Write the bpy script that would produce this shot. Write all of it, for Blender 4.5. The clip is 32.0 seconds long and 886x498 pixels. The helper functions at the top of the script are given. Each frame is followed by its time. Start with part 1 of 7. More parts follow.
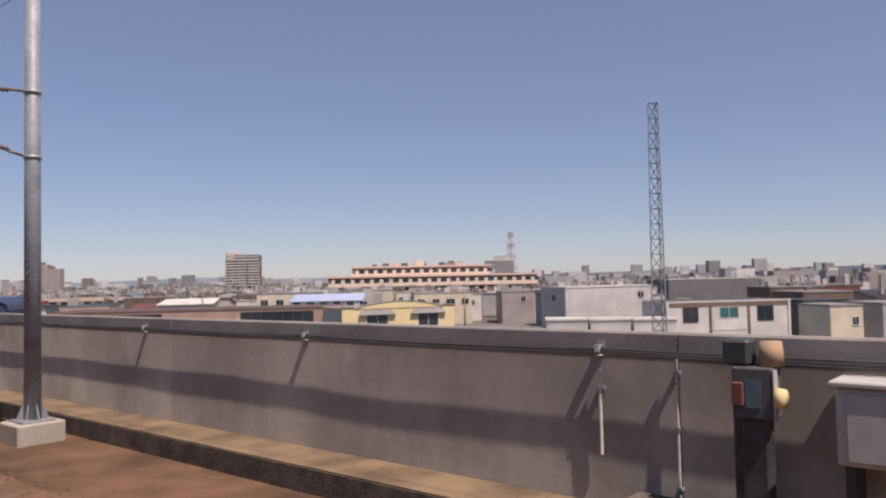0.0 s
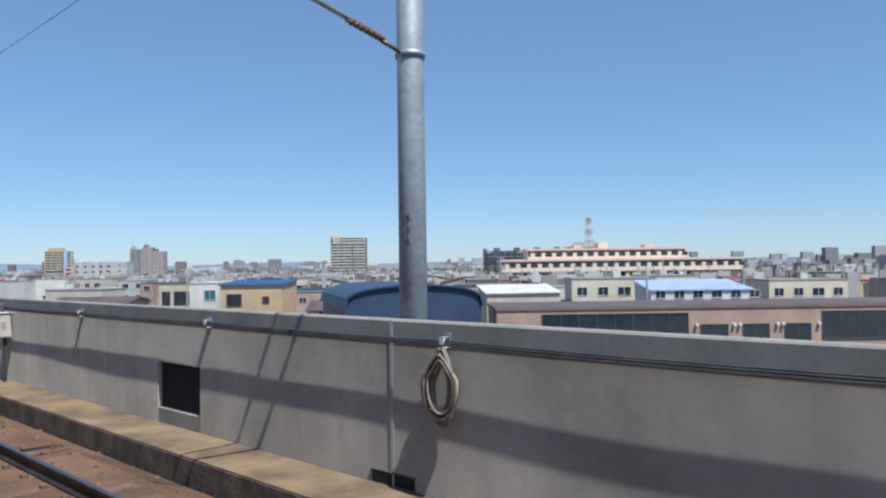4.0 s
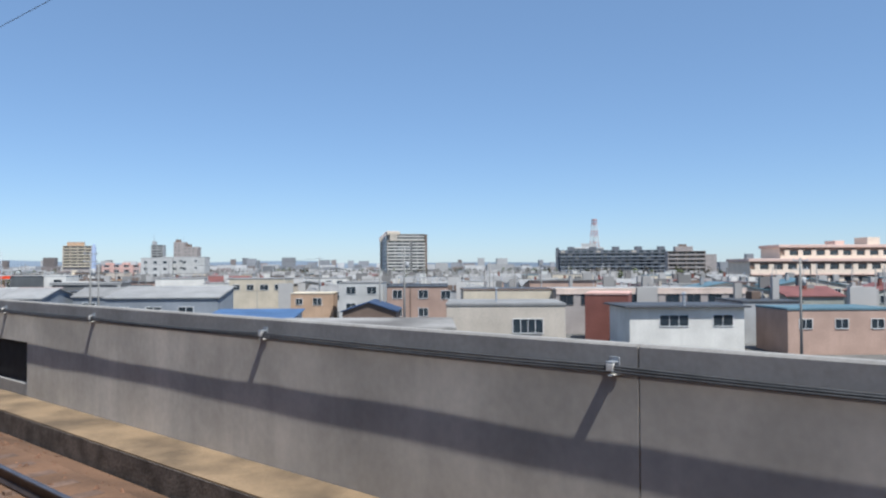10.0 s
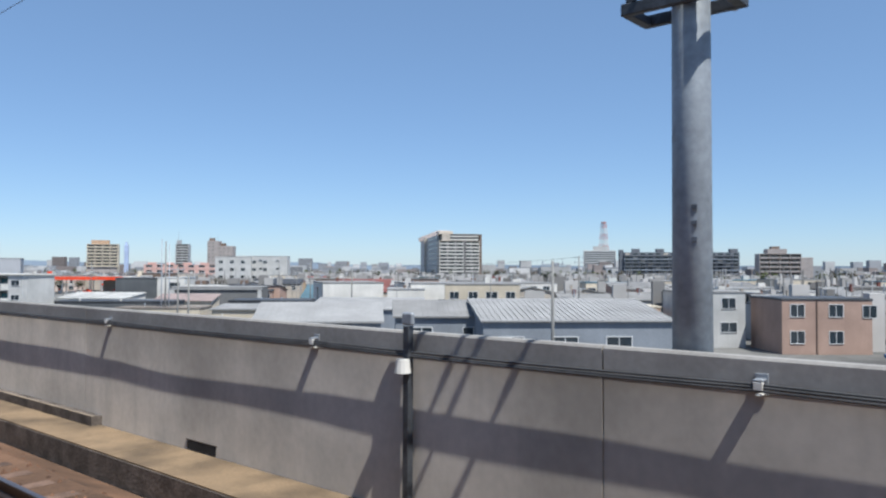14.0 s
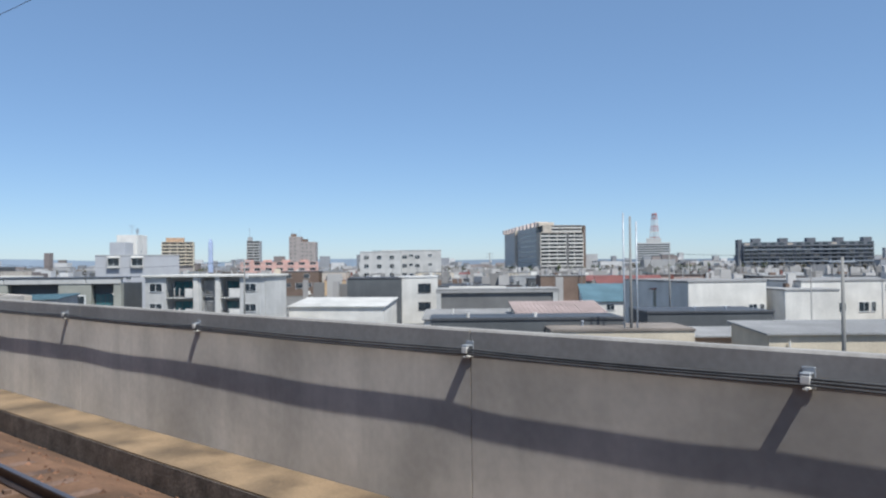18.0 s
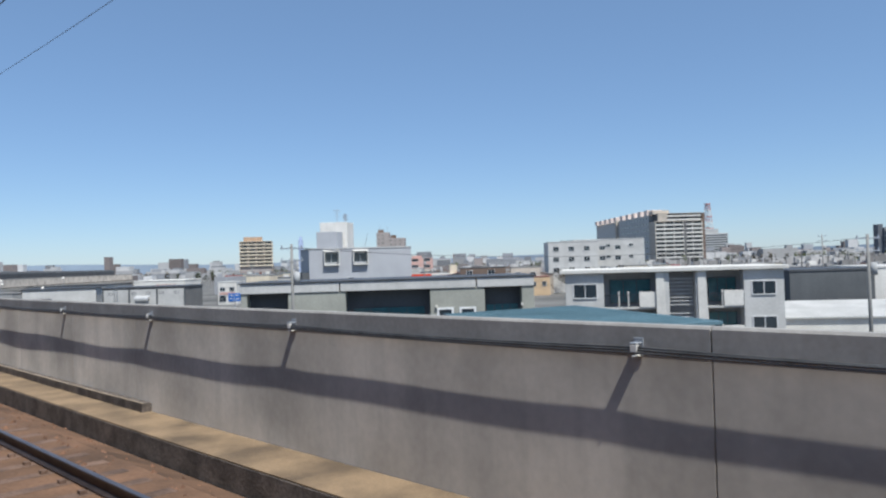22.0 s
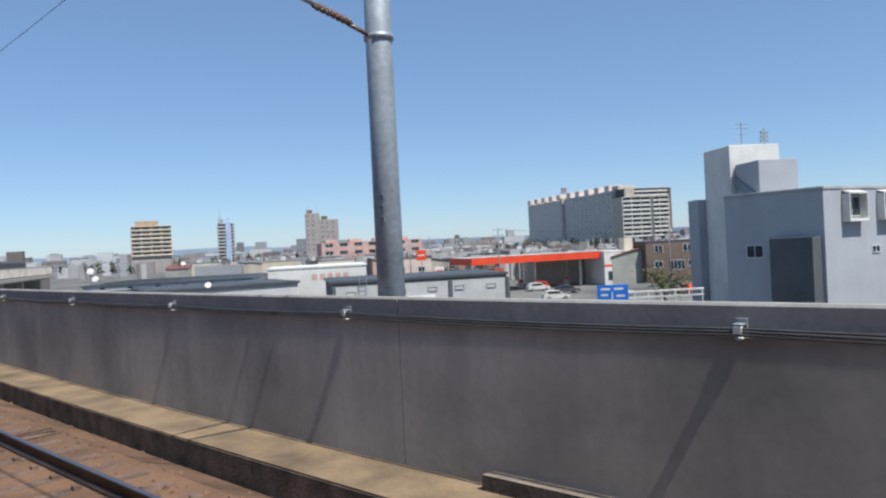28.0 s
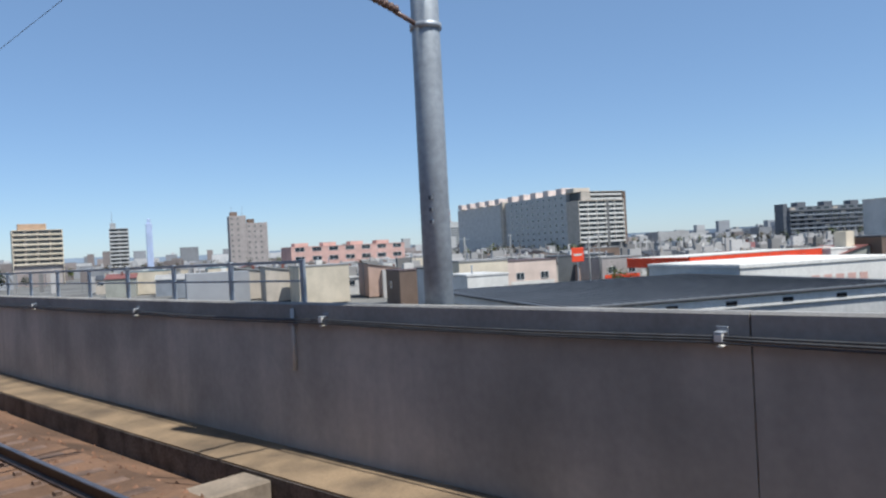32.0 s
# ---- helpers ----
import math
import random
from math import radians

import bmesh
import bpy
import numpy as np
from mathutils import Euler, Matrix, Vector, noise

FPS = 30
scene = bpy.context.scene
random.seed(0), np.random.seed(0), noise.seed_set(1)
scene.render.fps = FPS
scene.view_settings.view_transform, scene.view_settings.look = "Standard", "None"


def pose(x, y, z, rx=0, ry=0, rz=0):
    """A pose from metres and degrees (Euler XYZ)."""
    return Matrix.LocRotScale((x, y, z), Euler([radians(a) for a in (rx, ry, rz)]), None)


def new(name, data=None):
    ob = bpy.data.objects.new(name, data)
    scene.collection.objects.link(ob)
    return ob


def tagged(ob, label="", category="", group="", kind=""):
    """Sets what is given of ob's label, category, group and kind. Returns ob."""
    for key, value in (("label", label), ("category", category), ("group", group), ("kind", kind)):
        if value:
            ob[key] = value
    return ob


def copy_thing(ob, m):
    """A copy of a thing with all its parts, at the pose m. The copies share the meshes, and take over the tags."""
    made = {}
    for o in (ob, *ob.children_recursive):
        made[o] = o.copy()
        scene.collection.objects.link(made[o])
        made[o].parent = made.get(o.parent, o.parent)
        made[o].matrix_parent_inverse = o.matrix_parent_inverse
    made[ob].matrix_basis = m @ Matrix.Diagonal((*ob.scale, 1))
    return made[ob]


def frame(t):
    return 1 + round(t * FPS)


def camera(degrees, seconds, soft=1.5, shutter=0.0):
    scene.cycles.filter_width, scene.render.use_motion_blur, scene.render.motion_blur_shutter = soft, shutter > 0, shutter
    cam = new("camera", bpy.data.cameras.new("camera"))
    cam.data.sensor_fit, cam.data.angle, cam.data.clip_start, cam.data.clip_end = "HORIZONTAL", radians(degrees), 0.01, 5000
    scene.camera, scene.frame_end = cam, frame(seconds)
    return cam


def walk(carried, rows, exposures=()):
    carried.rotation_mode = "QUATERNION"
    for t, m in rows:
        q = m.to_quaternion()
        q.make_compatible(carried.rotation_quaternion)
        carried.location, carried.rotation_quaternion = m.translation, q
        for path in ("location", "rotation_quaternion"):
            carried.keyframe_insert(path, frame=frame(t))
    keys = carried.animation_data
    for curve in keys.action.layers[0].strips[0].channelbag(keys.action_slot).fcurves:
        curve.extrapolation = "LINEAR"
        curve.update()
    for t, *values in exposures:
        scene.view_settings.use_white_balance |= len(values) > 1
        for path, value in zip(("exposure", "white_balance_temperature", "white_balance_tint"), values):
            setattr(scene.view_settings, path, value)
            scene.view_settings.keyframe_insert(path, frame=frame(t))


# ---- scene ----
cam = camera(60.0, 32.0, soft=2.3)
# seconds, place, tilt + 90, lean, heading
ROWS = [
    (0.0, 0.0, 0.0, 2.111, 92.31, 1.22, -49.2),
    (0.5, -0.077, 7.416, 2.108, 92.31, 1.36, -48.92),
    (1.0, -0.179, 14.917, 2.104, 92.06, 1.36, -48.06),
    (1.5, -0.303, 22.503, 2.099, 92.02, 1.26, -47.19),
    (2.0, -0.45, 30.188, 2.095, 91.94, 1.29, -46.49),
    (2.5, -0.619, 37.998, 2.091, 91.77, 1.04, -46.01),
    (3.0, -0.81, 45.967, 2.088, 91.56, 1.04, -45.29),
    (3.5, -1.023, 54.104, 2.087, 91.45, 0.83, -44.82),
    (4.0, -1.255, 62.39, 2.088, 91.36, 0.78, -44.42),
    (4.5, -1.503, 70.783, 2.09, 91.27, 0.57, -44.29),
    (5.0, -1.764, 79.254, 2.095, 91.22, 0.42, -44.16),
    (5.5, -2.033, 87.777, 2.101, 91.21, 0.33, -44.07),
    (6.0, -2.31, 96.33, 2.108, 91.21, 0.29, -44.06),
    (6.5, -2.593, 104.883, 2.116, 91.21, 0.31, -44.19),
    (7.0, -2.88, 113.401, 2.124, 91.22, 0.39, -44.54),
    (7.5, -3.169, 121.862, 2.131, 91.32, 0.14, -45.0),
    (8.0, -3.46, 130.27, 2.137, 91.32, -0.03, -45.24),
    (8.5, -3.755, 138.644, 2.144, 91.35, -0.1, -45.37),
    (9.0, -4.057, 146.997, 2.151, 91.41, -0.04, -45.44),
    (9.5, -4.369, 155.334, 2.158, 91.41, 0.04, -45.52),
    (10.0, -4.694, 163.659, 2.165, 91.4, 0.19, -45.61),
    (10.5, -5.032, 171.977, 2.172, 91.37, 0.34, -45.78),
    (11.0, -5.383, 180.292, 2.177, 91.6, 0.55, -45.86),
    (11.5, -5.746, 188.609, 2.18, 91.56, 0.75, -45.8),
    (12.0, -6.12, 196.926, 2.181, 91.49, 0.88, -45.88),
    (12.5, -6.503, 205.241, 2.179, 91.68, 0.75, -46.15),
    (13.0, -6.898, 213.548, 2.174, 91.66, 0.49, -46.26),
    (13.5, -7.307, 221.849, 2.167, 91.6, 0.04, -46.41),
    (14.0, -7.737, 230.145, 2.159, 91.57, -0.2, -46.0),
    (14.5, -8.193, 238.447, 2.151, 91.51, -0.17, -45.43),
    (15.0, -8.677, 246.764, 2.143, 91.46, -0.04, -44.89),
    (15.5, -9.19, 255.101, 2.138, 91.42, 0.15, -44.41),
    (16.0, -9.731, 263.448, 2.135, 91.4, 0.35, -43.99),
    (16.5, -10.297, 271.787, 2.136, 91.38, 0.54, -43.65),
    (17.0, -10.889, 280.099, 2.14, 91.37, 0.69, -43.41),
    (17.5, -11.504, 288.375, 2.147, 91.28, 0.69, -43.63),
    (18.0, -12.138, 296.618, 2.154, 91.22, 0.54, -43.48),
    (18.5, -12.789, 304.838, 2.16, 91.27, 0.44, -42.91),
    (19.0, -13.456, 313.039, 2.164, 91.25, 0.65, -41.67),
    (19.5, -14.139, 321.225, 2.165, 91.22, 0.54, -40.96),
    (20.0, -14.831, 329.403, 2.161, 91.22, 0.33, -40.48),
    (20.5, -15.525, 337.585, 2.149, 91.31, 0.21, -40.2),
    (21.0, -16.206, 345.782, 2.132, 91.34, 0.47, -40.29),
    (21.5, -16.862, 354.001, 2.11, 91.21, 1.08, -40.52),
    (22.0, -17.482, 362.241, 2.087, 91.05, 1.76, -40.88),
    (22.5, -18.055, 370.5, 2.063, 90.68, 2.59, -41.18),
    (23.0, -18.566, 378.782, 2.042, 90.45, 3.12, -41.9),
    (23.5, -19.001, 387.083, 2.026, 90.79, 3.25, -42.75),
    (24.0, -19.343, 395.382, 2.017, 90.93, 3.37, -43.8),
    (24.5, -19.578, 403.641, 2.014, 90.75, 3.61, -44.72),
    (25.0, -19.697, 411.815, 2.017, 90.35, 3.73, -45.69),
    (25.5, -19.695, 419.884, 2.025, 90.05, 3.22, -46.53),
    (26.0, -19.569, 427.865, 2.034, 89.83, 2.96, -47.43),
    (26.5, -19.313, 435.803, 2.046, 89.75, 2.83, -48.64),
    (27.0, -18.917, 443.732, 2.057, 89.73, 2.81, -50.02),
    (27.5, -18.374, 451.672, 2.068, 89.72, 2.84, -51.44),
    (28.0, -17.682, 459.63, 2.076, 89.65, 2.89, -52.5),
    (28.5, -16.835, 467.607, 2.082, 89.51, 2.82, -53.48),
    (29.0, -15.825, 475.613, 2.088, 89.63, 2.86, -54.73),
    (29.5, -14.647, 483.65, 2.094, 89.59, 2.79, -55.95),
    (30.0, -13.298, 491.705, 2.099, 89.79, 2.73, -57.37),
    (30.5, -11.78, 499.755, 2.104, 89.86, 2.59, -58.75),
    (31.0, -10.1, 507.777, 2.11, 89.9, 2.62, -59.85),
    (31.5, -8.261, 515.76, 2.115, 89.91, 2.78, -61.03),
    (32.0, -6.264, 523.698, 2.12, 89.91, 2.95, -62.23),
]
EXPO = [(0.0, 0.1, 6900, 27), (1.2, 0.0, 6900, 25), (2.4, 0.46, 5680, 8), (4.0, 0.36, 5560, 7), (7.0, 0.45, 5640, 8), (13.0, 0.46, 5700, 8), (19.0, 0.37, 5740, 8), (24.0, 0.34, 5740, 8), (31.0, 0.42, 5760, 8), (32.0, 0.42, 5760, 8)]
walk(cam, [(r[0], pose(*r[1:])) for r in ROWS], EXPO)

# ---- light: clear spring noon, sun behind the train and close to the line of the parapet ----
SUN_EL, SUN_AZ = radians(61.0), radians(9.0)
to_sun = Vector((-math.sin(SUN_AZ) * math.cos(SUN_EL), -math.cos(SUN_AZ) * math.cos(SUN_EL), math.sin(SUN_EL)))
world = bpy.data.worlds.new("clear_sky")
scene.world = world
world.use_nodes = True
wn, wl = world.node_tree.nodes, world.node_tree.links
sky = wn.new("ShaderNodeTexSky")
sky.sky_type, sky.sun_disc = "NISHITA", False
sky.sun_elevation, sky.sun_rotation = SUN_EL, math.atan2(to_sun.x, to_sun.y)
sky.air_density, sky.dust_density, sky.ozone_density = 0.82, 0.2, 2.7
veil = wn.new("ShaderNodeMix")  # thin even haze over the whole sky
veil.data_type = "RGBA"
veil.inputs[0].default_value = 0.34
veil.inputs[7].default_value = (2.55, 3.65, 5.1, 1)
wl.new(sky.outputs[0], veil.inputs[6])
wl.new(veil.outputs[2], wn["Background"].inputs[0])
wn["Background"].inputs[1].default_value = 0.092
sun_data = bpy.data.lights.new("sun", "SUN")
sun_data.energy, sun_data.angle, sun_data.color = 5.0, radians(0.53), (1.0, 0.92, 0.79)
sun = new("sun", sun_data)
sun.matrix_world = Matrix.Translation((0, 200, 80)) @ to_sun.to_track_quat("Z", "Y").to_matrix().to_4x4()

# ---- the line of the railway ----
TH = [0.0, 0.97, 1.63, 1.89, 2.05, 2.46, 2.86, 3.72, 4.51, 4.79, 3.24, -0.4, -5.48, -11.14, -16.7, -22.05, -27.24, -32.33, -37.37]
KN = np.arange(-20, 701, 40.0)
UG = np.arange(-60, 760.1, 2.0)


def smooth(k, v, x):
    m = np.gradient(v, k)
    i = np.clip(np.searchsorted(k, x) - 1, 0, len(k) - 2)
    h = k[i + 1] - k[i]
    s = (x - k[i]) / h
    return (2 * s**3 - 3 * s**2 + 1) * v[i] + (s**3 - 2 * s**2 + s) * h * m[i] + (-2 * s**3 + 3 * s**2) * v[i + 1] + (s**3 - s**2) * h * m[i + 1]


THG = np.radians(smooth(KN, np.array(TH), np.clip(UG, -20, 700)))
_x, _y = -np.sin(THG), np.cos(THG)
XG = np.concatenate([[0], np.cumsum((_x[1:] + _x[:-1]) / 2 * 2)])
YG = np.concatenate([[0], np.cumsum((_y[1:] + _y[:-1]) / 2 * 2)])
XG, YG = XG - XG[30], YG - YG[30]


def turn_at(u):
    return float(np.interp(u, UG, THG))


def rail_pt(u, lat, z):
    th = np.interp(u, UG, THG)
    return (float(np.interp(u, UG, XG) + lat * np.cos(th)), float(np.interp(u, UG, YG) + lat * np.sin(th)), z)


def on_line(u, lat, z):
    """Pose on the line: local x points away from the track, local y along it."""
    x, y, z = rail_pt(u, lat, z)
    return pose(x, y, z, 0, 0, math.degrees(turn_at(u)))

# ---- materials ----
def mat(name, col, rough=0.7, metal=0.0, var=0.18, scale=1.2, fine=18.0, bump=0.15, streak=0.0, stain=None, island=0.0, rnd=0.0, spec=0.4, placed=False, chalk=0.0):
    m = bpy.data.materials.new(name)
    m.use_nodes = True
    n, l = m.node_tree.nodes, m.node_tree.links
    b = n["Principled BSDF"]
    b.inputs["Roughness"].default_value, b.inputs["Metallic"].default_value = rough, metal
    b.inputs["Specular IOR Level"].default_value = spec
    b.inputs["Diffuse Roughness"].default_value = chalk
    tc = n.new("ShaderNodeTexCoord")
    big, small = n.new("ShaderNodeTexNoise"), n.new("ShaderNodeTexNoise")
    big.inputs["Scale"].default_value, big.inputs["Detail"].default_value = scale, 5
    small.inputs["Scale"].default_value, small.inputs["Detail"].default_value = fine, 4
    at_ = n.new("ShaderNodeNewGeometry").outputs["Position"] if placed else tc.outputs["Object"]
    l.new(at_, big.inputs["Vector"])
    l.new(at_, small.inputs["Vector"])
    mix = n.new("ShaderNodeMix")
    mix.data_type = "RGBA"
    dark = tuple(c * (1 - var * 1.6) for c in (stain or col))
    lite = tuple(min(1, c * (1 + var * 0.6)) for c in col)
    mix.inputs[6].default_value, mix.inputs[7].default_value = (*dark, 1), (*lite, 1)
    ramp = n.new("ShaderNodeMapRange")
    ramp.inputs[1].default_value, ramp.inputs[2].default_value = 0.32, 0.62
    l.new(big.outputs[0], ramp.inputs[0])
    src = ramp.outputs[0]
    if streak:
        mp = n.new("ShaderNodeMapping")
        mp.inputs["Scale"].default_value = (1.1, 1.1, 0.10)
        st = n.new("ShaderNodeTexNoise")
        st.inputs["Scale"].default_value, st.inputs["Detail"].default_value = 2.2, 6
        l.new(tc.outputs["Object"], mp.inputs[0])
        l.new(mp.outputs[0], st.inputs["Vector"])
        r2 = n.new("ShaderNodeMapRange")
        r2.inputs[1].default_value, r2.inputs[2].default_value = 0.36, 0.56
        r2.inputs[3].default_value = 1 - streak
        l.new(st.outputs[0], r2.inputs[0])
        mu = n.new("ShaderNodeMath")
        mu.operation = "MULTIPLY"
        l.new(src, mu.inputs[0])
        l.new(r2.outputs[0], mu.inputs[1])
        src = mu.outputs[0]
    l.new(src, mix.inputs[0])
    m2 = n.new("ShaderNodeMix")
    m2.data_type, m2.blend_type = "RGBA", "MULTIPLY"
    m2.inputs[0].default_value = 1.0
    g = n.new("ShaderNodeMapRange")
    g.inputs[1].default_value, g.inputs[2].default_value = 0.3, 0.7
    g.inputs[3].default_value, g.inputs[4].default_value = 1 - var, 1.0 + var * 0.4
    l.new(small.outputs[0], g.inputs[0])
    cr = n.new("ShaderNodeCombineColor")
    for k in range(3):
        l.new(g.outputs[0], cr.inputs[k])
    l.new(mix.outputs[2], m2.inputs[6])
    l.new(cr.outputs[0], m2.inputs[7])
    out = m2.outputs[2]
    if rnd or island:
        src = n.new("ShaderNodeObjectInfo").outputs["Random"] if rnd else n.new("ShaderNodeNewGeometry").outputs["Random Per Island"]
        hv = n.new("ShaderNodeHueSaturation")
        r3 = n.new("ShaderNodeMapRange")
        k = rnd or island
        r3.inputs[3].default_value, r3.inputs[4].default_value = 1 - k, 1 + k * 0.5
        l.new(src, r3.inputs[0])
        l.new(r3.outputs[0], hv.inputs["Value"])
        l.new(out, hv.inputs["Color"])
        out = hv.outputs[0]
    l.new(out, b.inputs["Base Color"])
    bp = n.new("ShaderNodeBump")
    bp.inputs["Strength"].default_value, bp.inputs["Distance"].default_value = bump, 0.02
    l.new(small.outputs[0], bp.inputs["Height"])
    l.new(bp.outputs[0], b.inputs["Normal"])
    return m


M_CONC = mat("parapet_concrete", (0.52, 0.468, 0.412), 0.9, var=0.08, scale=0.5, fine=9, bump=0.04, streak=0.35, stain=(0.38, 0.345, 0.305), rnd=0.05, chalk=1.0)
M_COPE = mat("coping_concrete", (0.30, 0.282, 0.262), 0.9, var=0.12, scale=1.2, fine=14, bump=0.06, streak=0.35)
M_FOOT = mat("footing_concrete", (0.40, 0.365, 0.32), 0.92, var=0.09, scale=1.0, fine=16, bump=0.08, streak=0.35)
M_DUSTY = mat("dusty_concrete", (0.25, 0.20, 0.15), 0.95, var=0.18, scale=1.5, fine=16, bump=0.2)
M_SAND = mat("sandy_trough_lid", (0.235, 0.165, 0.098), 0.95, var=0.18, scale=1.1, fine=30, bump=0.4, stain=(0.165, 0.118, 0.075), rnd=0.06, placed=True)
M_LIDSIDE = mat("trough_side", (0.13, 0.108, 0.092), 0.95, var=0.3, scale=2.5, fine=20, bump=0.4, streak=0.3)
M_DIRT = mat("rust_brown_ballast", (0.16, 0.088, 0.05), 0.97, var=0.22, scale=0.7, fine=22, bump=0.4, stain=(0.115, 0.066, 0.038))
M_STONE = mat("ballast_stone", (0.19, 0.10, 0.06), 0.95, var=0.3, scale=6, fine=30, bump=0.5, island=0.45)
M_RAIL = mat("rail_steel", (0.07, 0.05, 0.042), 0.5, 0.55, var=0.25, scale=3, fine=30)
M_RAILTOP = mat("rail_head_steel", (0.16, 0.15, 0.16), 0.42, 0.7, var=0.1, scale=4, fine=60)
M_SLEEPER = mat("sleeper", (0.16, 0.10, 0.07), 0.9, var=0.3, scale=3, fine=25, bump=0.4)
M_POLE = mat("galvanised_pole", (0.31, 0.335, 0.365), 0.6, 0.25, var=0.16, scale=1.5, fine=12, bump=0.05, streak=0.3)
M_STEEL = mat("galvanised_steel", (0.36, 0.38, 0.41), 0.5, 0.4, var=0.15, scale=4, fine=30, bump=0.05)
M_DKSTEEL = mat("dark_steel", (0.07, 0.075, 0.085), 0.55, 0.3, var=0.2, scale=4, fine=30)
M_STENCIL_SHADE = mat("faded_stencil_and_shade", (0.13, 0.14, 0.16), 0.7, 0.1, var=0.2, scale=8, fine=30)
M_INS = mat("brown_insulator", (0.17, 0.11, 0.09), 0.35, var=0.15, scale=10, fine=30)
M_CABLE = mat("black_cable", (0.06, 0.06, 0.062), 0.6, var=0.2, scale=4, fine=40)
# near-black that carries the shade inside hatch, drain and vent openings
M_VOID = mat("opening_shade", (0.018, 0.018, 0.02), 0.9, var=0.2, scale=4, fine=20)
M_GLASS = mat("window_glass", (0.03, 0.04, 0.05), 0.08, var=0.15, scale=0.6, fine=3, bump=0.02, spec=0.8)
M_TEAL = mat("teal_glass", (0.06, 0.16, 0.18), 0.1, var=0.15, scale=0.6, fine=3, bump=0.02, spec=0.8)
M_FRAME = mat("white_window_frame", (0.70, 0.70, 0.69), 0.5, var=0.06, scale=3, fine=30)
M_DFRAME = mat("dark_window_frame", (0.08, 0.08, 0.085), 0.5, var=0.1, scale=3, fine=30)
M_GROUND = mat("town_ground", (0.15, 0.145, 0.135), 0.95, var=0.3, scale=0.05, fine=0.6, bump=0.1)
M_LEAF = mat("spring_leaf", (0.10, 0.12, 0.035), 0.7, var=0.25, scale=1.0, fine=8, island=0.5)
M_DLEAF = mat("bare_twig", (0.10, 0.085, 0.06), 0.9, var=0.25, scale=1.0, fine=8, island=0.4)
M_BARK = mat("bark", (0.09, 0.07, 0.055), 0.95, var=0.3, scale=4, fine=30, bump=0.5)


def paint(name, col, rough=0.8, var=0.1, streak=0.25, rnd=0.0, scale=0.35, fine=6):
    return mat(name, col, rough, var=var, scale=scale, fine=fine, bump=0.06, streak=streak, rnd=rnd, spec=0.2)


M_WROOF = mat("weathered_sheet_roof", (0.29, 0.275, 0.258), 0.9, var=0.22, scale=0.16, fine=1.5, bump=0.1, streak=0.2, stain=(0.20, 0.185, 0.17))
P_WHITE = paint("white_siding", (0.66, 0.635, 0.59), rnd=0.1)
P_CREAM = paint("cream_siding", (0.62, 0.54, 0.42), rnd=0.15)
P_YELLOW = paint("yellow_render", (0.70, 0.575, 0.33), var=0.06)
P_GREY = paint("grey_siding", (0.39, 0.39, 0.39), rnd=0.15)
P_LGREY = paint("light_grey_siding", (0.53, 0.52, 0.50), rnd=0.1)
P_DGREY = paint("dark_grey_siding", (0.11, 0.115, 0.12))
P_BLUEGREY = paint("blue_grey_siding", (0.24, 0.26, 0.29))
P_TAN = paint("tan_siding", (0.55, 0.40, 0.25))
P_SALMON = paint("salmon_siding", (0.43, 0.30, 0.24), rnd=0.12)
P_PINK = paint("pink_render", (0.56, 0.36, 0.31))
P_ORANGE = paint("orange_siding", (0.45, 0.31, 0.21))
P_BRICK = paint("brick_red_siding", (0.21, 0.085, 0.068))
P_BROWN = paint("brown_tile", (0.20, 0.145, 0.115), rnd=0.2)
P_BEIGE = paint("beige_render", (0.50, 0.44, 0.37), rnd=0.12)
P_OLIVE = paint("grey_green_siding", (0.33, 0.33, 0.29))
P_ROW = paint("dark_blue_grey_wall", (0.15, 0.158, 0.175))
P_SLATE = paint("slate_grey_wall", (0.17, 0.168, 0.165))
P_POST = paint("concrete_pole", (0.22, 0.215, 0.205))
P_TAUPE = paint("taupe_render", (0.36, 0.32, 0.30))
P_GREYB = paint("pale_blue_grey_panel", (0.38, 0.385, 0.405), var=0.05)
P_RED = paint("red_fascia", (0.72, 0.075, 0.03), 0.5, streak=0.05)
P_BLUE = paint("blue_panel", (0.03, 0.16, 0.55), 0.45, streak=0.05)
R_GREY = paint("grey_metal_roof", (0.25, 0.245, 0.24), 0.8, var=0.12)
R_LGREY = paint("pale_metal_roof", (0.31, 0.305, 0.30), 0.75, var=0.1)
R_DARK = paint("dark_metal_roof", (0.075, 0.078, 0.085), 0.5, var=0.14)
R_BLUE = paint("blue_metal_roof", (0.045, 0.115, 0.25), 0.45, var=0.1)
R_LBLUE = paint("pale_blue_metal_roof", (0.42, 0.49, 0.66), 0.45, var=0.08)
R_NAVY = paint("navy_metal_roof", (0.045, 0.065, 0.12), 0.5, var=0.12)
R_TEAL = paint("teal_metal_roof", (0.11, 0.18, 0.215), 0.5, var=0.12)
R_BROWNFLAT = paint("brown_flat_roof", (0.23, 0.20, 0.175), 0.85, var=0.15)
R_PINKISH = paint("dull_pink_roof", (0.34, 0.27, 0.25), 0.7, var=0.12)
R_RED = paint("red_metal_roof", (0.20, 0.085, 0.075), 0.55, var=0.15)
R_MAROON = paint("faded_maroon_roof", (0.125, 0.095, 0.097), 0.6, var=0.15)
P_PALEPINK = paint("pale_pink_render", (0.66, 0.53, 0.45))
P_TOWER = paint("pink_white_render", (0.70, 0.58, 0.52))
R_MIDBLUE = paint("mid_blue_metal_roof", (0.085, 0.15, 0.28), 0.55, var=0.12)
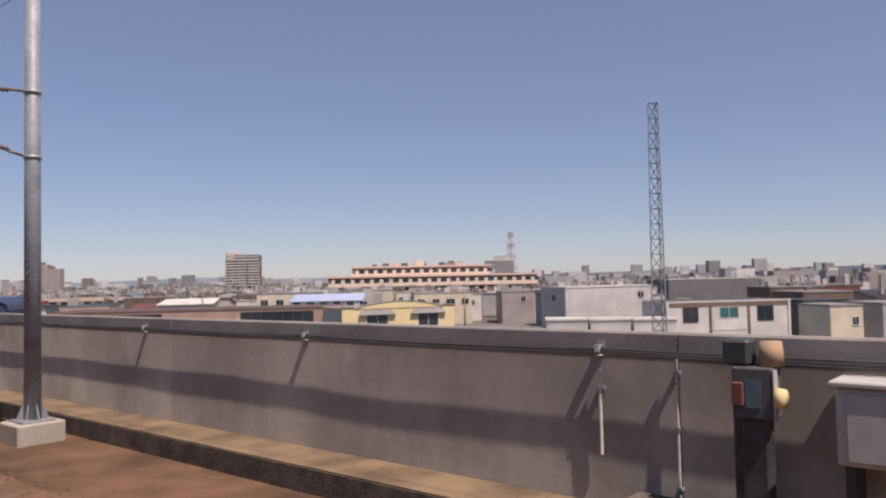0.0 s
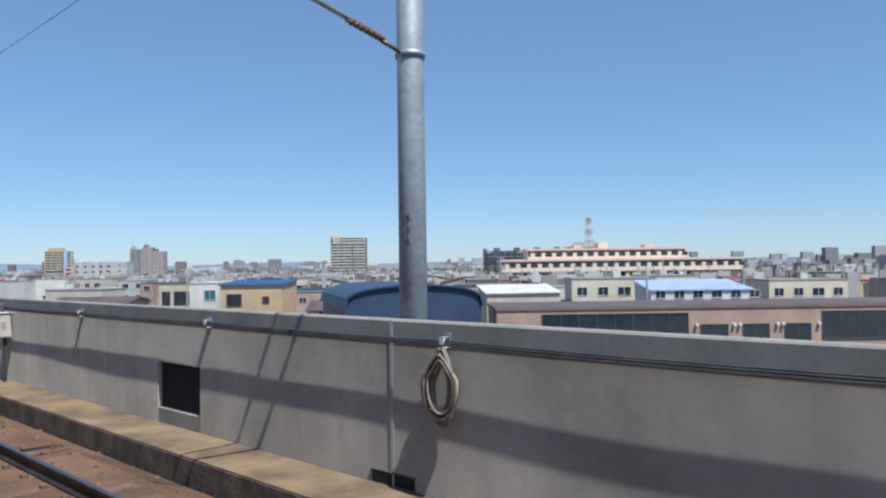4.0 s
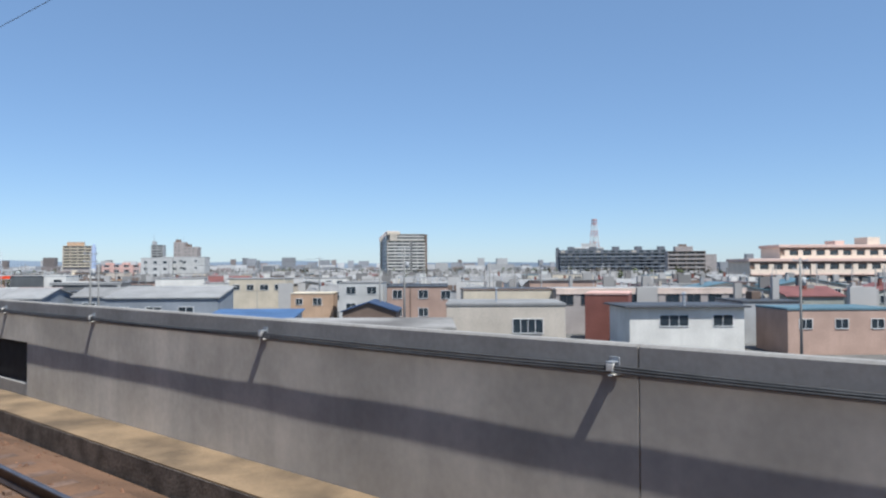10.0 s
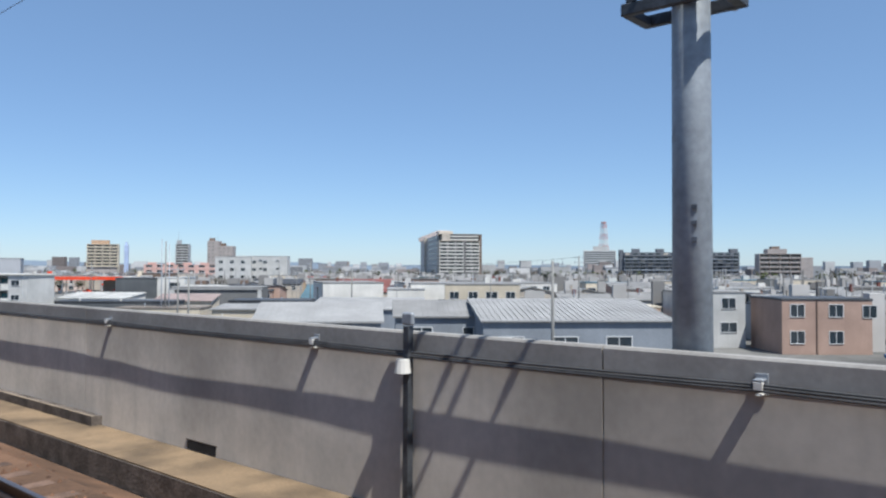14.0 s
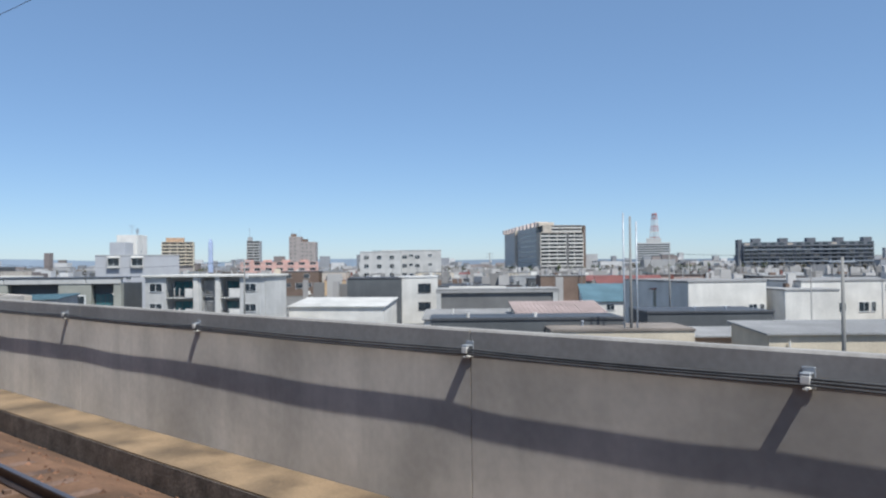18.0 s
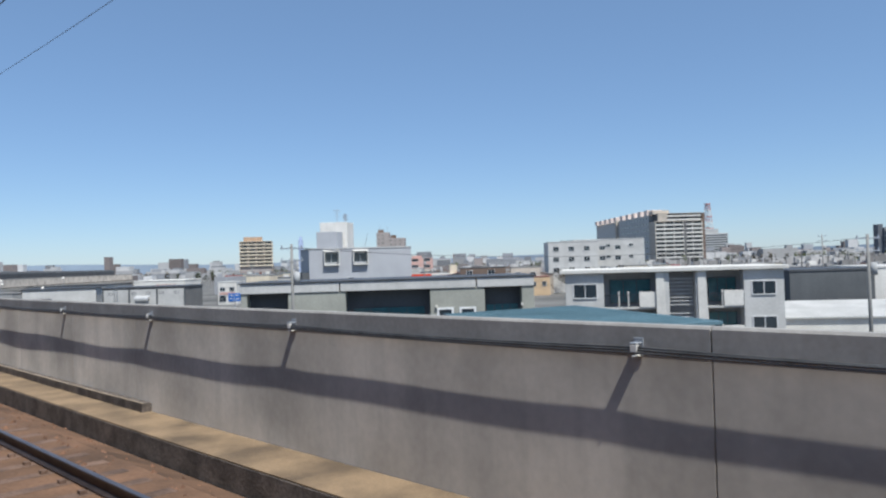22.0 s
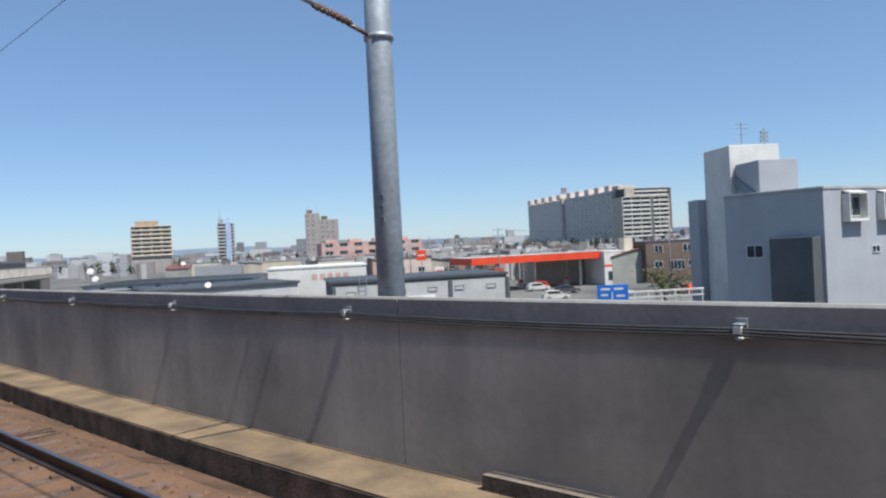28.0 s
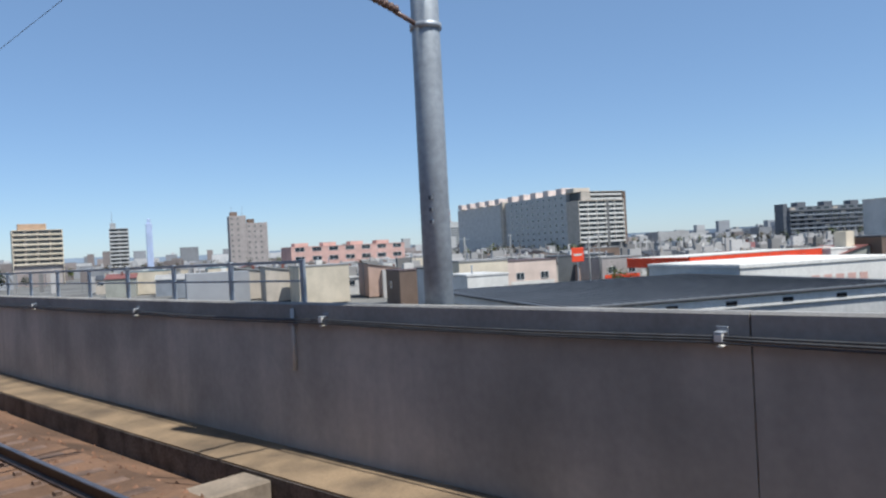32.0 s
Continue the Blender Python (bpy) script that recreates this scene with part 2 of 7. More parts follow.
R_RUST = mat("rusty_white_roof", (0.62, 0.56, 0.53), 0.7, var=0.15, scale=2.2, fine=12, stain=(0.30, 0.13, 0.09))

# ---- mesh kit ----
def bx(bm, x0, x1, y0, y1, z0, z1, bevel=0.0):
    r = bmesh.ops.create_cube(bm, size=1.0, matrix=Matrix.Translation(((x0 + x1) / 2, (y0 + y1) / 2, (z0 + z1) / 2)) @ Matrix.Diagonal((x1 - x0, y1 - y0, z1 - z0, 1)))
    if bevel:
        es = list({e for v in r["verts"] for e in v.link_edges})
        bmesh.ops.bevel(bm, geom=es, offset=bevel, segments=1, affect="EDGES")
    return bm


def box(x0, x1, y0, y1, z0, z1, bevel=0.0):
    return bx(bmesh.new(), x0, x1, y0, y1, z0, z1, bevel)


def tube(bm, a, b, r0, r1=None, seg=10):
    a, b = Vector(a), Vector(b)
    m = Matrix.Translation((a + b) / 2) @ (b - a).to_track_quat("Z", "Y").to_matrix().to_4x4()
    bmesh.ops.create_cone(bm, cap_ends=True, segments=seg, radius1=r0, radius2=r0 if r1 is None else r1, depth=(b - a).length, matrix=m)
    return bm


def rod(a, b, r0, r1=None, seg=10):
    return tube(bmesh.new(), a, b, r0, r1, seg)


def poly(bm, pts, d):
    """Prism: the outline pts moved by the vector d."""
    lo = [bm.verts.new(p) for p in pts]
    hi = [bm.verts.new(Vector(p) + Vector(d)) for p in pts]
    bm.faces.new(lo)
    bm.faces.new(hi[::-1])
    for i in range(len(pts)):
        j = (i + 1) % len(pts)
        bm.faces.new((lo[j], lo[i], hi[i], hi[j]))
    bmesh.ops.recalc_face_normals(bm, faces=bm.faces)
    return bm


def prism(pts, d):
    return poly(bmesh.new(), pts, d)


def part(name, bm, material, parent=None, label=""):
    me = bpy.data.meshes.new(name)
    bm.to_mesh(me)
    bm.free()
    if material:
        me.materials.append(material)
    ob = new(name, me)
    if parent:
        ob.parent = parent
    return tagged(ob, label)


def smoothed(ob):
    ob.data.polygons.foreach_set("use_smooth", [True] * len(ob.data.polygons))
    return ob


def thing(name, m, label, category, group="", kind=""):
    e = new(name)
    e.matrix_world = m
    return tagged(e, label, category, group, kind)


def sweep(outline, u0, u1, step=2.0, closed=True):
    """An outline of (lateral, z) drawn along the line of the railway from u0 to u1."""
    n = max(1, int(math.ceil((u1 - u0) / step)))
    bm = bmesh.new()
    rings = [[bm.verts.new(rail_pt(u0 + (u1 - u0) * i / n, a, z)) for a, z in outline] for i in range(n + 1)]
    k = len(outline)
    for i in range(n):
        for j in range(k if closed else k - 1):
            q = (j + 1) % k
            bm.faces.new((rings[i][j], rings[i][q], rings[i + 1][q], rings[i + 1][j]))
    if closed:
        bm.faces.new(rings[0][::-1])
        bm.faces.new(rings[-1])
        bmesh.ops.recalc_face_normals(bm, faces=bm.faces)
    return bm

# ---- viaduct: ground, deck, parapet ----
GZ = -7.5
D, D0, ZT, ZB = 6.67, 8.68, 1.43, -0.71
JOG = 58.0

gm = bmesh.new()
bmesh.ops.create_grid(gm, x_segments=40, y_segments=40, size=4500)
ground = part("ground", gm, M_GROUND)
ground.location = (400, 400, GZ)
tagged(ground, "grey asphalt and gravel ground of a low town", "ground", kind="structure")

deck = part("viaduct_deck", sweep([(-9.5, -1.25), (7.5, -1.25), (7.5, -2.1), (5.5, -2.6), (-7.5, -2.6), (-9.5, -2.1)], -40, 740, 4.0), M_FOOT)
tagged(deck, "concrete deck of an elevated railway", "viaduct", kind="structure")
deck_b = part("viaduct_deck", sweep([(7.5, -1.25), (9.3, -1.25), (9.3, -2.1), (7.5, -2.1)], -40, JOG + 0.4, 4.0), M_FOOT)
tagged(deck_b, "wider concrete deck beside the old siding", "viaduct", kind="structure")
for u in range(-30, 740, 20):
    pier = part("viaduct_pier", box(-6.5, 5.5, -0.9, 0.9, GZ - on_line(u, 0, 0).translation.z, -2.55, 0.05), M_FOOT)
    pier.matrix_world = on_line(u, 0, 0)
    tagged(pier, "plain concrete pier under the railway deck", "pier", "viaduct piers", "structure")

bed = part("track_bed", sweep([(-9.3, -1.3), (-9.3, -0.4), (-3.2, -0.16), (0.6, -0.16), (3.75, -0.16), (4.5, -0.75), (5.6, -1.12), (5.6, -1.3)], -40, 740, 4.0), M_DIRT)
tagged(bed, "rust-brown dusty ballast bed", "track bed", kind="structure")
bed_b = part("track_bed", sweep([(5.6, -1.3), (5.6, -1.12), (6.6, -1.08), (7.8, -1.12), (7.8, -1.3)], -40, JOG - 0.55, 4.0), M_DIRT)
tagged(bed_b, "rust-brown dusty ground of a removed siding", "track bed", kind="structure")

# cable trough with sandy lids along the foot of the parapet
trough = part("cable_trough", sweep([(5.66, -1.25), (5.66, ZB - 0.03), (D - 0.004, ZB - 0.03), (D - 0.004, -1.25)], JOG - 0.5, 740, 3.0), M_LIDSIDE)
tagged(trough, "dark weathered concrete cable trough", "cable trough", kind="structure")
trough_b = part("cable_trough", sweep([(7.7, -1.25), (7.7, ZB - 0.03), (D0 - 0.004, ZB - 0.03), (D0 - 0.004, -1.25)], -40, JOG - 0.1, 3.0), M_LIDSIDE)
tagged(trough_b, "dark weathered concrete cable trough", "cable trough", kind="structure")
trough_c = part("cable_trough", sweep([(5.66, -1.25), (5.66, ZB - 0.03), (7.72, ZB - 0.03), (7.72, -1.25)], JOG - 0.5, JOG - 0.1, 1.0), M_LIDSIDE)
tagged(trough_c, "dark weathered concrete cable trough round a corner", "cable trough", kind="structure")

# rails
for lat in (-1.82, -0.75, 1.98, 3.05):
    r = part("rail", sweep([(lat - 0.06, -0.15), (lat - 0.06, -0.135), (lat - 0.012, -0.11), (lat - 0.012, -0.04), (lat - 0.033, -0.03), (lat - 0.033, -0.003),
                            (lat + 0.033, -0.003), (lat + 0.033, -0.03), (lat + 0.012, -0.04), (lat + 0.012, -0.11), (lat + 0.06, -0.135), (lat + 0.06, -0.15)], -40, 740, 3.0), M_RAIL)
    tagged(r, "rusty steel running rail with a worn bright head", "rail", "running rails", "structure")
    part("rail_head", sweep([(lat - 0.03, -0.002), (lat - 0.026, 0.003), (lat + 0.026, 0.003), (lat + 0.03, -0.002)], -40, 740, 3.0), M_RAILTOP, r, "worn bright rail head")

# parapet panels between joints
JOINTS = [-40, -18.3, -7.3, 3.75, 14.75, 25.7, 36.5, 47.5, 57.35]
JOINTS2 = [JOG, 69.75, 80.5, 91.6, 105, 118.75, 129.75, 146.5, 158, 167.25, 185.75, 198.5, 207, 213.75]
JOINTS3 = [219.15, 234, 245, 258, 271.5, 284.5, 292, 302.5, 312.75, 320.0]
JOINTS4 = [322.4, 329.5, 345, 362, 366, 378.75, 382.5, 387, 395.25, 400, 405.5, 411.25, 418.25, 423, 427.75, 440, 454, 467.5, 482, 498.25, 513, 528, 545, 570, 590, 620, 660, 700, 740]
OPEN = {75.45: (0.78, 0.41), 183.6: (1.15, 0.5)}


def wall_run(name, js, lat, label):
    w = thing(name, Matrix(), label, "wall", kind="structure")
    for a, b in zip(js[:-1], js[1:]):
        g = 0.009
        cuts = [u for u in OPEN if a < u < b and lat == D]
        lo = [(lat, ZB - 0.3), (lat, 1.17), (lat + 0.13, 1.17), (lat + 0.13, ZB - 0.3)]
        if not cuts:
            part("wall_panel", sweep(lo, a + g, b - g, 1.5), M_CONC, w)
        else:
            u = cuts[0]
            hw, top = OPEN[u]
            part("wall_panel", sweep(lo, a + g, u - hw, 1.5), M_CONC, w)
            part("wall_panel", sweep(lo, u + hw, b - g, 1.5), M_CONC, w)
            part("wall_panel", sweep([(lat, top), (lat, 1.17), (lat + 0.13, 1.17), (lat + 0.13, top)], u - hw, u + hw, 1.5), M_CONC, w)
            part("hatch", sweep([(lat + 0.08, ZB - 0.3), (lat + 0.08, top), (lat + 0.12, top), (lat + 0.12, ZB - 0.3)], u - hw, u + hw, 1.5), M_VOID, w, "dark hatch set back in the wall")
            part("hatch_sill", sweep([(lat + 0.004, ZB - 0.3), (lat + 0.004, ZB + 0.26), (lat + 0.078, ZB + 0.28), (lat + 0.078, ZB - 0.3)], u - hw + 0.004, u + hw - 0.004, 1.5), M_COPE, w, "low concrete sill of the hatch")
        part("coping", sweep([(lat - 0.008, 1.172), (lat - 0.008, ZT - 0.025), (lat + 0.012, ZT), (lat + 0.128, ZT), (lat + 0.14, ZT - 0.025), (lat + 0.14, 1.172)], a + g, b - g, 1.5), M_COPE, w)
    return w


wall_1 = wall_run("wall_1", JOINTS, D0, "sunlit grey concrete parapet set back behind the siding")
wall_2 = wall_run("wall_2", JOINTS2, D, "sunlit streaked grey concrete parapet of the viaduct")
wall_3 = wall_run("wall_3", JOINTS3, D, "sunlit streaked grey concrete parapet of the viaduct")
wall_4 = wall_run("wall_4", JOINTS4, D, "streaked grey concrete parapet passing into shade")
# unseen flank of the viewing train, drawn along the line to block low sky
train = part("train_flank", sweep([(-0.75, -0.1), (-0.62, 0.9), (-0.6, 2.9), (-0.85, 3.5), (-3.3, 3.5), (-3.5, 2.9), (-3.5, -0.1)], -60, 740, 4.0), P_DGREY)
tagged(train, "plain dark unseen train flank, there to block low sky", "train", kind="structure")
# far parapet on the other side of the line, behind the camera
wall_5 = part("wall_5", sweep([(-9.3, -1.2), (-9.3, ZT), (-9.1, ZT), (-9.1, -1.2)], -40, 740, 4.0), M_CONC)
tagged(wall_5, "plain grey concrete parapet across the tracks", "wall", kind="structure")


def jog_wall(name, u, l0, l1, label, thick=0.25):
    w = thing(name, on_line(u, 0, 0), label, "wall", kind="structure")
    part("wall_panel", box(l0, l1, 0, thick, ZB - 0.3, 1.17, 0.01), M_FOOT, w)
    part("coping", box(l0 - 0.012, l1, -0.012, thick + 0.01, 1.172, ZT, 0.012), M_COPE, w)
    return w


wall_6 = jog_wall("wall_6", JOG + 0.02, -0.02, 2.3, "pale sunlit concrete return where the parapet steps in")
wall_6.matrix_world = on_line(JOG + 0.02, D, 0) @ pose(0, 0, 0, 0, 0, -18.0)
jog_wall("wall_7", 322.42, D + 0.135, 8.1, "pale sunlit concrete return beside a mast recess")
jog_wall("wall_8", 319.75, D + 0.135, 8.1, "shaded concrete return beside a mast recess")
back = part("wall_9", sweep([(8.1, ZB - 0.3), (8.1, ZT), (8.3, ZT), (8.3, ZB - 0.3)], 319.75, 322.6, 1.0), M_CONC)
tagged(back, "grey concrete back of a mast recess", "wall", kind="structure")
jog_wall("wall_10", 219.17, D + 0.01, 7.75, "beige sunlit concrete end of the parapet beside a hut")

# lids of the trough, laid end to end
lid_me = {}
def lids(u0, u1, l0, l1, step=1.0):
    own = thing("trough_lids", Matrix(), "sandy yellow concrete lids over the cable trough", "trough lid", kind="structure")
    n = int((u1 - u0) / step)
    key = (l0, l1, step)
    if key not in lid_me:
        b = box(l0, l1, 0.002, step - 0.002, 0, 0.022, 0.003)
        me = bpy.data.meshes.new("lid")
        b.to_mesh(me)
        b.free()
        me.materials.append(M_SAND)
        lid_me[key] = me
    for i in range(n):
        o = new("lid", lid_me[key])
        o.parent = own
        o.matrix_world = on_line(u0 + i * step, 0, ZB - 0.024 + random.uniform(-0.0015, 0.0015))


LID_RUNS = [(-20.5, JOG - 0.5, 7.72, D0 - 0.01, 2.0), (JOG - 0.52, JOG - 0.02, 5.68, D0 - 0.01, 0.49), (JOG, 215.0, 5.68, D - 0.01, 1.0), (215.0, 560.0, 5.68, D - 0.01, 1.5)]

# kerb ledge along the foot of the wall
for u0, u1 in ((244.3, 262.0), (378.0, 466.0)):
    k = part("kerb_ledge", sweep([(D - 0.2, ZB - 0.1), (D - 0.2, ZB + 0.15), (D - 0.19, ZB + 0.17), (D - 0.002, ZB + 0.17), (D - 0.002, ZB - 0.1)], u0, u1, 2.0), M_LIDSIDE)
    tagged(k, "dark kerb ledge at the foot of the parapet", "kerb", kind="structure")
    part("kerb_top", sweep([(D - 0.2, ZB + 0.172), (D - 0.2, ZB + 0.178), (D - 0.13, ZB + 0.178), (D - 0.13, ZB + 0.172)], u0, u1, 2.0), M_DUSTY, k, "dusty kerb top")

# pale sealant in two of the wall joints
for u in (69.75, 284.5):
    k = part("joint_seal", sweep([(D - 0.014, ZB), (D - 0.014, ZT - 0.02), (D - 0.009, ZT - 0.02), (D - 0.009, ZB)], u - 0.03, u + 0.03, 1.0), P_LGREY)
    tagged(k, "pale sealant strip over a wall joint", "seal", kind="structure")

# sleepers and fastenings of the next track
SV, SF = [], []
for k in range(960):
    u = -10 + k * 0.6
    i = len(SV)
    for z in (-0.3, -0.157):
        for a, b in ((1.45, -0.1), (3.6, -0.1), (3.6, 0.1), (1.45, 0.1)):
            SV.append(rail_pt(u + b, a, z))
    SF += [(i + 4, i + 5, i + 6, i + 7), (i, i + 1, i + 5, i + 4), (i + 1, i + 2, i + 6, i + 5), (i + 2, i + 3, i + 7, i + 6), (i + 3, i, i + 4, i + 7)]
    for l0 in (3.13, 2.9):
        i = len(SV)
        for z in (-0.158, -0.118):
            for a, b in ((l0 - 0.035, -0.04), (l0 + 0.035, -0.04), (l0 + 0.035, 0.04), (l0 - 0.035, 0.04)):
                SV.append(rail_pt(u + b, a, z))
        SF += [(i + 4, i + 5, i + 6, i + 7), (i, i + 1, i + 5, i + 4), (i + 1, i + 2, i + 6, i + 5), (i + 2, i + 3, i + 7, i + 6), (i + 3, i, i + 4, i + 7)]
sl_me = bpy.data.meshes.new("sleepers")
sl_me.from_pydata(SV, [], SF)
sl_me.materials.append(M_SLEEPER)
tagged(new("sleepers", sl_me), "brown sleepers with rail fastenings", "sleepers", kind="stuff")

# loose ballast stones on the bed
rb_ = random.Random(5)
SV, SF = [], []
for k in range(15000):
    u, lat = rb_.uniform(0, 560), rb_.choice((rb_.uniform(3.2, 5.6), rb_.uniform(3.2, 4.6)))
    z = -0.16 if lat < 3.75 else (-0.16 - (lat - 3.75) * 0.787 if lat < 4.5 else -0.75 - (lat - 4.5) * 0.336)
    r = rb_.uniform(0.02, 0.05)
    i = len(SV)
    for q in ((r, 0, 0), (-r, 0, 0), (0, r, 0), (0, -r, 0), (0, 0, r)):
        SV.append(rail_pt(u + q[1] * rb_.uniform(0.6, 1.3), lat + q[0] * rb_.uniform(0.6, 1.3), z + q[2] * rb_.uniform(0.6, 1.2) - 0.004))
    SF += [(i, i + 2, i + 4), (i + 2, i + 1, i + 4), (i + 1, i + 3, i + 4), (i + 3, i, i + 4)]
st_me = bpy.data.meshes.new("ballast_stones")
st_me.from_pydata(SV, [], SF)
st_me.materials.append(M_STONE)
tagged(new("ballast_stones", st_me), "scattered rust-brown ballast stones", "ballast", kind="stuff")

for u, w, l0, l1, h in ((534.3, 0.32, 4.1, 5.64, 0.44), (409.3, 0.3, 4.1, 5.1, 0.5)):
    kb = part("cross_kerb", box(l0, l1, -w, w, -1.2, -1.2 + h, 0.03), M_DUSTY)
    kb.matrix_world = on_line(u, 0, 0)
    tagged(kb, "low dusty concrete cross kerb on the track bed", "kerb block", "cross kerbs")

# drain slots at the foot of the wall
for u, lat in ((47.5, D0), (36.5, D0), (69.75, D), (158.0, D), (196.0, D), (330.75, D), (322.9, D), (367.25, D), (357.5, D), (146.25, D), (241.0, D), (207.0, D)):
    s = thing("drain_slot", on_line(u, lat, 0), "drain opening at the parapet foot, its shade a near-black slab", "drain", "drain slots")
    # slab on the wall face, the opening's shade put into its colour
    part("opening", box(-0.014, 0.02, -0.4, 0.4, ZB + 0.012, ZB + 0.16), M_VOID, s)
    part("lintel", box(-0.018, 0.01, -0.43, 0.43, ZB + 0.162, ZB + 0.176, 0.004), M_LIDSIDE, s)

# ---- cables on brackets under the coping ----
SEEN_AT = [-14.0, 4.75, 10.4, 15.75, 21.5, 37.5, 43.0, 48.3, 52.75, 55.6, 62.8, 68.75, 74.3, 79.75, 117.75, 123.75, 128.7, 130.0, 135.3, 141.0, 151.5, 157.25, 167.5, 173.25, 179.0, 183.75, 189.5, 195.25, 210.75, 222.75, 228.0, 232.5, 238.25, 244.0,
           275.8, 281.3, 286.75, 292.25, 298.9, 302.5, 308.25, 318.5, 324.25, 350.5, 356.5, 366.75, 372.75, 383.0, 389.0, 395.25, 399.5, 405.5, 415.75, 421.75, 427.5, 457.5, 463.0, 468.5, 478.85, 484.55, 495.25, 501.0, 511.7, 517.25, 523.0, 528.25, 534.0, 570.0]
ANCH = []
for a, b in zip(SEEN_AT[:-1], SEEN_AT[1:]):
    n = max(1, round((b - a) / 5.8))
    ANCH += [a + (b - a) * i / n for i in range(n)]
ANCH.append(SEEN_AT[-1])


def wall_lat(u):
    return D0 if u < JOG else D


brk_me = None
for u in ANCH:
    b = thing("cable_bracket", on_line(u, wall_lat(u), 0), "small grey steel bracket holding cables to the parapet", "cable bracket", "parapet cable brackets")
    if not brk_me:
        b1 = bx(bmesh.new(), -0.118, -0.008, -0.04, 0.04, 1.24, 1.26, 0.005)
        bx(b1, -0.02, -0.008, -0.055, 0.055, 1.12, 1.30, 0.004)
        o1 = part("arm", b1, M_STEEL, b)
        b2 = bx(bmesh.new(), -0.119, -0.078, -0.04, 0.04, 1.165, 1.238, 0.006)
        bx(b2, -0.118, -0.02, -0.022, 0.022, 1.118, 1.134, 0.004)
        o2 = part("clamp", b2, P_WHITE, b, "pale clamp")
        brk_me = (o1.data, o2.data)
    else:
        for nm, me, lb in (("arm", brk_me[0], ""), ("clamp", brk_me[1], "pale clamp")):
            o = new(nm, me)
            o.parent = b
            tagged(o, lb)


def cable(name, pts, r, label, res=2):
    cu = bpy.data.curves.new(name, "CURVE")
    cu.dimensions, cu.bevel_depth, cu.bevel_resolution = "3D", r, res
    sp = cu.splines.new("POLY")
    sp.points.add(len(pts) - 1)
    for q, p in zip(sp.points, pts):
        q.co = (*p, 1)
    cu.materials.append(M_CABLE)
    ob = new(name, cu)
    return tagged(ob, label, "cable", kind="structure")


rc = random.Random(4)
for k, (off, z0, r) in enumerate(((0.094, 1.214, 0.0115), (0.102, 1.19, 0.0125), (0.108, 1.163, 0.0115))):
    for lo, hi in ((-14.5, 55.8), (62.0, 571)):
        an = [u for u in ANCH if lo <= u <= hi]
        pts = []
        for a, b in zip(an[:-1], an[1:]):
            sag, out = rc.uniform(0.012, 0.03), rc.uniform(-0.006, 0.007)
            n = 10
            for i in range(n):
                f = i / n
                w = 4 * f * (1 - f)
                u = a + (b - a) * f
                pts.append(rail_pt(u, wall_lat(u) - off - out * w + 0.0016 * math.sin(9 * f + a), z0 - sag * w))
        pts.append(rail_pt(an[-1], wall_lat(an[-1]) - off, z0))
        cable("parapet_cable", pts, r, "black cable sagging between brackets on the parapet")

# ---- catenary masts ----
def mast(u, lat, foot=-2.0, top=9.5, heavy=False, group="catenary masts", r=0.195):
    t = thing("catenary_mast", on_line(u, lat, 0), "round galvanised steel catenary mast beside the parapet", "catenary mast", group)
    pole = part("pole", rod((0, 0, foot), (0, 0, top), r, r * 0.85, 24), M_POLE, t)
    smoothed(pole)
    for z in (4.9, 6.3):
        smoothed(part("clamp_band", rod((0, 0, z - 0.035), (0, 0, z + 0.035), r + 0.008, r + 0.008, 20), M_STEEL, t))
    for y in ((-0.38, 0.52) if heavy else (0,)):
        smoothed(part("upper_arm", rod((-1.05, y, 6.24), (-4.5, y, 5.98), 0.028), M_STEEL, t))
        smoothed(part("lower_arm", rod((-0.95, y, 5.14), (-4.4, y, 5.9), 0.034), M_STEEL, t))
        smoothed(part("pull_off_arm", rod((-2.6, y, 5.5), (-4.35, y, 5.12), 0.02), M_STEEL, t))
        for z, z2 in ((6.3, 6.24), (4.92, 5.14)):
            ins = bmesh.new()
            tube(ins, (-0.2, y, z), (-0.5, y, z + (z2 - z) * 0.35), 0.03)
            for i in range(7):
                f = (0.5 + i * 0.08)
                zz = z + (z2 - z) * f
                tube(ins, (-f, y, zz), (-f - 0.035, y, zz), 0.056, 0.046, 12)
            tube(ins, (-0.45, y, z + (z2 - z) * 0.4), (-1.08, y, z2), 0.028)
            smoothed(part("insulator", ins, M_INS, t, "ribbed brown insulator"))
    mk = bmesh.new()
    for z in (2.45, 2.6, 2.75):
        bx(mk, -0.178, -0.15, -0.12, -0.07, z - 0.022, z + 0.022)
    part("stencil_mark", mk, M_STENCIL_SHADE, t)
    if heavy:
        for x in (-0.27, 0.2):
            for z in (4.64, 6.05, 7.3):
                part("cross_beam", box(x, x + 0.07, -0.45, 0.6, z, z + 0.12, 0.01), M_DKSTEEL, t, "dark weathered cross beam along the line")
        for y in (-0.4, 0.55):
            part("beam_tie", box(-0.199, 0.199, y - 0.05, y + 0.05, 4.64, 4.73, 0.006), M_DKSTEEL, t)
        for y in (-0.36, 0.5):
            part("strut", box(-0.26, -0.2, y - 0.05, y + 0.05, 4.765, 7.295, 0.006), M_DKSTEEL, t, "upright strut between the beams")
        smoothed(part("down_pipe", rod((0.31, -0.3, 4.66), (0.31, -0.3, 7.6), 0.04, 0.04, 10), M_STEEL, t))
    return t


MASTS = [69.7, 119.0, 158.1, 194.8, 356.6, 397.85, 436.8, 468.0, 498.0, 532.1, 566.0, 600.0]
for u in MASTS:
    mast(u, 7.02)
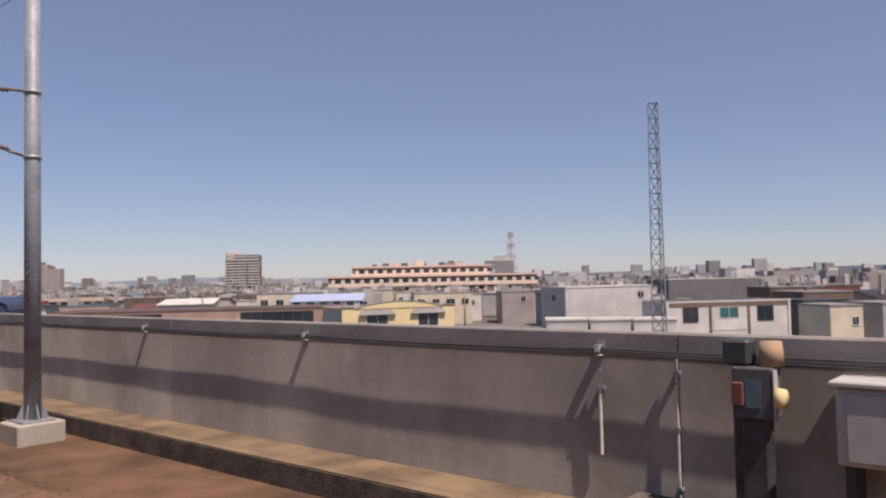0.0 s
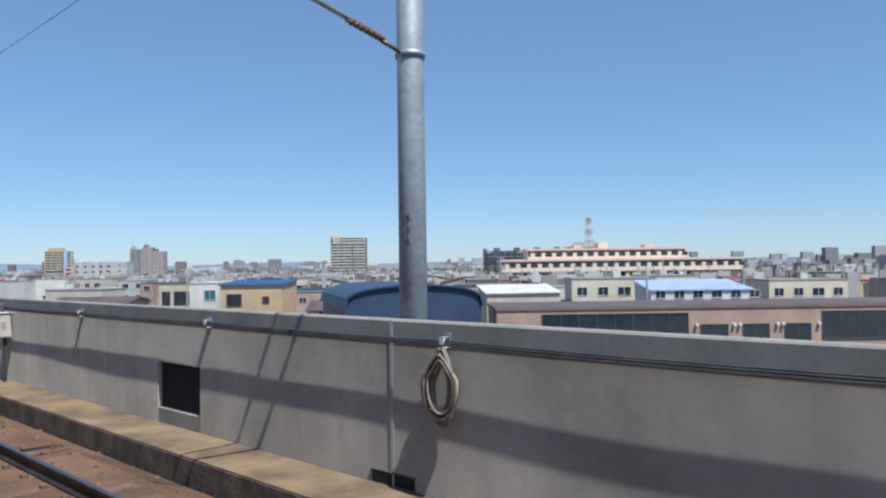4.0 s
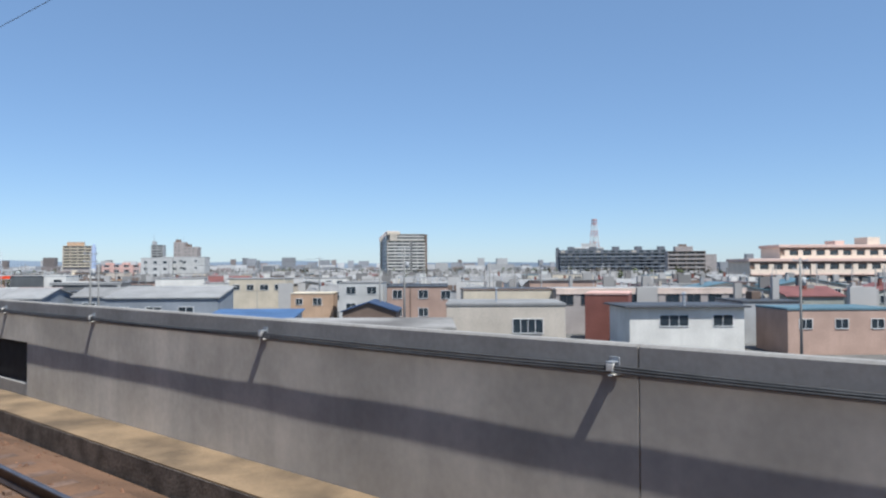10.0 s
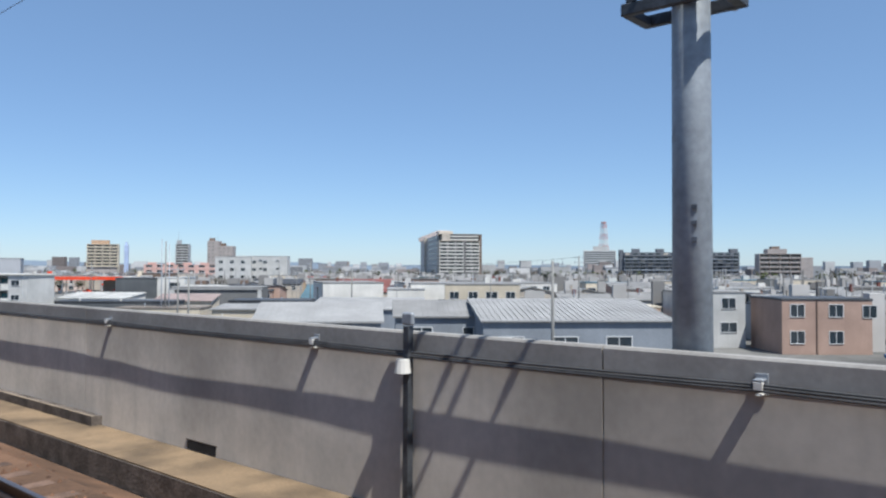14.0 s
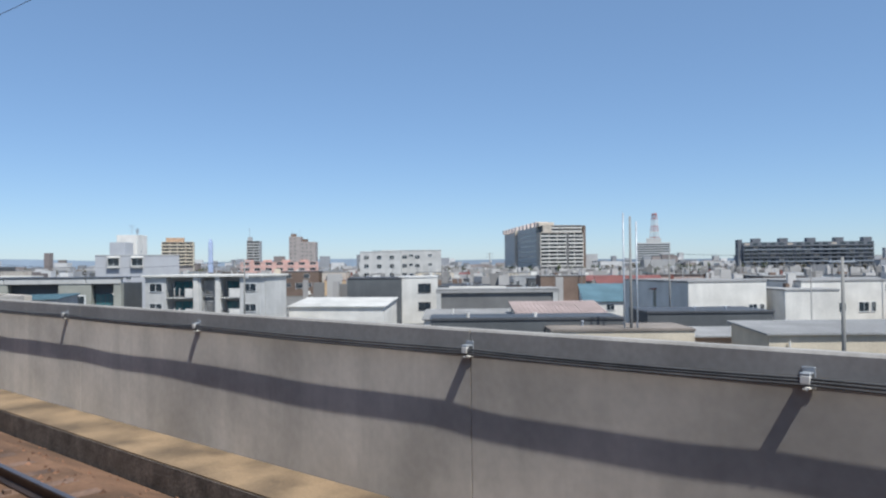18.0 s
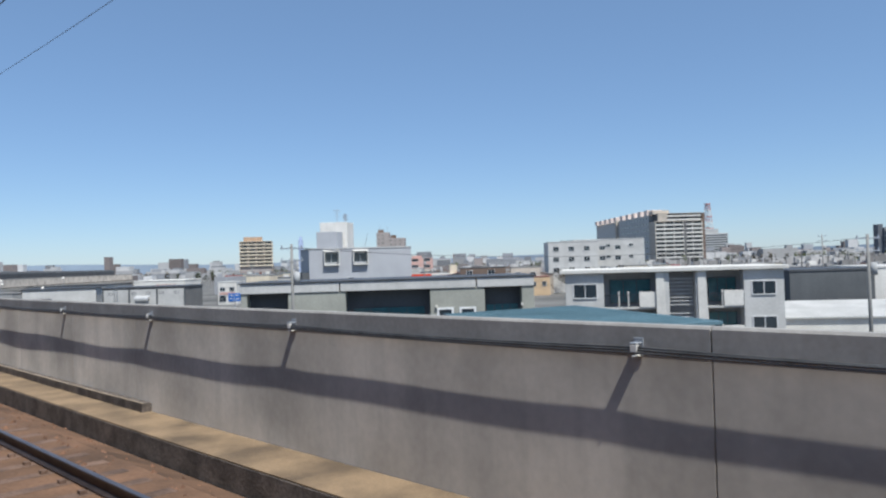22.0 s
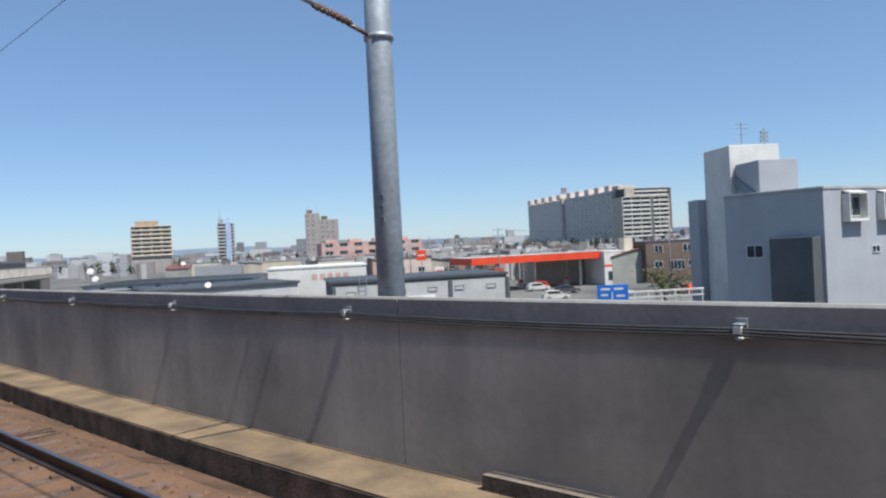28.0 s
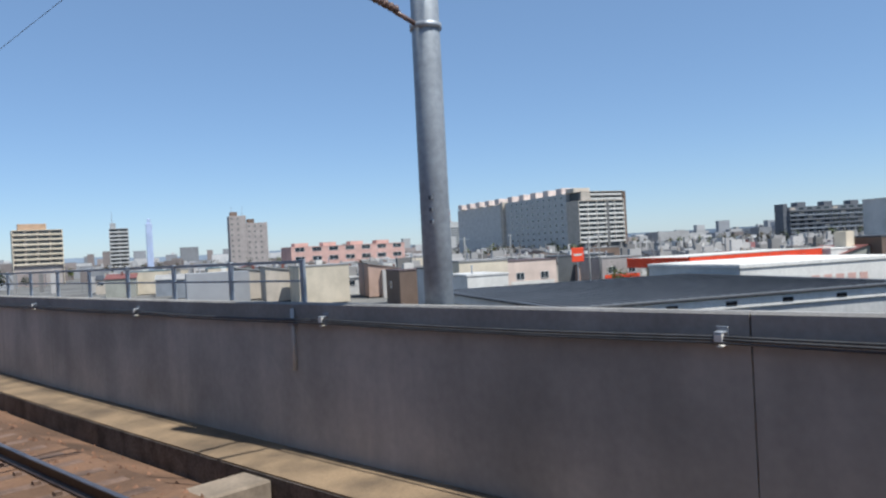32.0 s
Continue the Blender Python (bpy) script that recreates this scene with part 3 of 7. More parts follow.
for u in (233.25, 284.8):
    mast(u, 7.02, heavy=True)

m0 = mast(17.08, 6.84, foot=-0.62, r=0.172)
fb = part("footing", box(-0.48, 0.48, -0.48, 0.48, -1.12, -0.66, 0.03), M_FOOT, m0, "square concrete footing block")
part("base_plate", box(-0.34, 0.34, -0.34, 0.34, -0.655, -0.62, 0.005), M_STEEL, m0)
for k in range(8):
    a = k * math.pi / 4
    c, s = math.cos(a), math.sin(a)
    part("gusset", prism([(0.19 * c - 0.008 * s, 0.19 * s + 0.008 * c, -0.62), (0.33 * c - 0.008 * s, 0.33 * s + 0.008 * c, -0.62), (0.19 * c - 0.008 * s, 0.19 * s + 0.008 * c, -0.3)], (0.016 * s, -0.016 * c, 0)), M_STEEL, m0)
m7 = mast(321.32, 7.02, foot=0.06)
part("footing", box(-0.52, 0.55, -0.78, 0.42, -1.0, 0.02, 0.07), M_FOOT, m7, "pale weathered concrete footing block")
smoothed(part("foot_sleeve", rod((0, 0, 0.02), (0, 0, 0.45), 0.202, 0.202, 24), M_DKSTEEL, m7, "dark protective sleeve"))

# overhead wires above the next track
def wires(lat, z, r, name, label, sagm=0.0):
    us = sorted([-31.0, 17.2, 321.3, 233.25, 284.8] + MASTS)
    pts = []
    for a, b in zip(us[:-1], us[1:]):
        for i in range(8):
            f = i / 8
            pts.append(rail_pt(a + (b - a) * f, lat, z - sagm * 4 * f * (1 - f)))
    return cable(name, pts, r, label, 1)


for lat in (2.52, -1.28):
    wires(lat, 5.08, 0.007, "contact_wire", "thin copper contact wire above the track")
    wires(lat, 5.98, 0.006, "messenger_wire", "thin sagging messenger wire above the track", 0.5)
wires(7.1, 8.9, 0.008, "feeder_wire", "thin feeder wire along the mast tops", 0.5)

# guy wires of the recessed mast
for z_, u_ in ((7.22, 328.3), (6.42, 328.55)):
    cable("guy_wire", [rail_pt(321.4, 6.9, z_), rail_pt(u_, 6.85, 1.44)], 0.008, "thin steel guy wire of a mast", 1)

# ---- the town: houses seen over the parapet ----
def site(x, y, a):
    """Front left corner on the ground, facade turned a degrees from the line; local x runs along the front, y into the depth."""
    return pose(x, y, GZ, 0, 0, -a)


def window(parent, x, z, w, h, face="front", y=0.0, glass=None, frame=None, t=0.06, bars=1, back=0.0):
    """A window on the front (x along it), or on a side at depth x: frame, pane, mullion and sill."""
    if face == "front":
        f = lambda a, o, c: (a, y - o, c)
    elif face == "left":
        f = lambda a, o, c: (y - o, a, c)
    else:
        f = lambda a, o, c: (y + o, a, c)
    fr = frame or M_FRAME

    def slab(bm, a0, a1, o0, o1, c0, c1):
        p, q = f(a0, o0, c0), f(a1, o1, c1)
        bx(bm, min(p[0], q[0]), max(p[0], q[0]), min(p[1], q[1]), max(p[1], q[1]), min(p[2], q[2]), max(p[2], q[2]))
    bm = bmesh.new()
    x0, x1, z0, z1 = x - w / 2, x + w / 2, z - h / 2, z + h / 2
    slab(bm, x0 - t, x0, 0, 0.06, z0 - t, z1 + t)
    slab(bm, x1, x1 + t, 0, 0.06, z0 - t, z1 + t)
    slab(bm, x0, x1, 0, 0.06, z1, z1 + t)
    slab(bm, x0, x1, 0, 0.09, z0 - t, z0)
    for i in range(bars):
        c = x0 + (x1 - x0) * (i + 1) / (bars + 1)
        slab(bm, c - t * 0.4, c + t * 0.4, 0, 0.045, z0, z1)
    wn_ = part("window", bm, fr, parent)
    pm = bmesh.new()
    slab(pm, x0, x1, 0.004, 0.02, z0, z1)
    part("pane", pm, glass or M_GLASS, wn_)
    return wn_


def house(name, label, cat, x, y, a, w, top, dep=9.0, wall=None, roof="flat", rmat=None, front=(), left=(), right=(), rise=1.2, over=0.25, glass=None, frame=None, fascia=None, group="town houses"):
    """A house: walls, roof of its kind, and windows given as (x, z above ground, w, h)."""
    t = thing(name, site(x, y, a), label, cat, group)
    h = top - GZ
    rm = rmat or R_GREY
    if roof == "flat":
        part("wall", box(0, w, 0, dep, 0, h - 0.22, 0.02), wall, t)
        rb = bx(bmesh.new(), -over * 0.3, w + over * 0.3, -over * 0.3, dep + over * 0.3, h - 0.216, h, 0.02)
        part("roof", rb, fascia or rm, t)
        part("roof_sheet", box(0.12, w - 0.12, 0.12, dep - 0.12, h + 0.003, h + 0.03), rm, t)
    elif roof == "gable":  # ridge along the depth, gable to the front
        eave = h - rise
        part("wall", prism([(0, 0, 0), (w, 0, 0), (w, 0, eave), (w / 2, 0, h - 0.15), (0, 0, eave)], (0, dep, 0)), wall, t)
        for s in (0, 1):
            x0, x1 = (-over, w / 2) if s == 0 else (w + over, w / 2)
            part("roof", prism([(x0, -over, eave - 0.02), (x1, -over, h), (x1, -over, h - 0.14), (x0, -over, eave - 0.16)], (0, dep + 2 * over, 0)), rm, t)
    elif roof == "ridge":  # ridge along the front
        eave = h - rise
        part("wall", prism([(0, 0, 0), (0, dep, 0), (0, dep, eave), (0, dep / 2, h - 0.15), (0, 0, eave)], (w, 0, 0)), wall, t)
        for s in (0, 1):
            y0, y1 = (-over, dep / 2) if s == 0 else (dep + over, dep / 2)
            part("roof", prism([(-over, y0, eave - 0.02), (-over, y1, h), (-over, y1, h - 0.14), (-over, y0, eave - 0.16)], (w + 2 * over, 0, 0)), rm, t)
            n = int(w / 0.45)
            sm = bmesh.new()
            sl = (h - eave + 0.02) / (y1 - y0)
            for i in range(n):
                xx = -over + (w + 2 * over) * (i + 0.5) / n
                poly(sm, [(xx - 0.02, y0, eave - 0.02), (xx + 0.02, y0, eave - 0.02), (xx + 0.02, y1, h), (xx - 0.02, y1, h)], (0, 0, 0.03))
            part("roof_seam", sm, rm, t)
    elif roof == "shed":  # falls towards the front
        part("wall", prism([(0, 0, 0), (0, dep, 0), (0, dep, h - 0.14), (0, 0, h - rise - 0.14)], (w, 0, 0)), wall, t)
        part("roof", prism([(-over, -over, h - rise - over * rise / dep), (-over, dep + over, h + over * rise / dep), (-over, dep + over, h - 0.14), (-over, -over, h - rise - 0.15)], (w + 2 * over, 0, 0)), rm, t)
        n = int(w / 0.45)
        sm = bmesh.new()
        for i in range(n):
            xx = -over + (w + 2 * over) * (i + 0.5) / n
            poly(sm, [(xx - 0.02, -over, h - rise - 0.01), (xx + 0.02, -over, h - rise - 0.01), (xx + 0.02, dep, h), (xx - 0.02, dep, h)], (0, 0, 0.035))
        part("roof_seam", sm, rm, t)
    elif roof == "barrel":
        pts = [(0, 0, 0), (w, 0, 0)]
        arc = [(w / 2 + (w / 2) * math.cos(math.pi * i / 12), 0, h - rise + rise * math.sin(math.pi * i / 12) ** 0.55) for i in range(13)]
        part("wall", prism(pts + arc, (0, dep, 0)), wall, t)
        out = [(w / 2 + (w / 2 + 0.2) * math.cos(math.pi * i / 12), -0.2, h - rise + (rise + 0.12) * math.sin(math.pi * i / 12) ** 0.55) for i in range(13)]
        inn = [(w / 2 + (w / 2 + 0.04) * math.cos(math.pi * i / 12), -0.2, h - rise + (rise + 0.02) * math.sin(math.pi * i / 12) ** 0.55) for i in range(12, -1, -1)]
        part("roof", prism(out + inn, (0, dep + 0.4, 0)), rm, t)
    for q in front:
        window(t, *q[:4], glass=glass, frame=frame, bars=q[4] if len(q) > 4 else 1)
    for q in left:
        window(t, *q[:4], face="left", glass=glass, frame=frame)
    for q in right:
        window(t, *q[:4], face="right", y=w, glass=glass, frame=frame)
    return t


def row(n, w, z, ww, hh, x0=0.0, bars=1):
    return [(x0 + (w - x0) * (i + 0.5) / n, z, ww, hh, bars) for i in range(n)]


def flue(t, x, y, z, h=1.4, r=0.09):
    f = rod((x, y, z), (x, y, z + h), r, r, 8)
    tube(f, (x, y, z + h), (x, y, z + h + 0.16), r * 1.7, r * 1.2, 8)
    return part("flue", f, M_STEEL, t)


def chim(t, x, y, z, h=1.2, s=0.5, m=None):
    c = box(x, x + s, y, y + s, z, z + h, 0.02)
    bx(c, x - 0.05, x + s + 0.05, y - 0.05, y + s + 0.05, z + h, z + h + 0.08)
    return part("chimney", c, m or P_BEIGE, t)


# -- near the set-back wall --
t = house("yellow_house", "cream-yellow house with a curved parapet and grey window hoods", "house", 59.5, 66.9, 25.0, 14.3, -0.88, 8, P_LGREY, rmat=R_GREY, fascia=P_YELLOW, front=[])
for xx in (4.3, 10.8):
    window(t, xx, 4.9, 2.6, 1.5, y=-0.06)
part("yellow_front", box(0.01, 14.29, -0.06, -0.003, 0, 6.4), P_YELLOW, t, "pale yellow rendered front")
for xx in (2.0, 8.5):
    part("window_hood", prism([(xx, -0.5, 5.7), (xx + 4.6, -0.5, 5.7), (xx + 4.0, -0.1, 6.3), (xx + 0.6, -0.1, 6.3)], (0, 0.5, 0)), R_GREY, t, "sloping grey hood")
arcpts = [(1.6 + 11.1 * i / 12, -0.14, 6.42 + 0.78 * math.sin(math.pi * i / 12) ** 0.8) for i in range(13)]
part("curved_parapet", prism(arcpts, (0, 0.3, 0)), P_YELLOW, t)
for p, q in zip(arcpts[:-1], arcpts[1:]):
    part("parapet_cap", prism([(p[0], -0.2, p[2] + 0.004), (q[0], -0.2, q[2] + 0.004), (q[0], -0.2, q[2] + 0.1), (p[0], -0.2, p[2] + 0.1)], (0, 0.42, 0)), R_GREY, t, "grey cap")
for x0, x1 in ((-0.1, 1.6), (12.7, 14.4)):
    part("parapet_cap", box(x0, x1 - 0.005, -0.2, 0.22, 6.625, 6.7), R_GREY, t, "grey cap")
t = house("concrete_block_house", "pale plain concrete block building with a flat roof", "house", 102.0, 63.2, 22.0, 17.5, 0.63, 6.5, P_LGREY, rmat=P_LGREY, front=[(15.0, 6.6, 1.3, 1.0)], left=[(3, 6.4, 1.2, 1.0)])
flue(t, 3, 2, 8.3)
t = house("row_shops", "long low building with a brown roof and pale panels", "house", 103.0, 47.3, 42.0, 18.8, -1.67, 9, P_WHITE, rmat=R_DARK, fascia=P_WHITE, front=[(3.6, 3.9, 2.2, 2.0), (14.9, 3.9, 2.4, 2.0)], frame=M_DFRAME)
window(t, 9.4, 4.1, 2.8, 1.5, glass=M_TEAL)
part("brown_band", box(0.3, 18.7, -0.05, -0.004, 5.0, 5.58), P_BROWN, t, "brown sheet band under the roof edge")
for xx in (0.0, 6.4, 12.2, 18.4):
    part("pilaster", box(xx, xx + 0.35, -0.12, -0.004 if xx else -0.003, 0, 4.98 if 0 < xx < 18 else 5.6), P_WHITE if xx in (0.0, 18.4) else P_BROWN, t)
part("white_panel", box(7.0, 12.0, -0.06, -0.004, 1.6, 3.2), P_WHITE, t)
t = house("salmon_house", "long low salmon-walled house with wide dark windows", "house", 39.9, 99.0, 44.0, 36.1, -0.92, 9, P_SALMON, rmat=R_MAROON, fascia=P_BROWN, front=[(8.5, 5.1, 10.4, 1.9, 7), (15.6, 4.6, 1.9, 1.2), (18.6, 4.6, 1.8, 1.2), (21.6, 4.6, 1.8, 1.2), (27.9, 5.1, 9.0, 1.9, 6), (34.3, 4.8, 1.3, 1.1)], frame=M_DFRAME)
for xx in (14.2, 16.9, 17.3, 20.0, 20.4, 23.0):
    part("wall_lamp", box(xx, xx + 0.2, -0.25, 0, 5.1, 5.3, 0.02), P_WHITE, t)
house("navy_barn", "navy-blue barn with a rounded metal roof", "barn", 26.6, 99.1, 30.0, 8.4, 0.95, 14, R_NAVY, roof="barrel", rmat=R_NAVY, rise=1.3)
t = house("pale_blue_house", "house with a pale blue metal roof and white front", "house", 90.8, 116.5, 46.0, 13.4, -0.20, 10, P_WHITE, roof="shed", rmat=R_LBLUE, rise=1.1, front=row(6, 15, 5.5, 1.3, 0.9))
house("white_roof_house", "low house with a bright white metal roof", "house", 70.1, 127.4, 40.0, 9.3, -0.40, 9, P_BEIGE, roof="shed", rmat=P_WHITE, rise=0.8)
t = house("tan_house", "tan house with a bright blue metal roof", "house", 48.6, 155.2, 46.0, 8.1, 0.66, 9, P_TAN, roof="shed", rmat=R_BLUE, rise=0.45, front=[(1.8, 5.6, 1.9, 1.5), (6.0, 5.6, 0.8, 0.8)], frame=M_DFRAME)
flue(t, 2.5, 3, 7.9)
t = house("white_house", "plain white house with a teal window", "house", 52.1, 171.2, 50.0, 4.5, 0.31, 8, P_WHITE, rmat=P_LGREY, front=[(3.2, 5.9, 1.7, 1.4)], glass=M_TEAL)
t = house("grey_gabled_house", "grey house with a pale fascia and dark windows", "house", 90.6, 157.5, 44.0, 12.9, -3.16, 9, P_GREY, rmat=R_LGREY, front=[(3, 2.6, 1.8, 1.3), (9, 2.6, 2.2, 1.3)])
for nm, lb, x, y, a, w, z, dep, wl_, rf, rm in (
        ("maroon_roof_house", "low house with a faded maroon roof", 62.0, 155.0, 44, 14.0, -2.6, 10, P_SALMON, "ridge", R_MAROON),
        ("red_roof_house", "low house with a dull red metal roof", 84.0, 166.0, 44, 9.0, -2.0, 8, P_CREAM, "shed", R_RED),
        ("green_roof_house", "low house with a pale green metal roof", 66.0, 146.0, 44, 8.0, -3.4, 7, P_CREAM, "shed", R_TEAL),
        ("teal_roof_house", "low house with a dull teal roof", 85.0, 134.0, 44, 13.0, -3.3, 9, P_DGREY, "shed", R_TEAL)):
    house(nm, lb, "house", x, y, a, w, z, dep, wl_, roof=rf, rmat=rm, front=row(3, w, (z - GZ) * 0.62, 1.4, 1.1))

# -- the wide saw-toothed warehouse close beside the line --
t = thing("warehouse", Matrix(), "wide warehouse with a weathered grey flat roof and a stepped front", "warehouse")
FRONT = [(139.5, 14.1), (142.5, 10.05), (144.3, 10.05), (145.9, 11.75), (148.0, 10.1), (151.2, 13.7), (153.7, 9.8), (159.7, 9.8)]
EDGE = FRONT + [(164.2, 14.8), (161.5, 24.0), (155.5, 31.0)]
WZ = 1.17
part("wall", prism([rail_pt(u, l, GZ) for u, l in EDGE], (0, 0, WZ - 0.12 - GZ)), P_WHITE, t)
part("roof", prism([rail_pt(u, l - 0.05, WZ - 0.116) for u, l in EDGE], (0, 0, 0.1)), M_WROOF, t, "weathered grey sheet roof")
for (u0, l0), (u1, l1) in zip(FRONT[:-1], FRONT[1:]):
    a, b = Vector(rail_pt(u0, l0, WZ - 0.13)), Vector(rail_pt(u1, l1, WZ - 0.13))
    n = (b - a).cross(Vector((0, 0, 1))).normalized()
    if n.x > 0:
        n = -n
    blue = abs(l0 - l1) < 0.1
    part("fascia", prism([a + n * 0.06, b + n * 0.06, b + n * 0.16, a + n * 0.16], (0, 0, 0.16)), R_NAVY if blue else P_WHITE, t, "blue gutter" if blue else "white metal fascia")
for k in range(5):
    q = rail_pt(149 + k * 2.4, 17 + (k * 37 % 11) * 0.5, WZ - 0.015)
    part("roof_vent", rod(q, (q[0], q[1], q[2] + 0.22), 0.16, 0.13, 10), M_STEEL, t)

# -- middle stretch --
t = house("grey_two_storey_house", "light grey two-storey house with white-framed windows", "house", 82.5, 275.7, 46.0, 8.1, -0.40, 8, P_LGREY, rmat=R_GREY, front=[(2.2, 5.6, 1.7, 1.3), (6.0, 5.6, 1.7, 1.3), (2.2, 2.6, 1.7, 1.2), (6.0, 2.6, 2.0, 1.2)], left=[(3, 5.4, 1.2, 1.2)])
t = house("pink_twin_house", "brownish-pink two-storey house with paired windows", "house", 83.7, 263.8, 46.0, 10.5, -0.99, 9, P_SALMON, rmat=R_DARK, front=[(1.8, 5.1, 1.6, 1.4), (6.3, 5.1, 1.6, 1.4), (10.2, 5.0, 1.6, 1.4), (1.8, 2.0, 1.6, 1.4), (6.3, 2.0, 1.6, 1.4)], frame=M_FRAME)
part("downpipe", box(4.0, 4.12, -0.12, 0, 0, 6.2), P_BROWN, t)
house("small_orange_house", "small orange-brown house with a flat roof", "house", 78.2, 284.8, 44.0, 8.0, -2.46, 7, P_ORANGE, rmat=P_CREAM, front=[(5.0, 3.4, 1.6, 1.3), (1.6, 3.4, 1.2, 1.1)])
t = house("grey_brown_gable_house", "grey-brown rendered house with a wide white window", "house", 44.3, 211.2, 48.0, 10.5, -1.00, 9, P_BEIGE, rmat=R_GREY, front=[(7.2, 4.5, 2.6, 1.2, 3)], left=[(3, 4.5, 1.2, 1.0)])
flue(t, 4.5, 3, 6.3)
house("brick_red_house", "tall brick-red block with pale beams", "house", 78.0, 219.3, 62.0, 5.4, -1.1, 9, P_BRICK, rmat=P_PINK)
t = house("pink_beam_house", "house with a pale pink upper band and dark glass", "house", 86.5, 230.0, 44.0, 28.0, -0.9, 8, P_TAUPE, fascia=P_PALEPINK, rmat=R_LGREY, front=row(9, 28, 5.0, 1.9, 1.4), frame=M_DFRAME)
part("pink_band", box(0.05, 27.95, -0.12, -0.004, 5.75, 6.36), P_PALEPINK, t, "pale pink band under the roof edge")
t = house("dark_roof_white_house", "white house under a dark layered roof with a wide window", "house", 70.8, 208.6, 44.0, 12.9, -2.16, 9, P_WHITE, rmat=R_DARK, fascia=R_DARK, over=2.0, front=[(5.0, 3.7, 3.2, 1.2, 2), (10.5, 3.7, 2.2, 1.2)])
flue(t, 6.0, -0.3, 5.2, 1.5, 0.18)
house("brown_low_house", "low brown house with a flat roof", "house", 81.6, 195.5, 44.0, 12.0, -2.4, 8, P_SALMON, rmat=R_TEAL, front=row(3, 12, 3.4, 1.4, 1.0))
t = house("cream_house", "cream house with two tall brown-framed windows", "house", 78.7, 241.1, 44.0, 15.0, -1.0, 8, P_CREAM, rmat=R_DARK, fascia=P_BROWN, front=[(1.7, 2.9, 1.9, 3.4), (6.4, 3.0, 5.6, 3.2, 3), (12.4, 3.2, 1.8, 1.6)], frame=M_DFRAME)
house("dark_gable_house", "small house with a steep dark blue gable roof", "house", 51.1, 234.7, 46.0, 6.2, -1.75, 8, P_BROWN, roof="gable", rmat=R_NAVY, rise=1.1)
house("pale_blue_low_house", "low house with a bright blue metal roof", "house", 34.0, 236.0, 44.0, 9.0, -2.4, 8, P_WHITE, roof="shed", rmat=R_MIDBLUE, rise=0.6)
t = house("grey_ridge_hall", "long low hall with a grey metal ridge roof and blue-grey walls", "hall", 23.9, 280.4, 40.0, 9.5, -0.53, 12, P_BLUEGREY, roof="ridge", rmat=R_LGREY, rise=1.2, front=row(4, 16, 4.3, 1.8, 0.8))
t = house("grey_ridge_annex", "low blue-grey annex with a pale metal roof", "hall", 37.0, 279.0, 42.0, 9.0, -0.6, 10, P_BLUEGREY, roof="ridge", rmat=R_GREY, rise=1.2, front=row(2, 9, 4.3, 1.8, 0.8))
house("blue_grey_hall", "low hall with blue-grey walls under a pale metal roof", "hall", 37.8, 269.7, 42.0, 15.2, -0.45, 10, P_BLUEGREY, roof="shed", rmat=R_LGREY, rise=1.3, front=row(3, 13, 4.0, 2.0, 0.8))

# -- the modern flats and the long bay-windowed house --
t = thing("modern_apartment_block", site(31.7, 403.7, 52.0), "modern grey three-storey flats with deep glazed balcony bays", "apartment building")
t.scale = (1.075, 1.0, 1.0)
W, H = 15.8, 1.15 - GZ
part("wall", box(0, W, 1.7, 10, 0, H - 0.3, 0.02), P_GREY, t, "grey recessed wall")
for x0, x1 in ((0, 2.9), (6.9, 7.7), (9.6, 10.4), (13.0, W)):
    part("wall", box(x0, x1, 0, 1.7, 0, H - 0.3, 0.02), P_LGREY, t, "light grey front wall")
part("roof", box(-0.4, W + 0.3, -0.35, 10.2, H - 0.3, H, 0.03), P_WHITE, t, "thin white overhanging roof")
part("side_wall", box(W + 0.002, W + 0.05, 1.7, 10, 0, H - 0.3), P_LGREY, t)
for z in (2.7, 5.5):
    for x0, x1 in ((2.9, 6.9), (10.4, 13.0)):
        part("balcony_slab", box(x0 + 0.003, x1 - 0.003, 0.1, 1.7, z - 0.15, z, 0.01), P_LGREY, t)
        rl = bmesh.new()
        for k in range(int((x1 - x0) / 0.14)):
            bx(rl, x0 + 0.05 + k * 0.14, x0 + 0.075 + k * 0.14, 0.14, 0.165, z, z + 1.0)
        bx(rl, x0 + 0.003, x1 - 0.003, 0.13, 0.18, z + 1.0, z + 1.05)
        part("railing", rl, M_DKSTEEL, t)
        part("balcony_panel", box(x1 - 1.4, x1 - 0.02, 0.04, 0.1, z, z + 1.25, 0.01), P_WHITE, t)
        window(t, (x0 + x1) / 2, z + 1.25, (x1 - x0) * 0.75, 1.9, y=1.7, glass=M_TEAL, frame=M_DFRAME, bars=2)
    for xx in (4.0, 4.7, 11.5):
        part("post", rod((xx, 0.2, z), (xx, 0.2, z + 1.3), 0.07, 0.07, 8), P_WHITE, t)
    lv = bmesh.new()
    for k in range(8):
        bx(lv, 7.75, 9.55, 0.5, 0.56, z + 0.1 + k * 0.3, z + 0.17 + k * 0.3)
    part("stair_louvre", lv, P_LGREY, t)
for xx in (6.75, 9.75):
    part("pilaster", prism([(xx, -0.12, 0), (xx + 0.9, -0.12, 0), (xx + 0.55, -0.12, H - 0.32), (xx, -0.12, H - 0.32)], (0, 0.11, 0)), P_WHITE, t, "white tapering pilaster")
for z in (1.5, 4.1, 6.9):
    window(t, 1.5, z, 1.7, 1.1, glass=M_GLASS)
    window(t, 14.4, z, 1.6, 1.0)

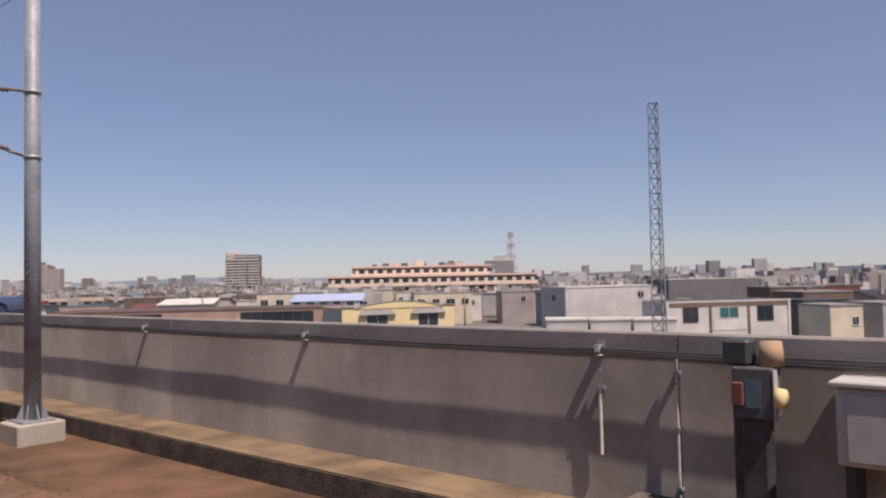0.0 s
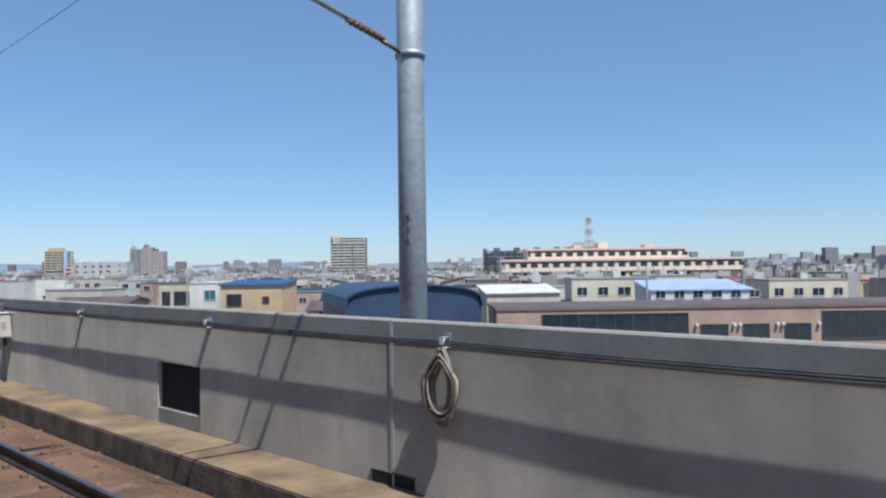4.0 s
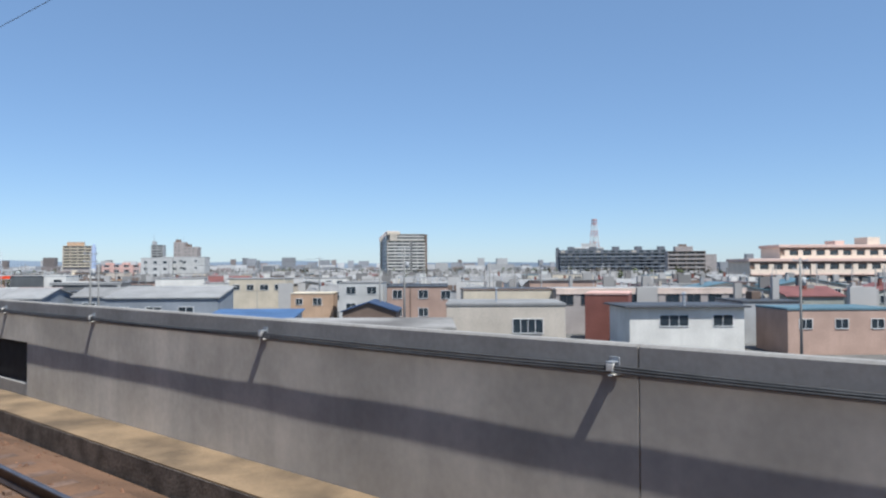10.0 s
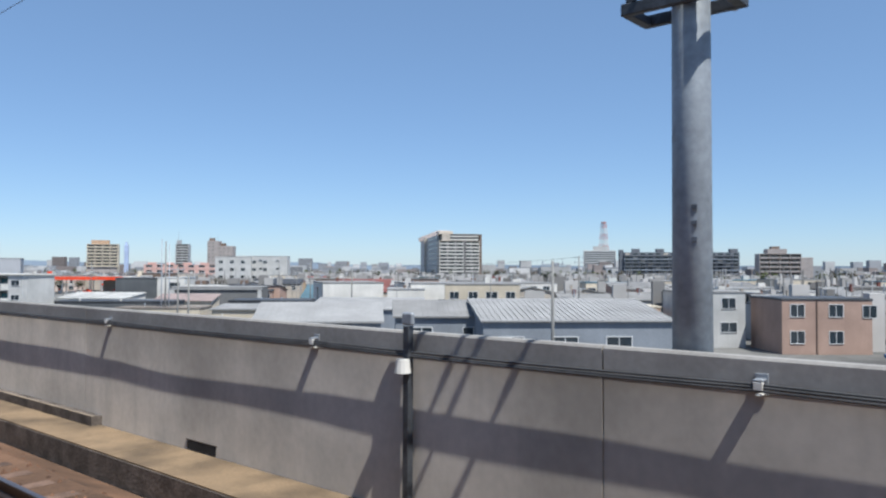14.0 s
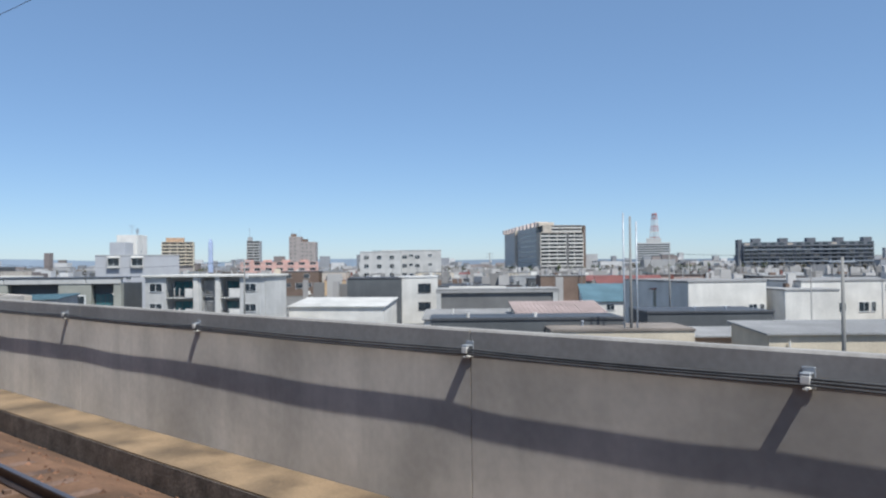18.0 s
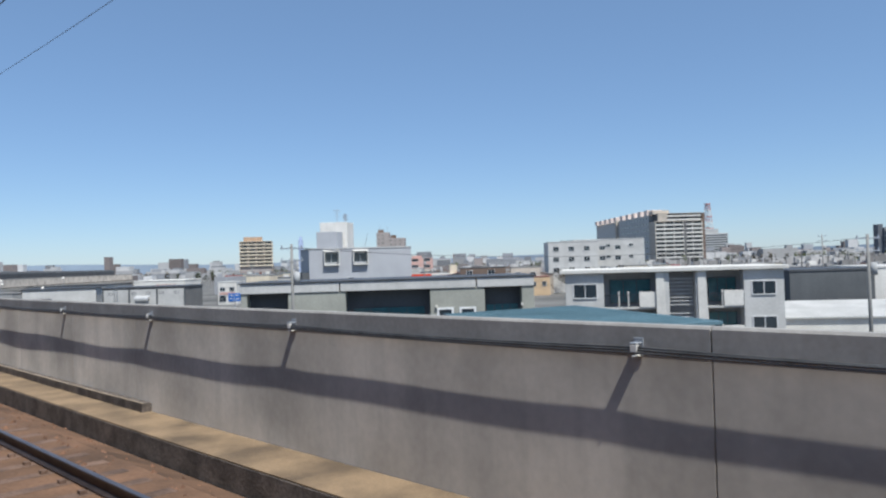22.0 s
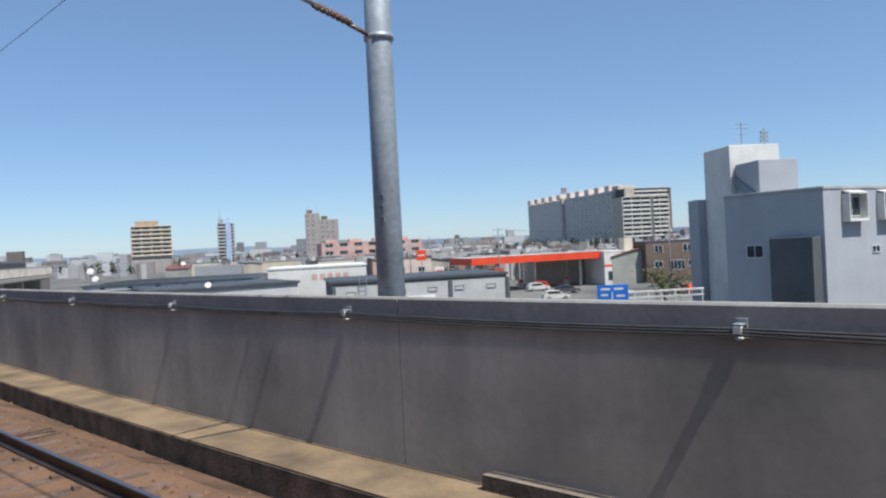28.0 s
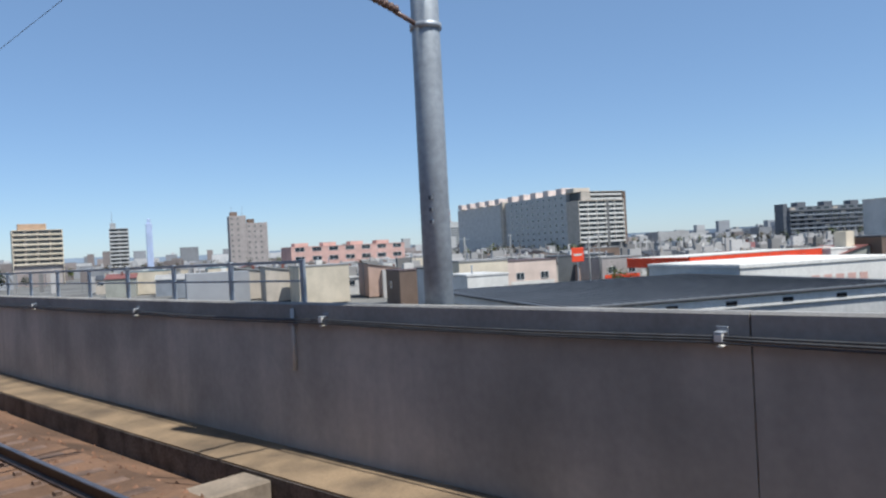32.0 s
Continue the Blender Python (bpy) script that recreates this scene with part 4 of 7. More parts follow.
t = thing("bay_house", site(10.5, 419.5, 40.0), "long grey-green house with dark recessed window bays", "house")
W, H = 23.6, 0.95 - GZ
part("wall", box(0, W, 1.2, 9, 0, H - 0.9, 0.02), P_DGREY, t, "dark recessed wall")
for x0, x1 in ((3.8, 8.4), (15.2, 19.6), (22.6, W)):
    part("wall", box(x0, x1, 0, 1.2, 0, H - 0.9, 0.02), P_OLIVE, t)
part("wall", box(0, 0.5, 0, 1.2, 0, H - 0.9, 0.02), P_OLIVE, t)
for x0, x1 in ((0, 7.9), (8.0, 18.9), (19.0, W)):
    part("fascia", box(x0, x1, -0.1, 0.9, H - 0.9, H - 0.12, 0.03), P_LGREY, t)
part("roof", box(-0.2, W + 0.2, -0.2, 9.2, H - 0.116, H, 0.03), R_DARK, t)
for x0, x1 in ((0.5, 3.8), (8.4, 15.2), (19.6, 22.6)):
    window(t, (x0 + x1) / 2, 5.0, (x1 - x0) * 0.86, 2.2, y=1.2, glass=M_TEAL, frame=M_DFRAME, bars=3)
for xx in (5.4, 7.0, 16.4, 18.2):
    window(t, xx, 5.0, 1.0, 1.7, bars=0, t=0.16)
for xx in (3.7, 15.6, 22.5):
    part("wall_lamp", box(xx, xx + 0.18, -0.2, 0, 6.0, 6.2, 0.02), P_WHITE, t)
house("teal_roof_annex", "low annex with a teal metal roof below the flats", "house", 11.8, 395.7, 116.0, 14.0, -0.75, 8, P_GREY, roof="shed", rmat=R_TEAL, rise=0.12)

# -- houses before the flats --
t = house("white_cube_house", "white cube house with one dark window and a shaded flank", "house", 70.5, 394.4, 42.0, 6.4, 0.34, 9, P_WHITE, rmat=P_LGREY, front=[(4.2, 5.9, 2.0, 1.4), (4.2, 2.9, 1.9, 1.2)], frame=M_DFRAME)
house("dark_house_behind_cube", "dark grey two-storey house with a flat roof", "house", 64.0, 400.0, 42.0, 9.0, 0.2, 10, P_DGREY, rmat=R_DARK)
t = house("long_grey_house", "long dark grey house with a pale double roof edge", "house", 68.9, 383.6, 43.5, 18.9, -1.5, 7, P_SLATE, rmat=R_LGREY, fascia=R_LGREY)
part("roof_edge", box(-0.12, 19.02, -0.3, -0.11, 5.35, 5.74), R_LGREY, t, "pale lower roof edge")
part("end_pilaster", box(18.0, 18.8, -0.28, -0.004, 0, 5.33), P_LGREY, t, "pale end wall")
part("end_pilaster", box(0.0, 0.7, -0.28, -0.004, 0, 5.33), P_LGREY, t, "pale end wall")
part("back_parapet", box(2.0, 11.0, 3.0, 3.4, 6.032, 6.3), P_WHITE, t, "white roof kerb")
flue(t, 5, 4, 6.03, 0.5)
t = house("low_shed_roof_house", "low house with a grey-brown shed roof, blue-grey side and white front", "house", 42.4, 357.1, 45, 10.5, -3.0, 9.2, P_BLUEGREY, roof="shed", rmat=R_GREY, rise=0.5)
part("front_panel", box(0.1, 7.0, -0.04, -0.004, 0.3, 3.75), P_WHITE, t, "white boarded front")
part("vent_cap", rod((3.0, 2.5, 4.2), (3.0, 2.5, 4.9), 0.09, 0.12, 8), P_WHITE, t)
house("red_shed_roof_house", "house with a broad dull red metal roof", "house", 112.0, 383.0, 46, 13, -0.3, 9, P_BEIGE, roof="shed", rmat=R_RED, rise=3.0)
house("white_roof_garage", "low building with a bright white metal roof", "garage", 50.2, 395.9, 52.0, 14.5, -2.84, 9, P_WHITE, roof="shed", rmat=P_LGREY, rise=0.9)
house("teal_blue_roof_house", "house with a dull blue metal roof", "house", 96.4, 375.9, 48, 11, -1.5, 8, P_WHITE, roof="shed", rmat=R_TEAL, rise=2.7, front=row(3, 9, 2.2, 1.3, 1.0))
house("white_terrace", "plain white two-storey terrace block with a grey flank", "house", 81.6, 348.2, 31.0, 11.7, -0.25, 19, P_WHITE, rmat=R_GREY, front=[(0.9, 3.4, 1.2, 0.9), (5.4, 3.4, 1.3, 0.9), (9.6, 3.4, 1.2, 1.2), (11.0, 3.4, 0.6, 1.2)])
house("white_terrace", "white two-storey terrace with a row of upper windows", "house", 96.3, 339.4, 31.0, 31.0, -0.4, 16, P_WHITE, rmat=R_GREY, front=[(1.2, 3.3, 1.2, 1.2), (6.3, 3.3, 1.5, 1.2), (10.0, 3.3, 1.6, 1.3), (11.6, 3.3, 0.7, 1.3)] + row(6, 30, 6.0, 1.5, 0.8, x0=13))
t = house("pink_low_house", "low cream house with a pale pink end and a grey roof", "house", 43.0, 320.7, 44.0, 16.2, -2.6, 7.4, P_CREAM, roof="shed", rmat=R_LGREY, rise=0.35, front=[(12.0, 3.2, 0.9, 1.2), (14.2, 3.2, 1.5, 1.2)])
part("front_panel", box(11.3, 16.19, -0.04, -0.004, 0.3, 4.3), P_PALEPINK, t, "pale pink rendered front")
part("wall_flue", rod((1.4, -0.2, 2.9), (1.4, -0.2, 4.0), 0.08, 0.08, 8), P_WHITE, t)
t = house("dark_roof_house", "low house with a long dark flat roof", "house", 55.8, 338.5, 44.0, 12.6, -2.7, 8, P_DGREY, rmat=R_DARK, fascia=R_DARK)
for xx in (5.0, 8.2):
    flue(t, xx, 1.0, 4.8, 0.3)
t = house("brown_roof_house", "low house under a wide flat grey-brown roof", "house", 36.8, 335.6, 44.0, 11.5, -3.1, 6.0, P_CREAM, rmat=R_BROWNFLAT)
flue(t, 3.0, 3.0, 4.4, 0.35)
t = house("black_edge_house", "long low house with a black roof edge", "house", 32.3, 345.1, 44.0, 16.5, -2.4, 5.5, P_DGREY, rmat=R_DARK, fascia=R_DARK)
for xx in (3.2, 9.0):
    part("roof_vent", rod((xx, 0.6, 5.1), (xx, 0.6, 5.5), 0.16, 0.2, 10), P_WHITE, t)
house("corrugated_shed", "grey corrugated shed with a curved roof", "shed", 46.3, 304.0, 46.0, 13.0, -1.4, 9, P_BLUEGREY, roof="shed", rmat=R_LGREY, rise=1.0)
house("rust_wall_shed", "low shed with a rust-brown wall and a grey roof", "shed", 50.9, 331.0, 46.0, 6.0, -4.0, 6, P_ORANGE, roof="shed", rmat=R_LGREY, rise=0.3)
t = house("pink_roof_house", "low house with a dull pink shed roof", "house", 48.8, 349.6, 41.8, 9.2, -2.0, 6, P_CREAM, roof="shed", rmat=R_PINKISH, rise=0.9)
house("white_three_storey", "white three-storey flats with small windows", "apartment building", 156.9, 505.6, 40.0, 20.6, 7.62, 12, P_LGREY, rmat=P_LGREY, front=row(3, 20, 13.2, 1.3, 0.8) + row(3, 20, 10.0, 1.3, 0.8) + row(3, 20, 6.4, 1.1, 0.8))

# -- grey workshop with its stair tower --
W1, W2 = 3.7, 8.6
t = house("grey_workshop", "tall blue-grey workshop with two white box windows", "workshop", 48.8, 472.6, 22.0, 17.6, 5.15, 9.5, P_GREYB, rmat=P_GREY, front=[(W1, 11.0, 2.2, 1.5), (W2, 11.0, 2.2, 1.5), (W1 + 3.2, 7.4, 1.0, 0.5)], left=[(6.5, 7.6, 1.6, 1.0)], group="")
TURN = (site(48.8, 472.6, 22.0).inverted() @ site(47.9, 471.4, 46.7))
for xx in (W1 - 1.3, W2 - 1.3):
    part("window_box", prism([(xx, -0.7, 12.0), (xx + 2.6, -0.7, 12.0), (xx + 2.6, -0.002, 12.2), (xx, -0.002, 12.2)], (0, 0, 0.12)), P_WHITE, t)
    part("window_box", box(xx, xx + 2.6, -0.7, -0.002, 9.75, 10.0, 0.02), P_WHITE, t)
    for s in (0, 2.48):
        part("window_box", box(xx + s, xx + s + 0.12, -0.68, -0.002, 10.0, 12.0, 0.01), P_WHITE, t)
part("front_annex", box(-1.2, -0.01, 0.3, 4.2, 0, 8.7, 0.02), P_DGREY, t)
FRONT_PARTS = set(t.children)
for x0, x1, y0, y1, z, m in ((-1.1, 2.6, 9.6, 13.9, 15.7, P_GREYB), (-1.6, 3.4, 14.0, 19.5, 17.6, P_WHITE), (-2.4, 3.0, 19.6, 22.0, 12.8, P_GREYB)):
    part("tower", box(x0, x1, y0, y1, 0, z, 0.03), m, t, "plain stair tower")
for k in range(5):
    z = 14.6 - k * 2.9
    part("stair_flight", prism([(-1.32, 13.8, z), (-1.32, 13.8, z - 0.9), (-1.32, 9.7, z - 2.9), (-1.32, 9.7, z - 2.0)], (0.2, 0, 0)), P_BLUEGREY, t, "shaded outside stair flight")
part("ledge", box(-1.75, -1.11, 11, 13.5, 11.6, 11.8, 0.02), P_WHITE, t)
an = rod((1.0, 16.5, 17.6), (1.0, 16.5, 20.1), 0.05, 0.04, 6)
for z in (18.9, 19.5, 19.9):
    tube(an, (0.3, 16.5, z), (1.7, 16.5, z), 0.03, 0.03, 5)
part("antenna", an, M_STEEL, t)
an = rod((2.8, 15.5, 17.6), (2.8, 15.5, 19.3), 0.06, 0.05, 6)
for z in (18.1, 18.5, 18.9):
    bx(an, 2.45, 3.15, 15.35, 15.65, z - 0.12, z + 0.12)
part("mobile_aerial", an, M_STEEL, t)
part("roof_aerial", rod((8.4, 5.0, 12.75), (9.0, 5.0, 15.0), 0.05, 0.03, 6), M_STEEL, t)
for o in set(t.children) - FRONT_PARTS:
    o.matrix_basis = TURN
tp_o = thing("tarpaulin_shed", site(60.0, 461.0, 50.0), "low shed under a crumpled pale tarpaulin", "shed")
part("body", box(0, 9, -6, 0, 0, 5.0, 0.03), P_GREY, tp_o)
cv = bmesh.new()
bmesh.ops.create_grid(cv, x_segments=24, y_segments=14, size=0.5, matrix=Matrix.Translation((4.5, -3, 5.2)) @ Matrix.Diagonal((9.6, 6.6, 1, 1)))
for v in cv.verts:
    v.co.z += 0.45 * noise.noise(v.co * 0.8) + 0.2 * noise.noise(v.co * 2.3)
part("tarpaulin", cv, P_WHITE, tp_o, "crumpled pale tarpaulin")

# -- filling station --
t = thing("filling_station_canopy", site(98.4, 542.2, 34.0), "filling station canopy with a bright red fascia", "canopy")
CH = -0.7 - GZ
part("canopy_deck", box(0, 29, 0, 12, CH - 1.3, CH - 0.1, 0.03), P_WHITE, t)
part("red_fascia", box(-0.08, 29.08, -0.1, -0.003, CH - 1.45, CH - 0.1, 0.02), P_RED, t, "bright red fascia")
part("red_fascia", box(-0.1, -0.003, 0, 12, CH - 1.45, CH - 0.1, 0.02), P_RED, t, "bright red fascia")
part("white_edge", box(-0.12, 29.1, -0.14, -0.003, CH - 0.098, CH + 0.1, 0.02), P_WHITE, t)
for xx in (4, 14, 24):
    for yy in (3, 9):
        part("column", box(xx, xx + 0.4, yy, yy + 0.4, 0, CH - 1.3, 0.02), P_WHITE, t)
for xx in (3.4, 13.4, 23.4):
    pm = thing("fuel_pump", site(97.4 + 0.829 * xx + 0.559 * 6, 543.0 - 0.559 * xx + 0.829 * 6, 34.0), "white and red fuel pump under the canopy", "fuel pump", "fuel pumps")
    part("cabinet", box(0, 1.0, 0, 0.6, 0, 1.9, 0.04), P_WHITE, pm)
    part("red_panel", box(0.05, 0.95, -0.03, -0.002, 1.2, 1.8, 0.02), P_RED, pm)
    part("hose", rod((1.02, 0.3, 1.5), (1.2, 0.3, 0.5), 0.03, 0.03, 6), M_CABLE, pm)
t = house("station_shop", "white filling station shop with a red stripe", "shop", 120.0, 525.9, 34.0, 8.4, -0.88, 8, P_WHITE, rmat=P_WHITE, front=[(2.2, 1.8, 3.0, 1.8)], group="")
part("red_stripe", box(-0.02, 9.5, -0.04, -0.002, 3.6, 4.0), P_RED, t)
part("rooftop_tank", box(5.2, 7.2, 1.0, 3.0, 6.65, 9.0, 0.05), P_CREAM, t)
part("drainpipe", rod((4.2, -0.1, 0.5), (4.2, -0.1, 6.4), 0.09, 0.09, 8), M_DKSTEEL, t)
t = thing("blue_direction_sign", site(42.3, 489.3, 60.0), "blue road direction sign with white lettering bars", "road sign")
part("post", rod((1.3, 0.1, 0), (1.3, 0.1, 5.4), 0.08, 0.08, 8), M_STEEL, t)
part("panel", box(0, 2.6, 0, 0.06, 4.0, 5.4, 0.02), P_BLUE, t)
for k, (a, b, z) in enumerate(((0.3, 1.1, 5.05), (1.4, 2.2, 5.05), (0.3, 0.9, 4.55), (1.6, 2.3, 4.45))):
    part("lettering_bar", box(a, b, -0.012, -0.002, z - 0.1, z + 0.08), P_WHITE, t)
part("white_arrow", box(1.2, 1.3, -0.012, -0.002, 4.15, 4.8), P_WHITE, t)
t = house("brown_house", "brown two-storey house with white window frames", "house", 124.5, 519.2, 44.0, 12.6, 0.6, 9, P_BROWN, rmat=R_DARK, front=[(2.5, 3.6, 1.6, 1.2), (2.6, 6.6, 1.6, 1.3), (6.4, 3.3, 3.0, 1.8, 3), (9.4, 3.6, 1.6, 1.2), (8.6, 6.6, 1.8, 1.4)], frame=M_FRAME)
house("pink_grey_house", "faded pink house behind a row of parked cars", "house", 134.0, 509.0, 44.0, 8.0, 0.4, 8, P_BEIGE, rmat=R_GREY, front=row(2, 8, 5.8, 1.4, 1.2))

# -- shed, shop and dark roofs of the last stretch --
# slate body carries the flank's shade, the pale front sheet the sunlight
t = house("long_grey_shed", "long grey-green shed with small high vents and a dark roof", "shed", 25.7, 504.4, 41.0, 14.6, -0.5, 10, P_SLATE, rmat=R_DARK, fascia=R_DARK, front=[(1.5, 5.9, 0.7, 0.25, 0), (5.6, 5.9, 0.7, 0.25, 0), (8.2, 5.9, 0.7, 0.25, 0), (10.5, 5.9, 0.7, 0.25, 0), (13.2, 5.9, 0.7, 0.25, 0)], over=0.5, frame=M_DFRAME, group="")
part("front_sheet", box(0.01, 14.59, -0.05, -0.003, 0, 6.55), P_LGREY, t, "front sheet with sunlit paleness in its colour")
for xx in (0, 4.7, 9.6, 14.5):
    part("pier", box(xx, xx + 0.3, -0.2, -0.052, 0, 6.6, 0.02), P_DGREY, t)
part("hood", prism([(6.0, -1.0, 5.0), (8.4, -1.0, 5.0), (8.4, -0.01, 5.5), (6.0, -0.01, 5.5)], (0, 0, -0.4)), P_GREY, t)
ld = bmesh.new()
for s in (2.2, 2.8):
    tube(ld, (s, -0.25, 2), (s, -0.25, 7.4), 0.03, 0.03, 6)
for k in range(14):
    tube(ld, (2.2, -0.25, 2.2 + k * 0.36), (2.8, -0.25, 2.2 + k * 0.36), 0.02, 0.02, 5)
part("ladder", ld, M_STEEL, t)
t = house("white_shop", "bright white low shop with faded red lettering bars", "shop", 39.6, 529.1, 44.0, 11.3, 0.30, 9, P_WHITE, rmat=P_WHITE, front=[(2.4, 5.6, 1.2, 1.0)], group="")
for k in range(5):
    part("lettering_bar", box(5.0 + k * 0.9, 5.6 + k * 0.9, -0.02, -0.002, 6.2, 6.9), P_PINK, t)
t = thing("dark_roof_hall", site(20.1, 532.8, 46.0), "long low hall with a dark flat roof and a pale fascia", "hall")
WZ = -0.25 - GZ
part("wall", box(0, 16, 0, 16, 0, WZ - 0.55, 0.02), P_LGREY, t)
part("fascia", box(-0.1, 16.1, -0.1, 16.1, WZ - 0.546, WZ - 0.12, 0.02), P_WHITE, t)
part("roof", box(-0.25, 16.25, -0.25, 16.25, WZ - 0.116, WZ, 0.03), R_DARK, t)
sm = bmesh.new()
for i in range(34):
    bx(sm, 0.1 + i * 0.46, 0.14 + i * 0.46, 0, 16, WZ + 0.002, WZ + 0.03)
part("roof_seam", sm, R_DARK, t)
for k in range(6):
    part("vent", box(1.5 + k * 2.6, 2.0 + k * 2.6, -0.12, -0.103, WZ - 0.42, WZ - 0.25), M_VOID, t)
house("dark_roof_annex", "low pale annex under a dark flat roof", "hall", 15.0, 513.6, 24.0, 12.0, -0.35, 8.2, P_LGREY, rmat=R_DARK, fascia=R_DARK, over=0.6)
t = house("pink_flats", "pink flats with a row of dark windows", "apartment building", 206.3, 695.6, 33.6, 44.0, 5.0, 12, P_PINK, rmat=P_PINK, front=row(7, 44, 11.6, 3.4, 1.5) + row(7, 44, 8.3, 3.4, 1.5))
for k in range(4):
    part("rooftop_box", box(2 + k * 10.5, 7 + k * 10.5, 2, 6, 12.54, 13.8, 0.03), P_PINK, t)
t = house("blue_grey_flats", "four-storey white flats with a blue-grey shaded flank", "apartment building", 150.0, 509.3, 44.0, 14.2, 7.2, 16, P_LGREY, rmat=P_LGREY, front=row(5, 22, 12.6, 1.6, 1.2) + row(5, 22, 9.6, 1.6, 1.2) + row(5, 22, 6.6, 1.6, 1.2))
for k in range(3):
    part("roof_plant", box(4 + k * 6, 8 + k * 6, 3, 7, 14.3, 15.0, 0.05), R_DARK, t)

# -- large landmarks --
def flats(name, label, x, y, a, w, dep, top, floors, wall, bal, bays, rail=None, cat="apartment building", fh=2.9, rec_shade=P_DGREY):
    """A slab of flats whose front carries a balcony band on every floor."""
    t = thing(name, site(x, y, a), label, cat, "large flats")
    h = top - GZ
    # darker recess colour carries the shade behind the balconies
    part("wall", box(0, w, 1.3, dep, 0, h, 0.05), rec_shade, t, "recessed wall with balcony shade in its colour")
    part("end_wall", box(-0.3, -0.004, 0, dep, 0, h + 0.3, 0.03), wall, t)
    part("end_wall", box(w + 0.004, w + 0.3, 0, dep, 0, h + 0.3, 0.03), wall, t)
    part("roof", box(0, w, 0, dep, h + 0.004, h + 0.4, 0.05), wall, t)
    for f in range(floors):
        z = h - fh * (f + 1)
        part("balcony", box(0.004, w - 0.004, 0, 1.25, z, z + 0.18, 0.02), bal, t)
        part("parapet", box(0.004, w - 0.004, 0, 0.12, z + 0.19, z + 1.15, 0.02), bal, t)
        for k in range(bays):
            c = w * (k + 0.5) / bays
            pn = bmesh.new()
            bx(pn, c - w / bays * 0.36, c + w / bays * 0.36, 1.24, 1.297, z + 0.3, z + 2.3)
            part("window", pn, M_GLASS, t)
        for k in range(bays + 1):
            c = min(max(w * k / bays, 0.1), w - 0.1)
            part("fin", box(c - 0.08, c + 0.08, 0.13, 1.29, z + 0.2, z + fh - 0.01), bal, t)
    return t


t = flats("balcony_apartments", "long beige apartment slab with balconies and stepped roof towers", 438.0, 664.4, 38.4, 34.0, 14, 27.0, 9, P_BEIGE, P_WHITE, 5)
t.scale = (0.96, 0.96, 0.965)
part("long_wing", box(-0.4, 16, 14.1, 95, 0, 40.2, 0.1), P_LGREY, t, "blue-grey long flank in shade")
part("long_wing", box(3.0, 19, 99, 185, 0, 40.2, 0.1), P_LGREY, t, "blue-grey long flank in shade")
part("stair_core", box(-2.5, 4, 95.1, 98.9, 0, 41.0, 0.1), P_BEIGE, t, "beige stair core")
for k in range(10):
    yy = 19 + k * 16.4 + (4 if k > 4 else 0)
    part("roof_tower", box(0, 11, yy, yy + 7, 40.25, 44.2, 0.1), P_TOWER, t, "pink-white lift tower")
# dark grey here paints in the shaded gaps of the upper balconies
part("head_block", box(2, 33.5, 1.6, 13, 34.9, 40.2, 0.1), P_DGREY, t)
for z in (34.95, 37.7):
    part("upper_balcony", box(9.0, 33.4, 0.2, 1.59, z + 0.2, z + 1.4, 0.03), P_WHITE, t)
part("head_roof", box(1.9, 33.6, 0.2, 13.1, 40.21, 40.6, 0.05), P_BEIGE, t)
part("head_end", box(2.0, 8.9, 0.3, 1.59, 34.95, 40.2, 0.05), P_BEIGE, t)
part("head_block", box(-0.3, 12, 5, 14, 40.25, 43.0, 0.1), P_BEIGE, t)
part("seam_shaft", box(20.5, 22.5, -0.05, 1.2, 0, 34.4, 0.05), P_SLATE, t, "dark shaft between the balconies")
part("seam_shaft", box(34.31, 36.2, 0.5, 13, 0, 40.3, 0.05), P_BROWN, t, "dark brown end bay")
for k in range(8):
    zz = 37.0 - k * 4.3
    for m in range(10):
        part("window", box(-0.46, -0.402, 18 + m * 7.4, 20 + m * 7.4, zz, zz + 1.6), M_GLASS, t)

t = thing("dark_apartment_row", site(540.0, 556.0, 54.0), "long dark blue-grey apartment row with stair towers on its roof", "apartment building")
H = 17.0 - GZ
part("wall", box(0, 90, 1.2, 12, 0, H, 0.1), P_ROW, t)
for k in range(5):
    part("stair_tower", box(7 + k * 19, 13 + k * 19, 2, 9, H + 0.01, H + 2.9, 0.1), P_ROW, t)
for f in range(7):
    part("balcony", box(0.3, 89.7, 0, 1.19, H - 3.2 - f * 2.9, H - 2.2 - f * 2.9, 0.05), P_BLUEGREY if f % 3 == 1 else P_ROW, t)
    for k in range(15):
        part("window", box(1.5 + k * 6, 5.0 + k * 6, 1.12, 1.19, H - 2.1 - f * 2.9, H - 0.6 - f * 2.9), M_GLASS if (k * 7 + f * 3) % 5 else P_BEIGE, t)
part("end_tower", box(-3.2, -0.05, 2, 12, 0, H + 2.2, 0.1), P_ROW, t)

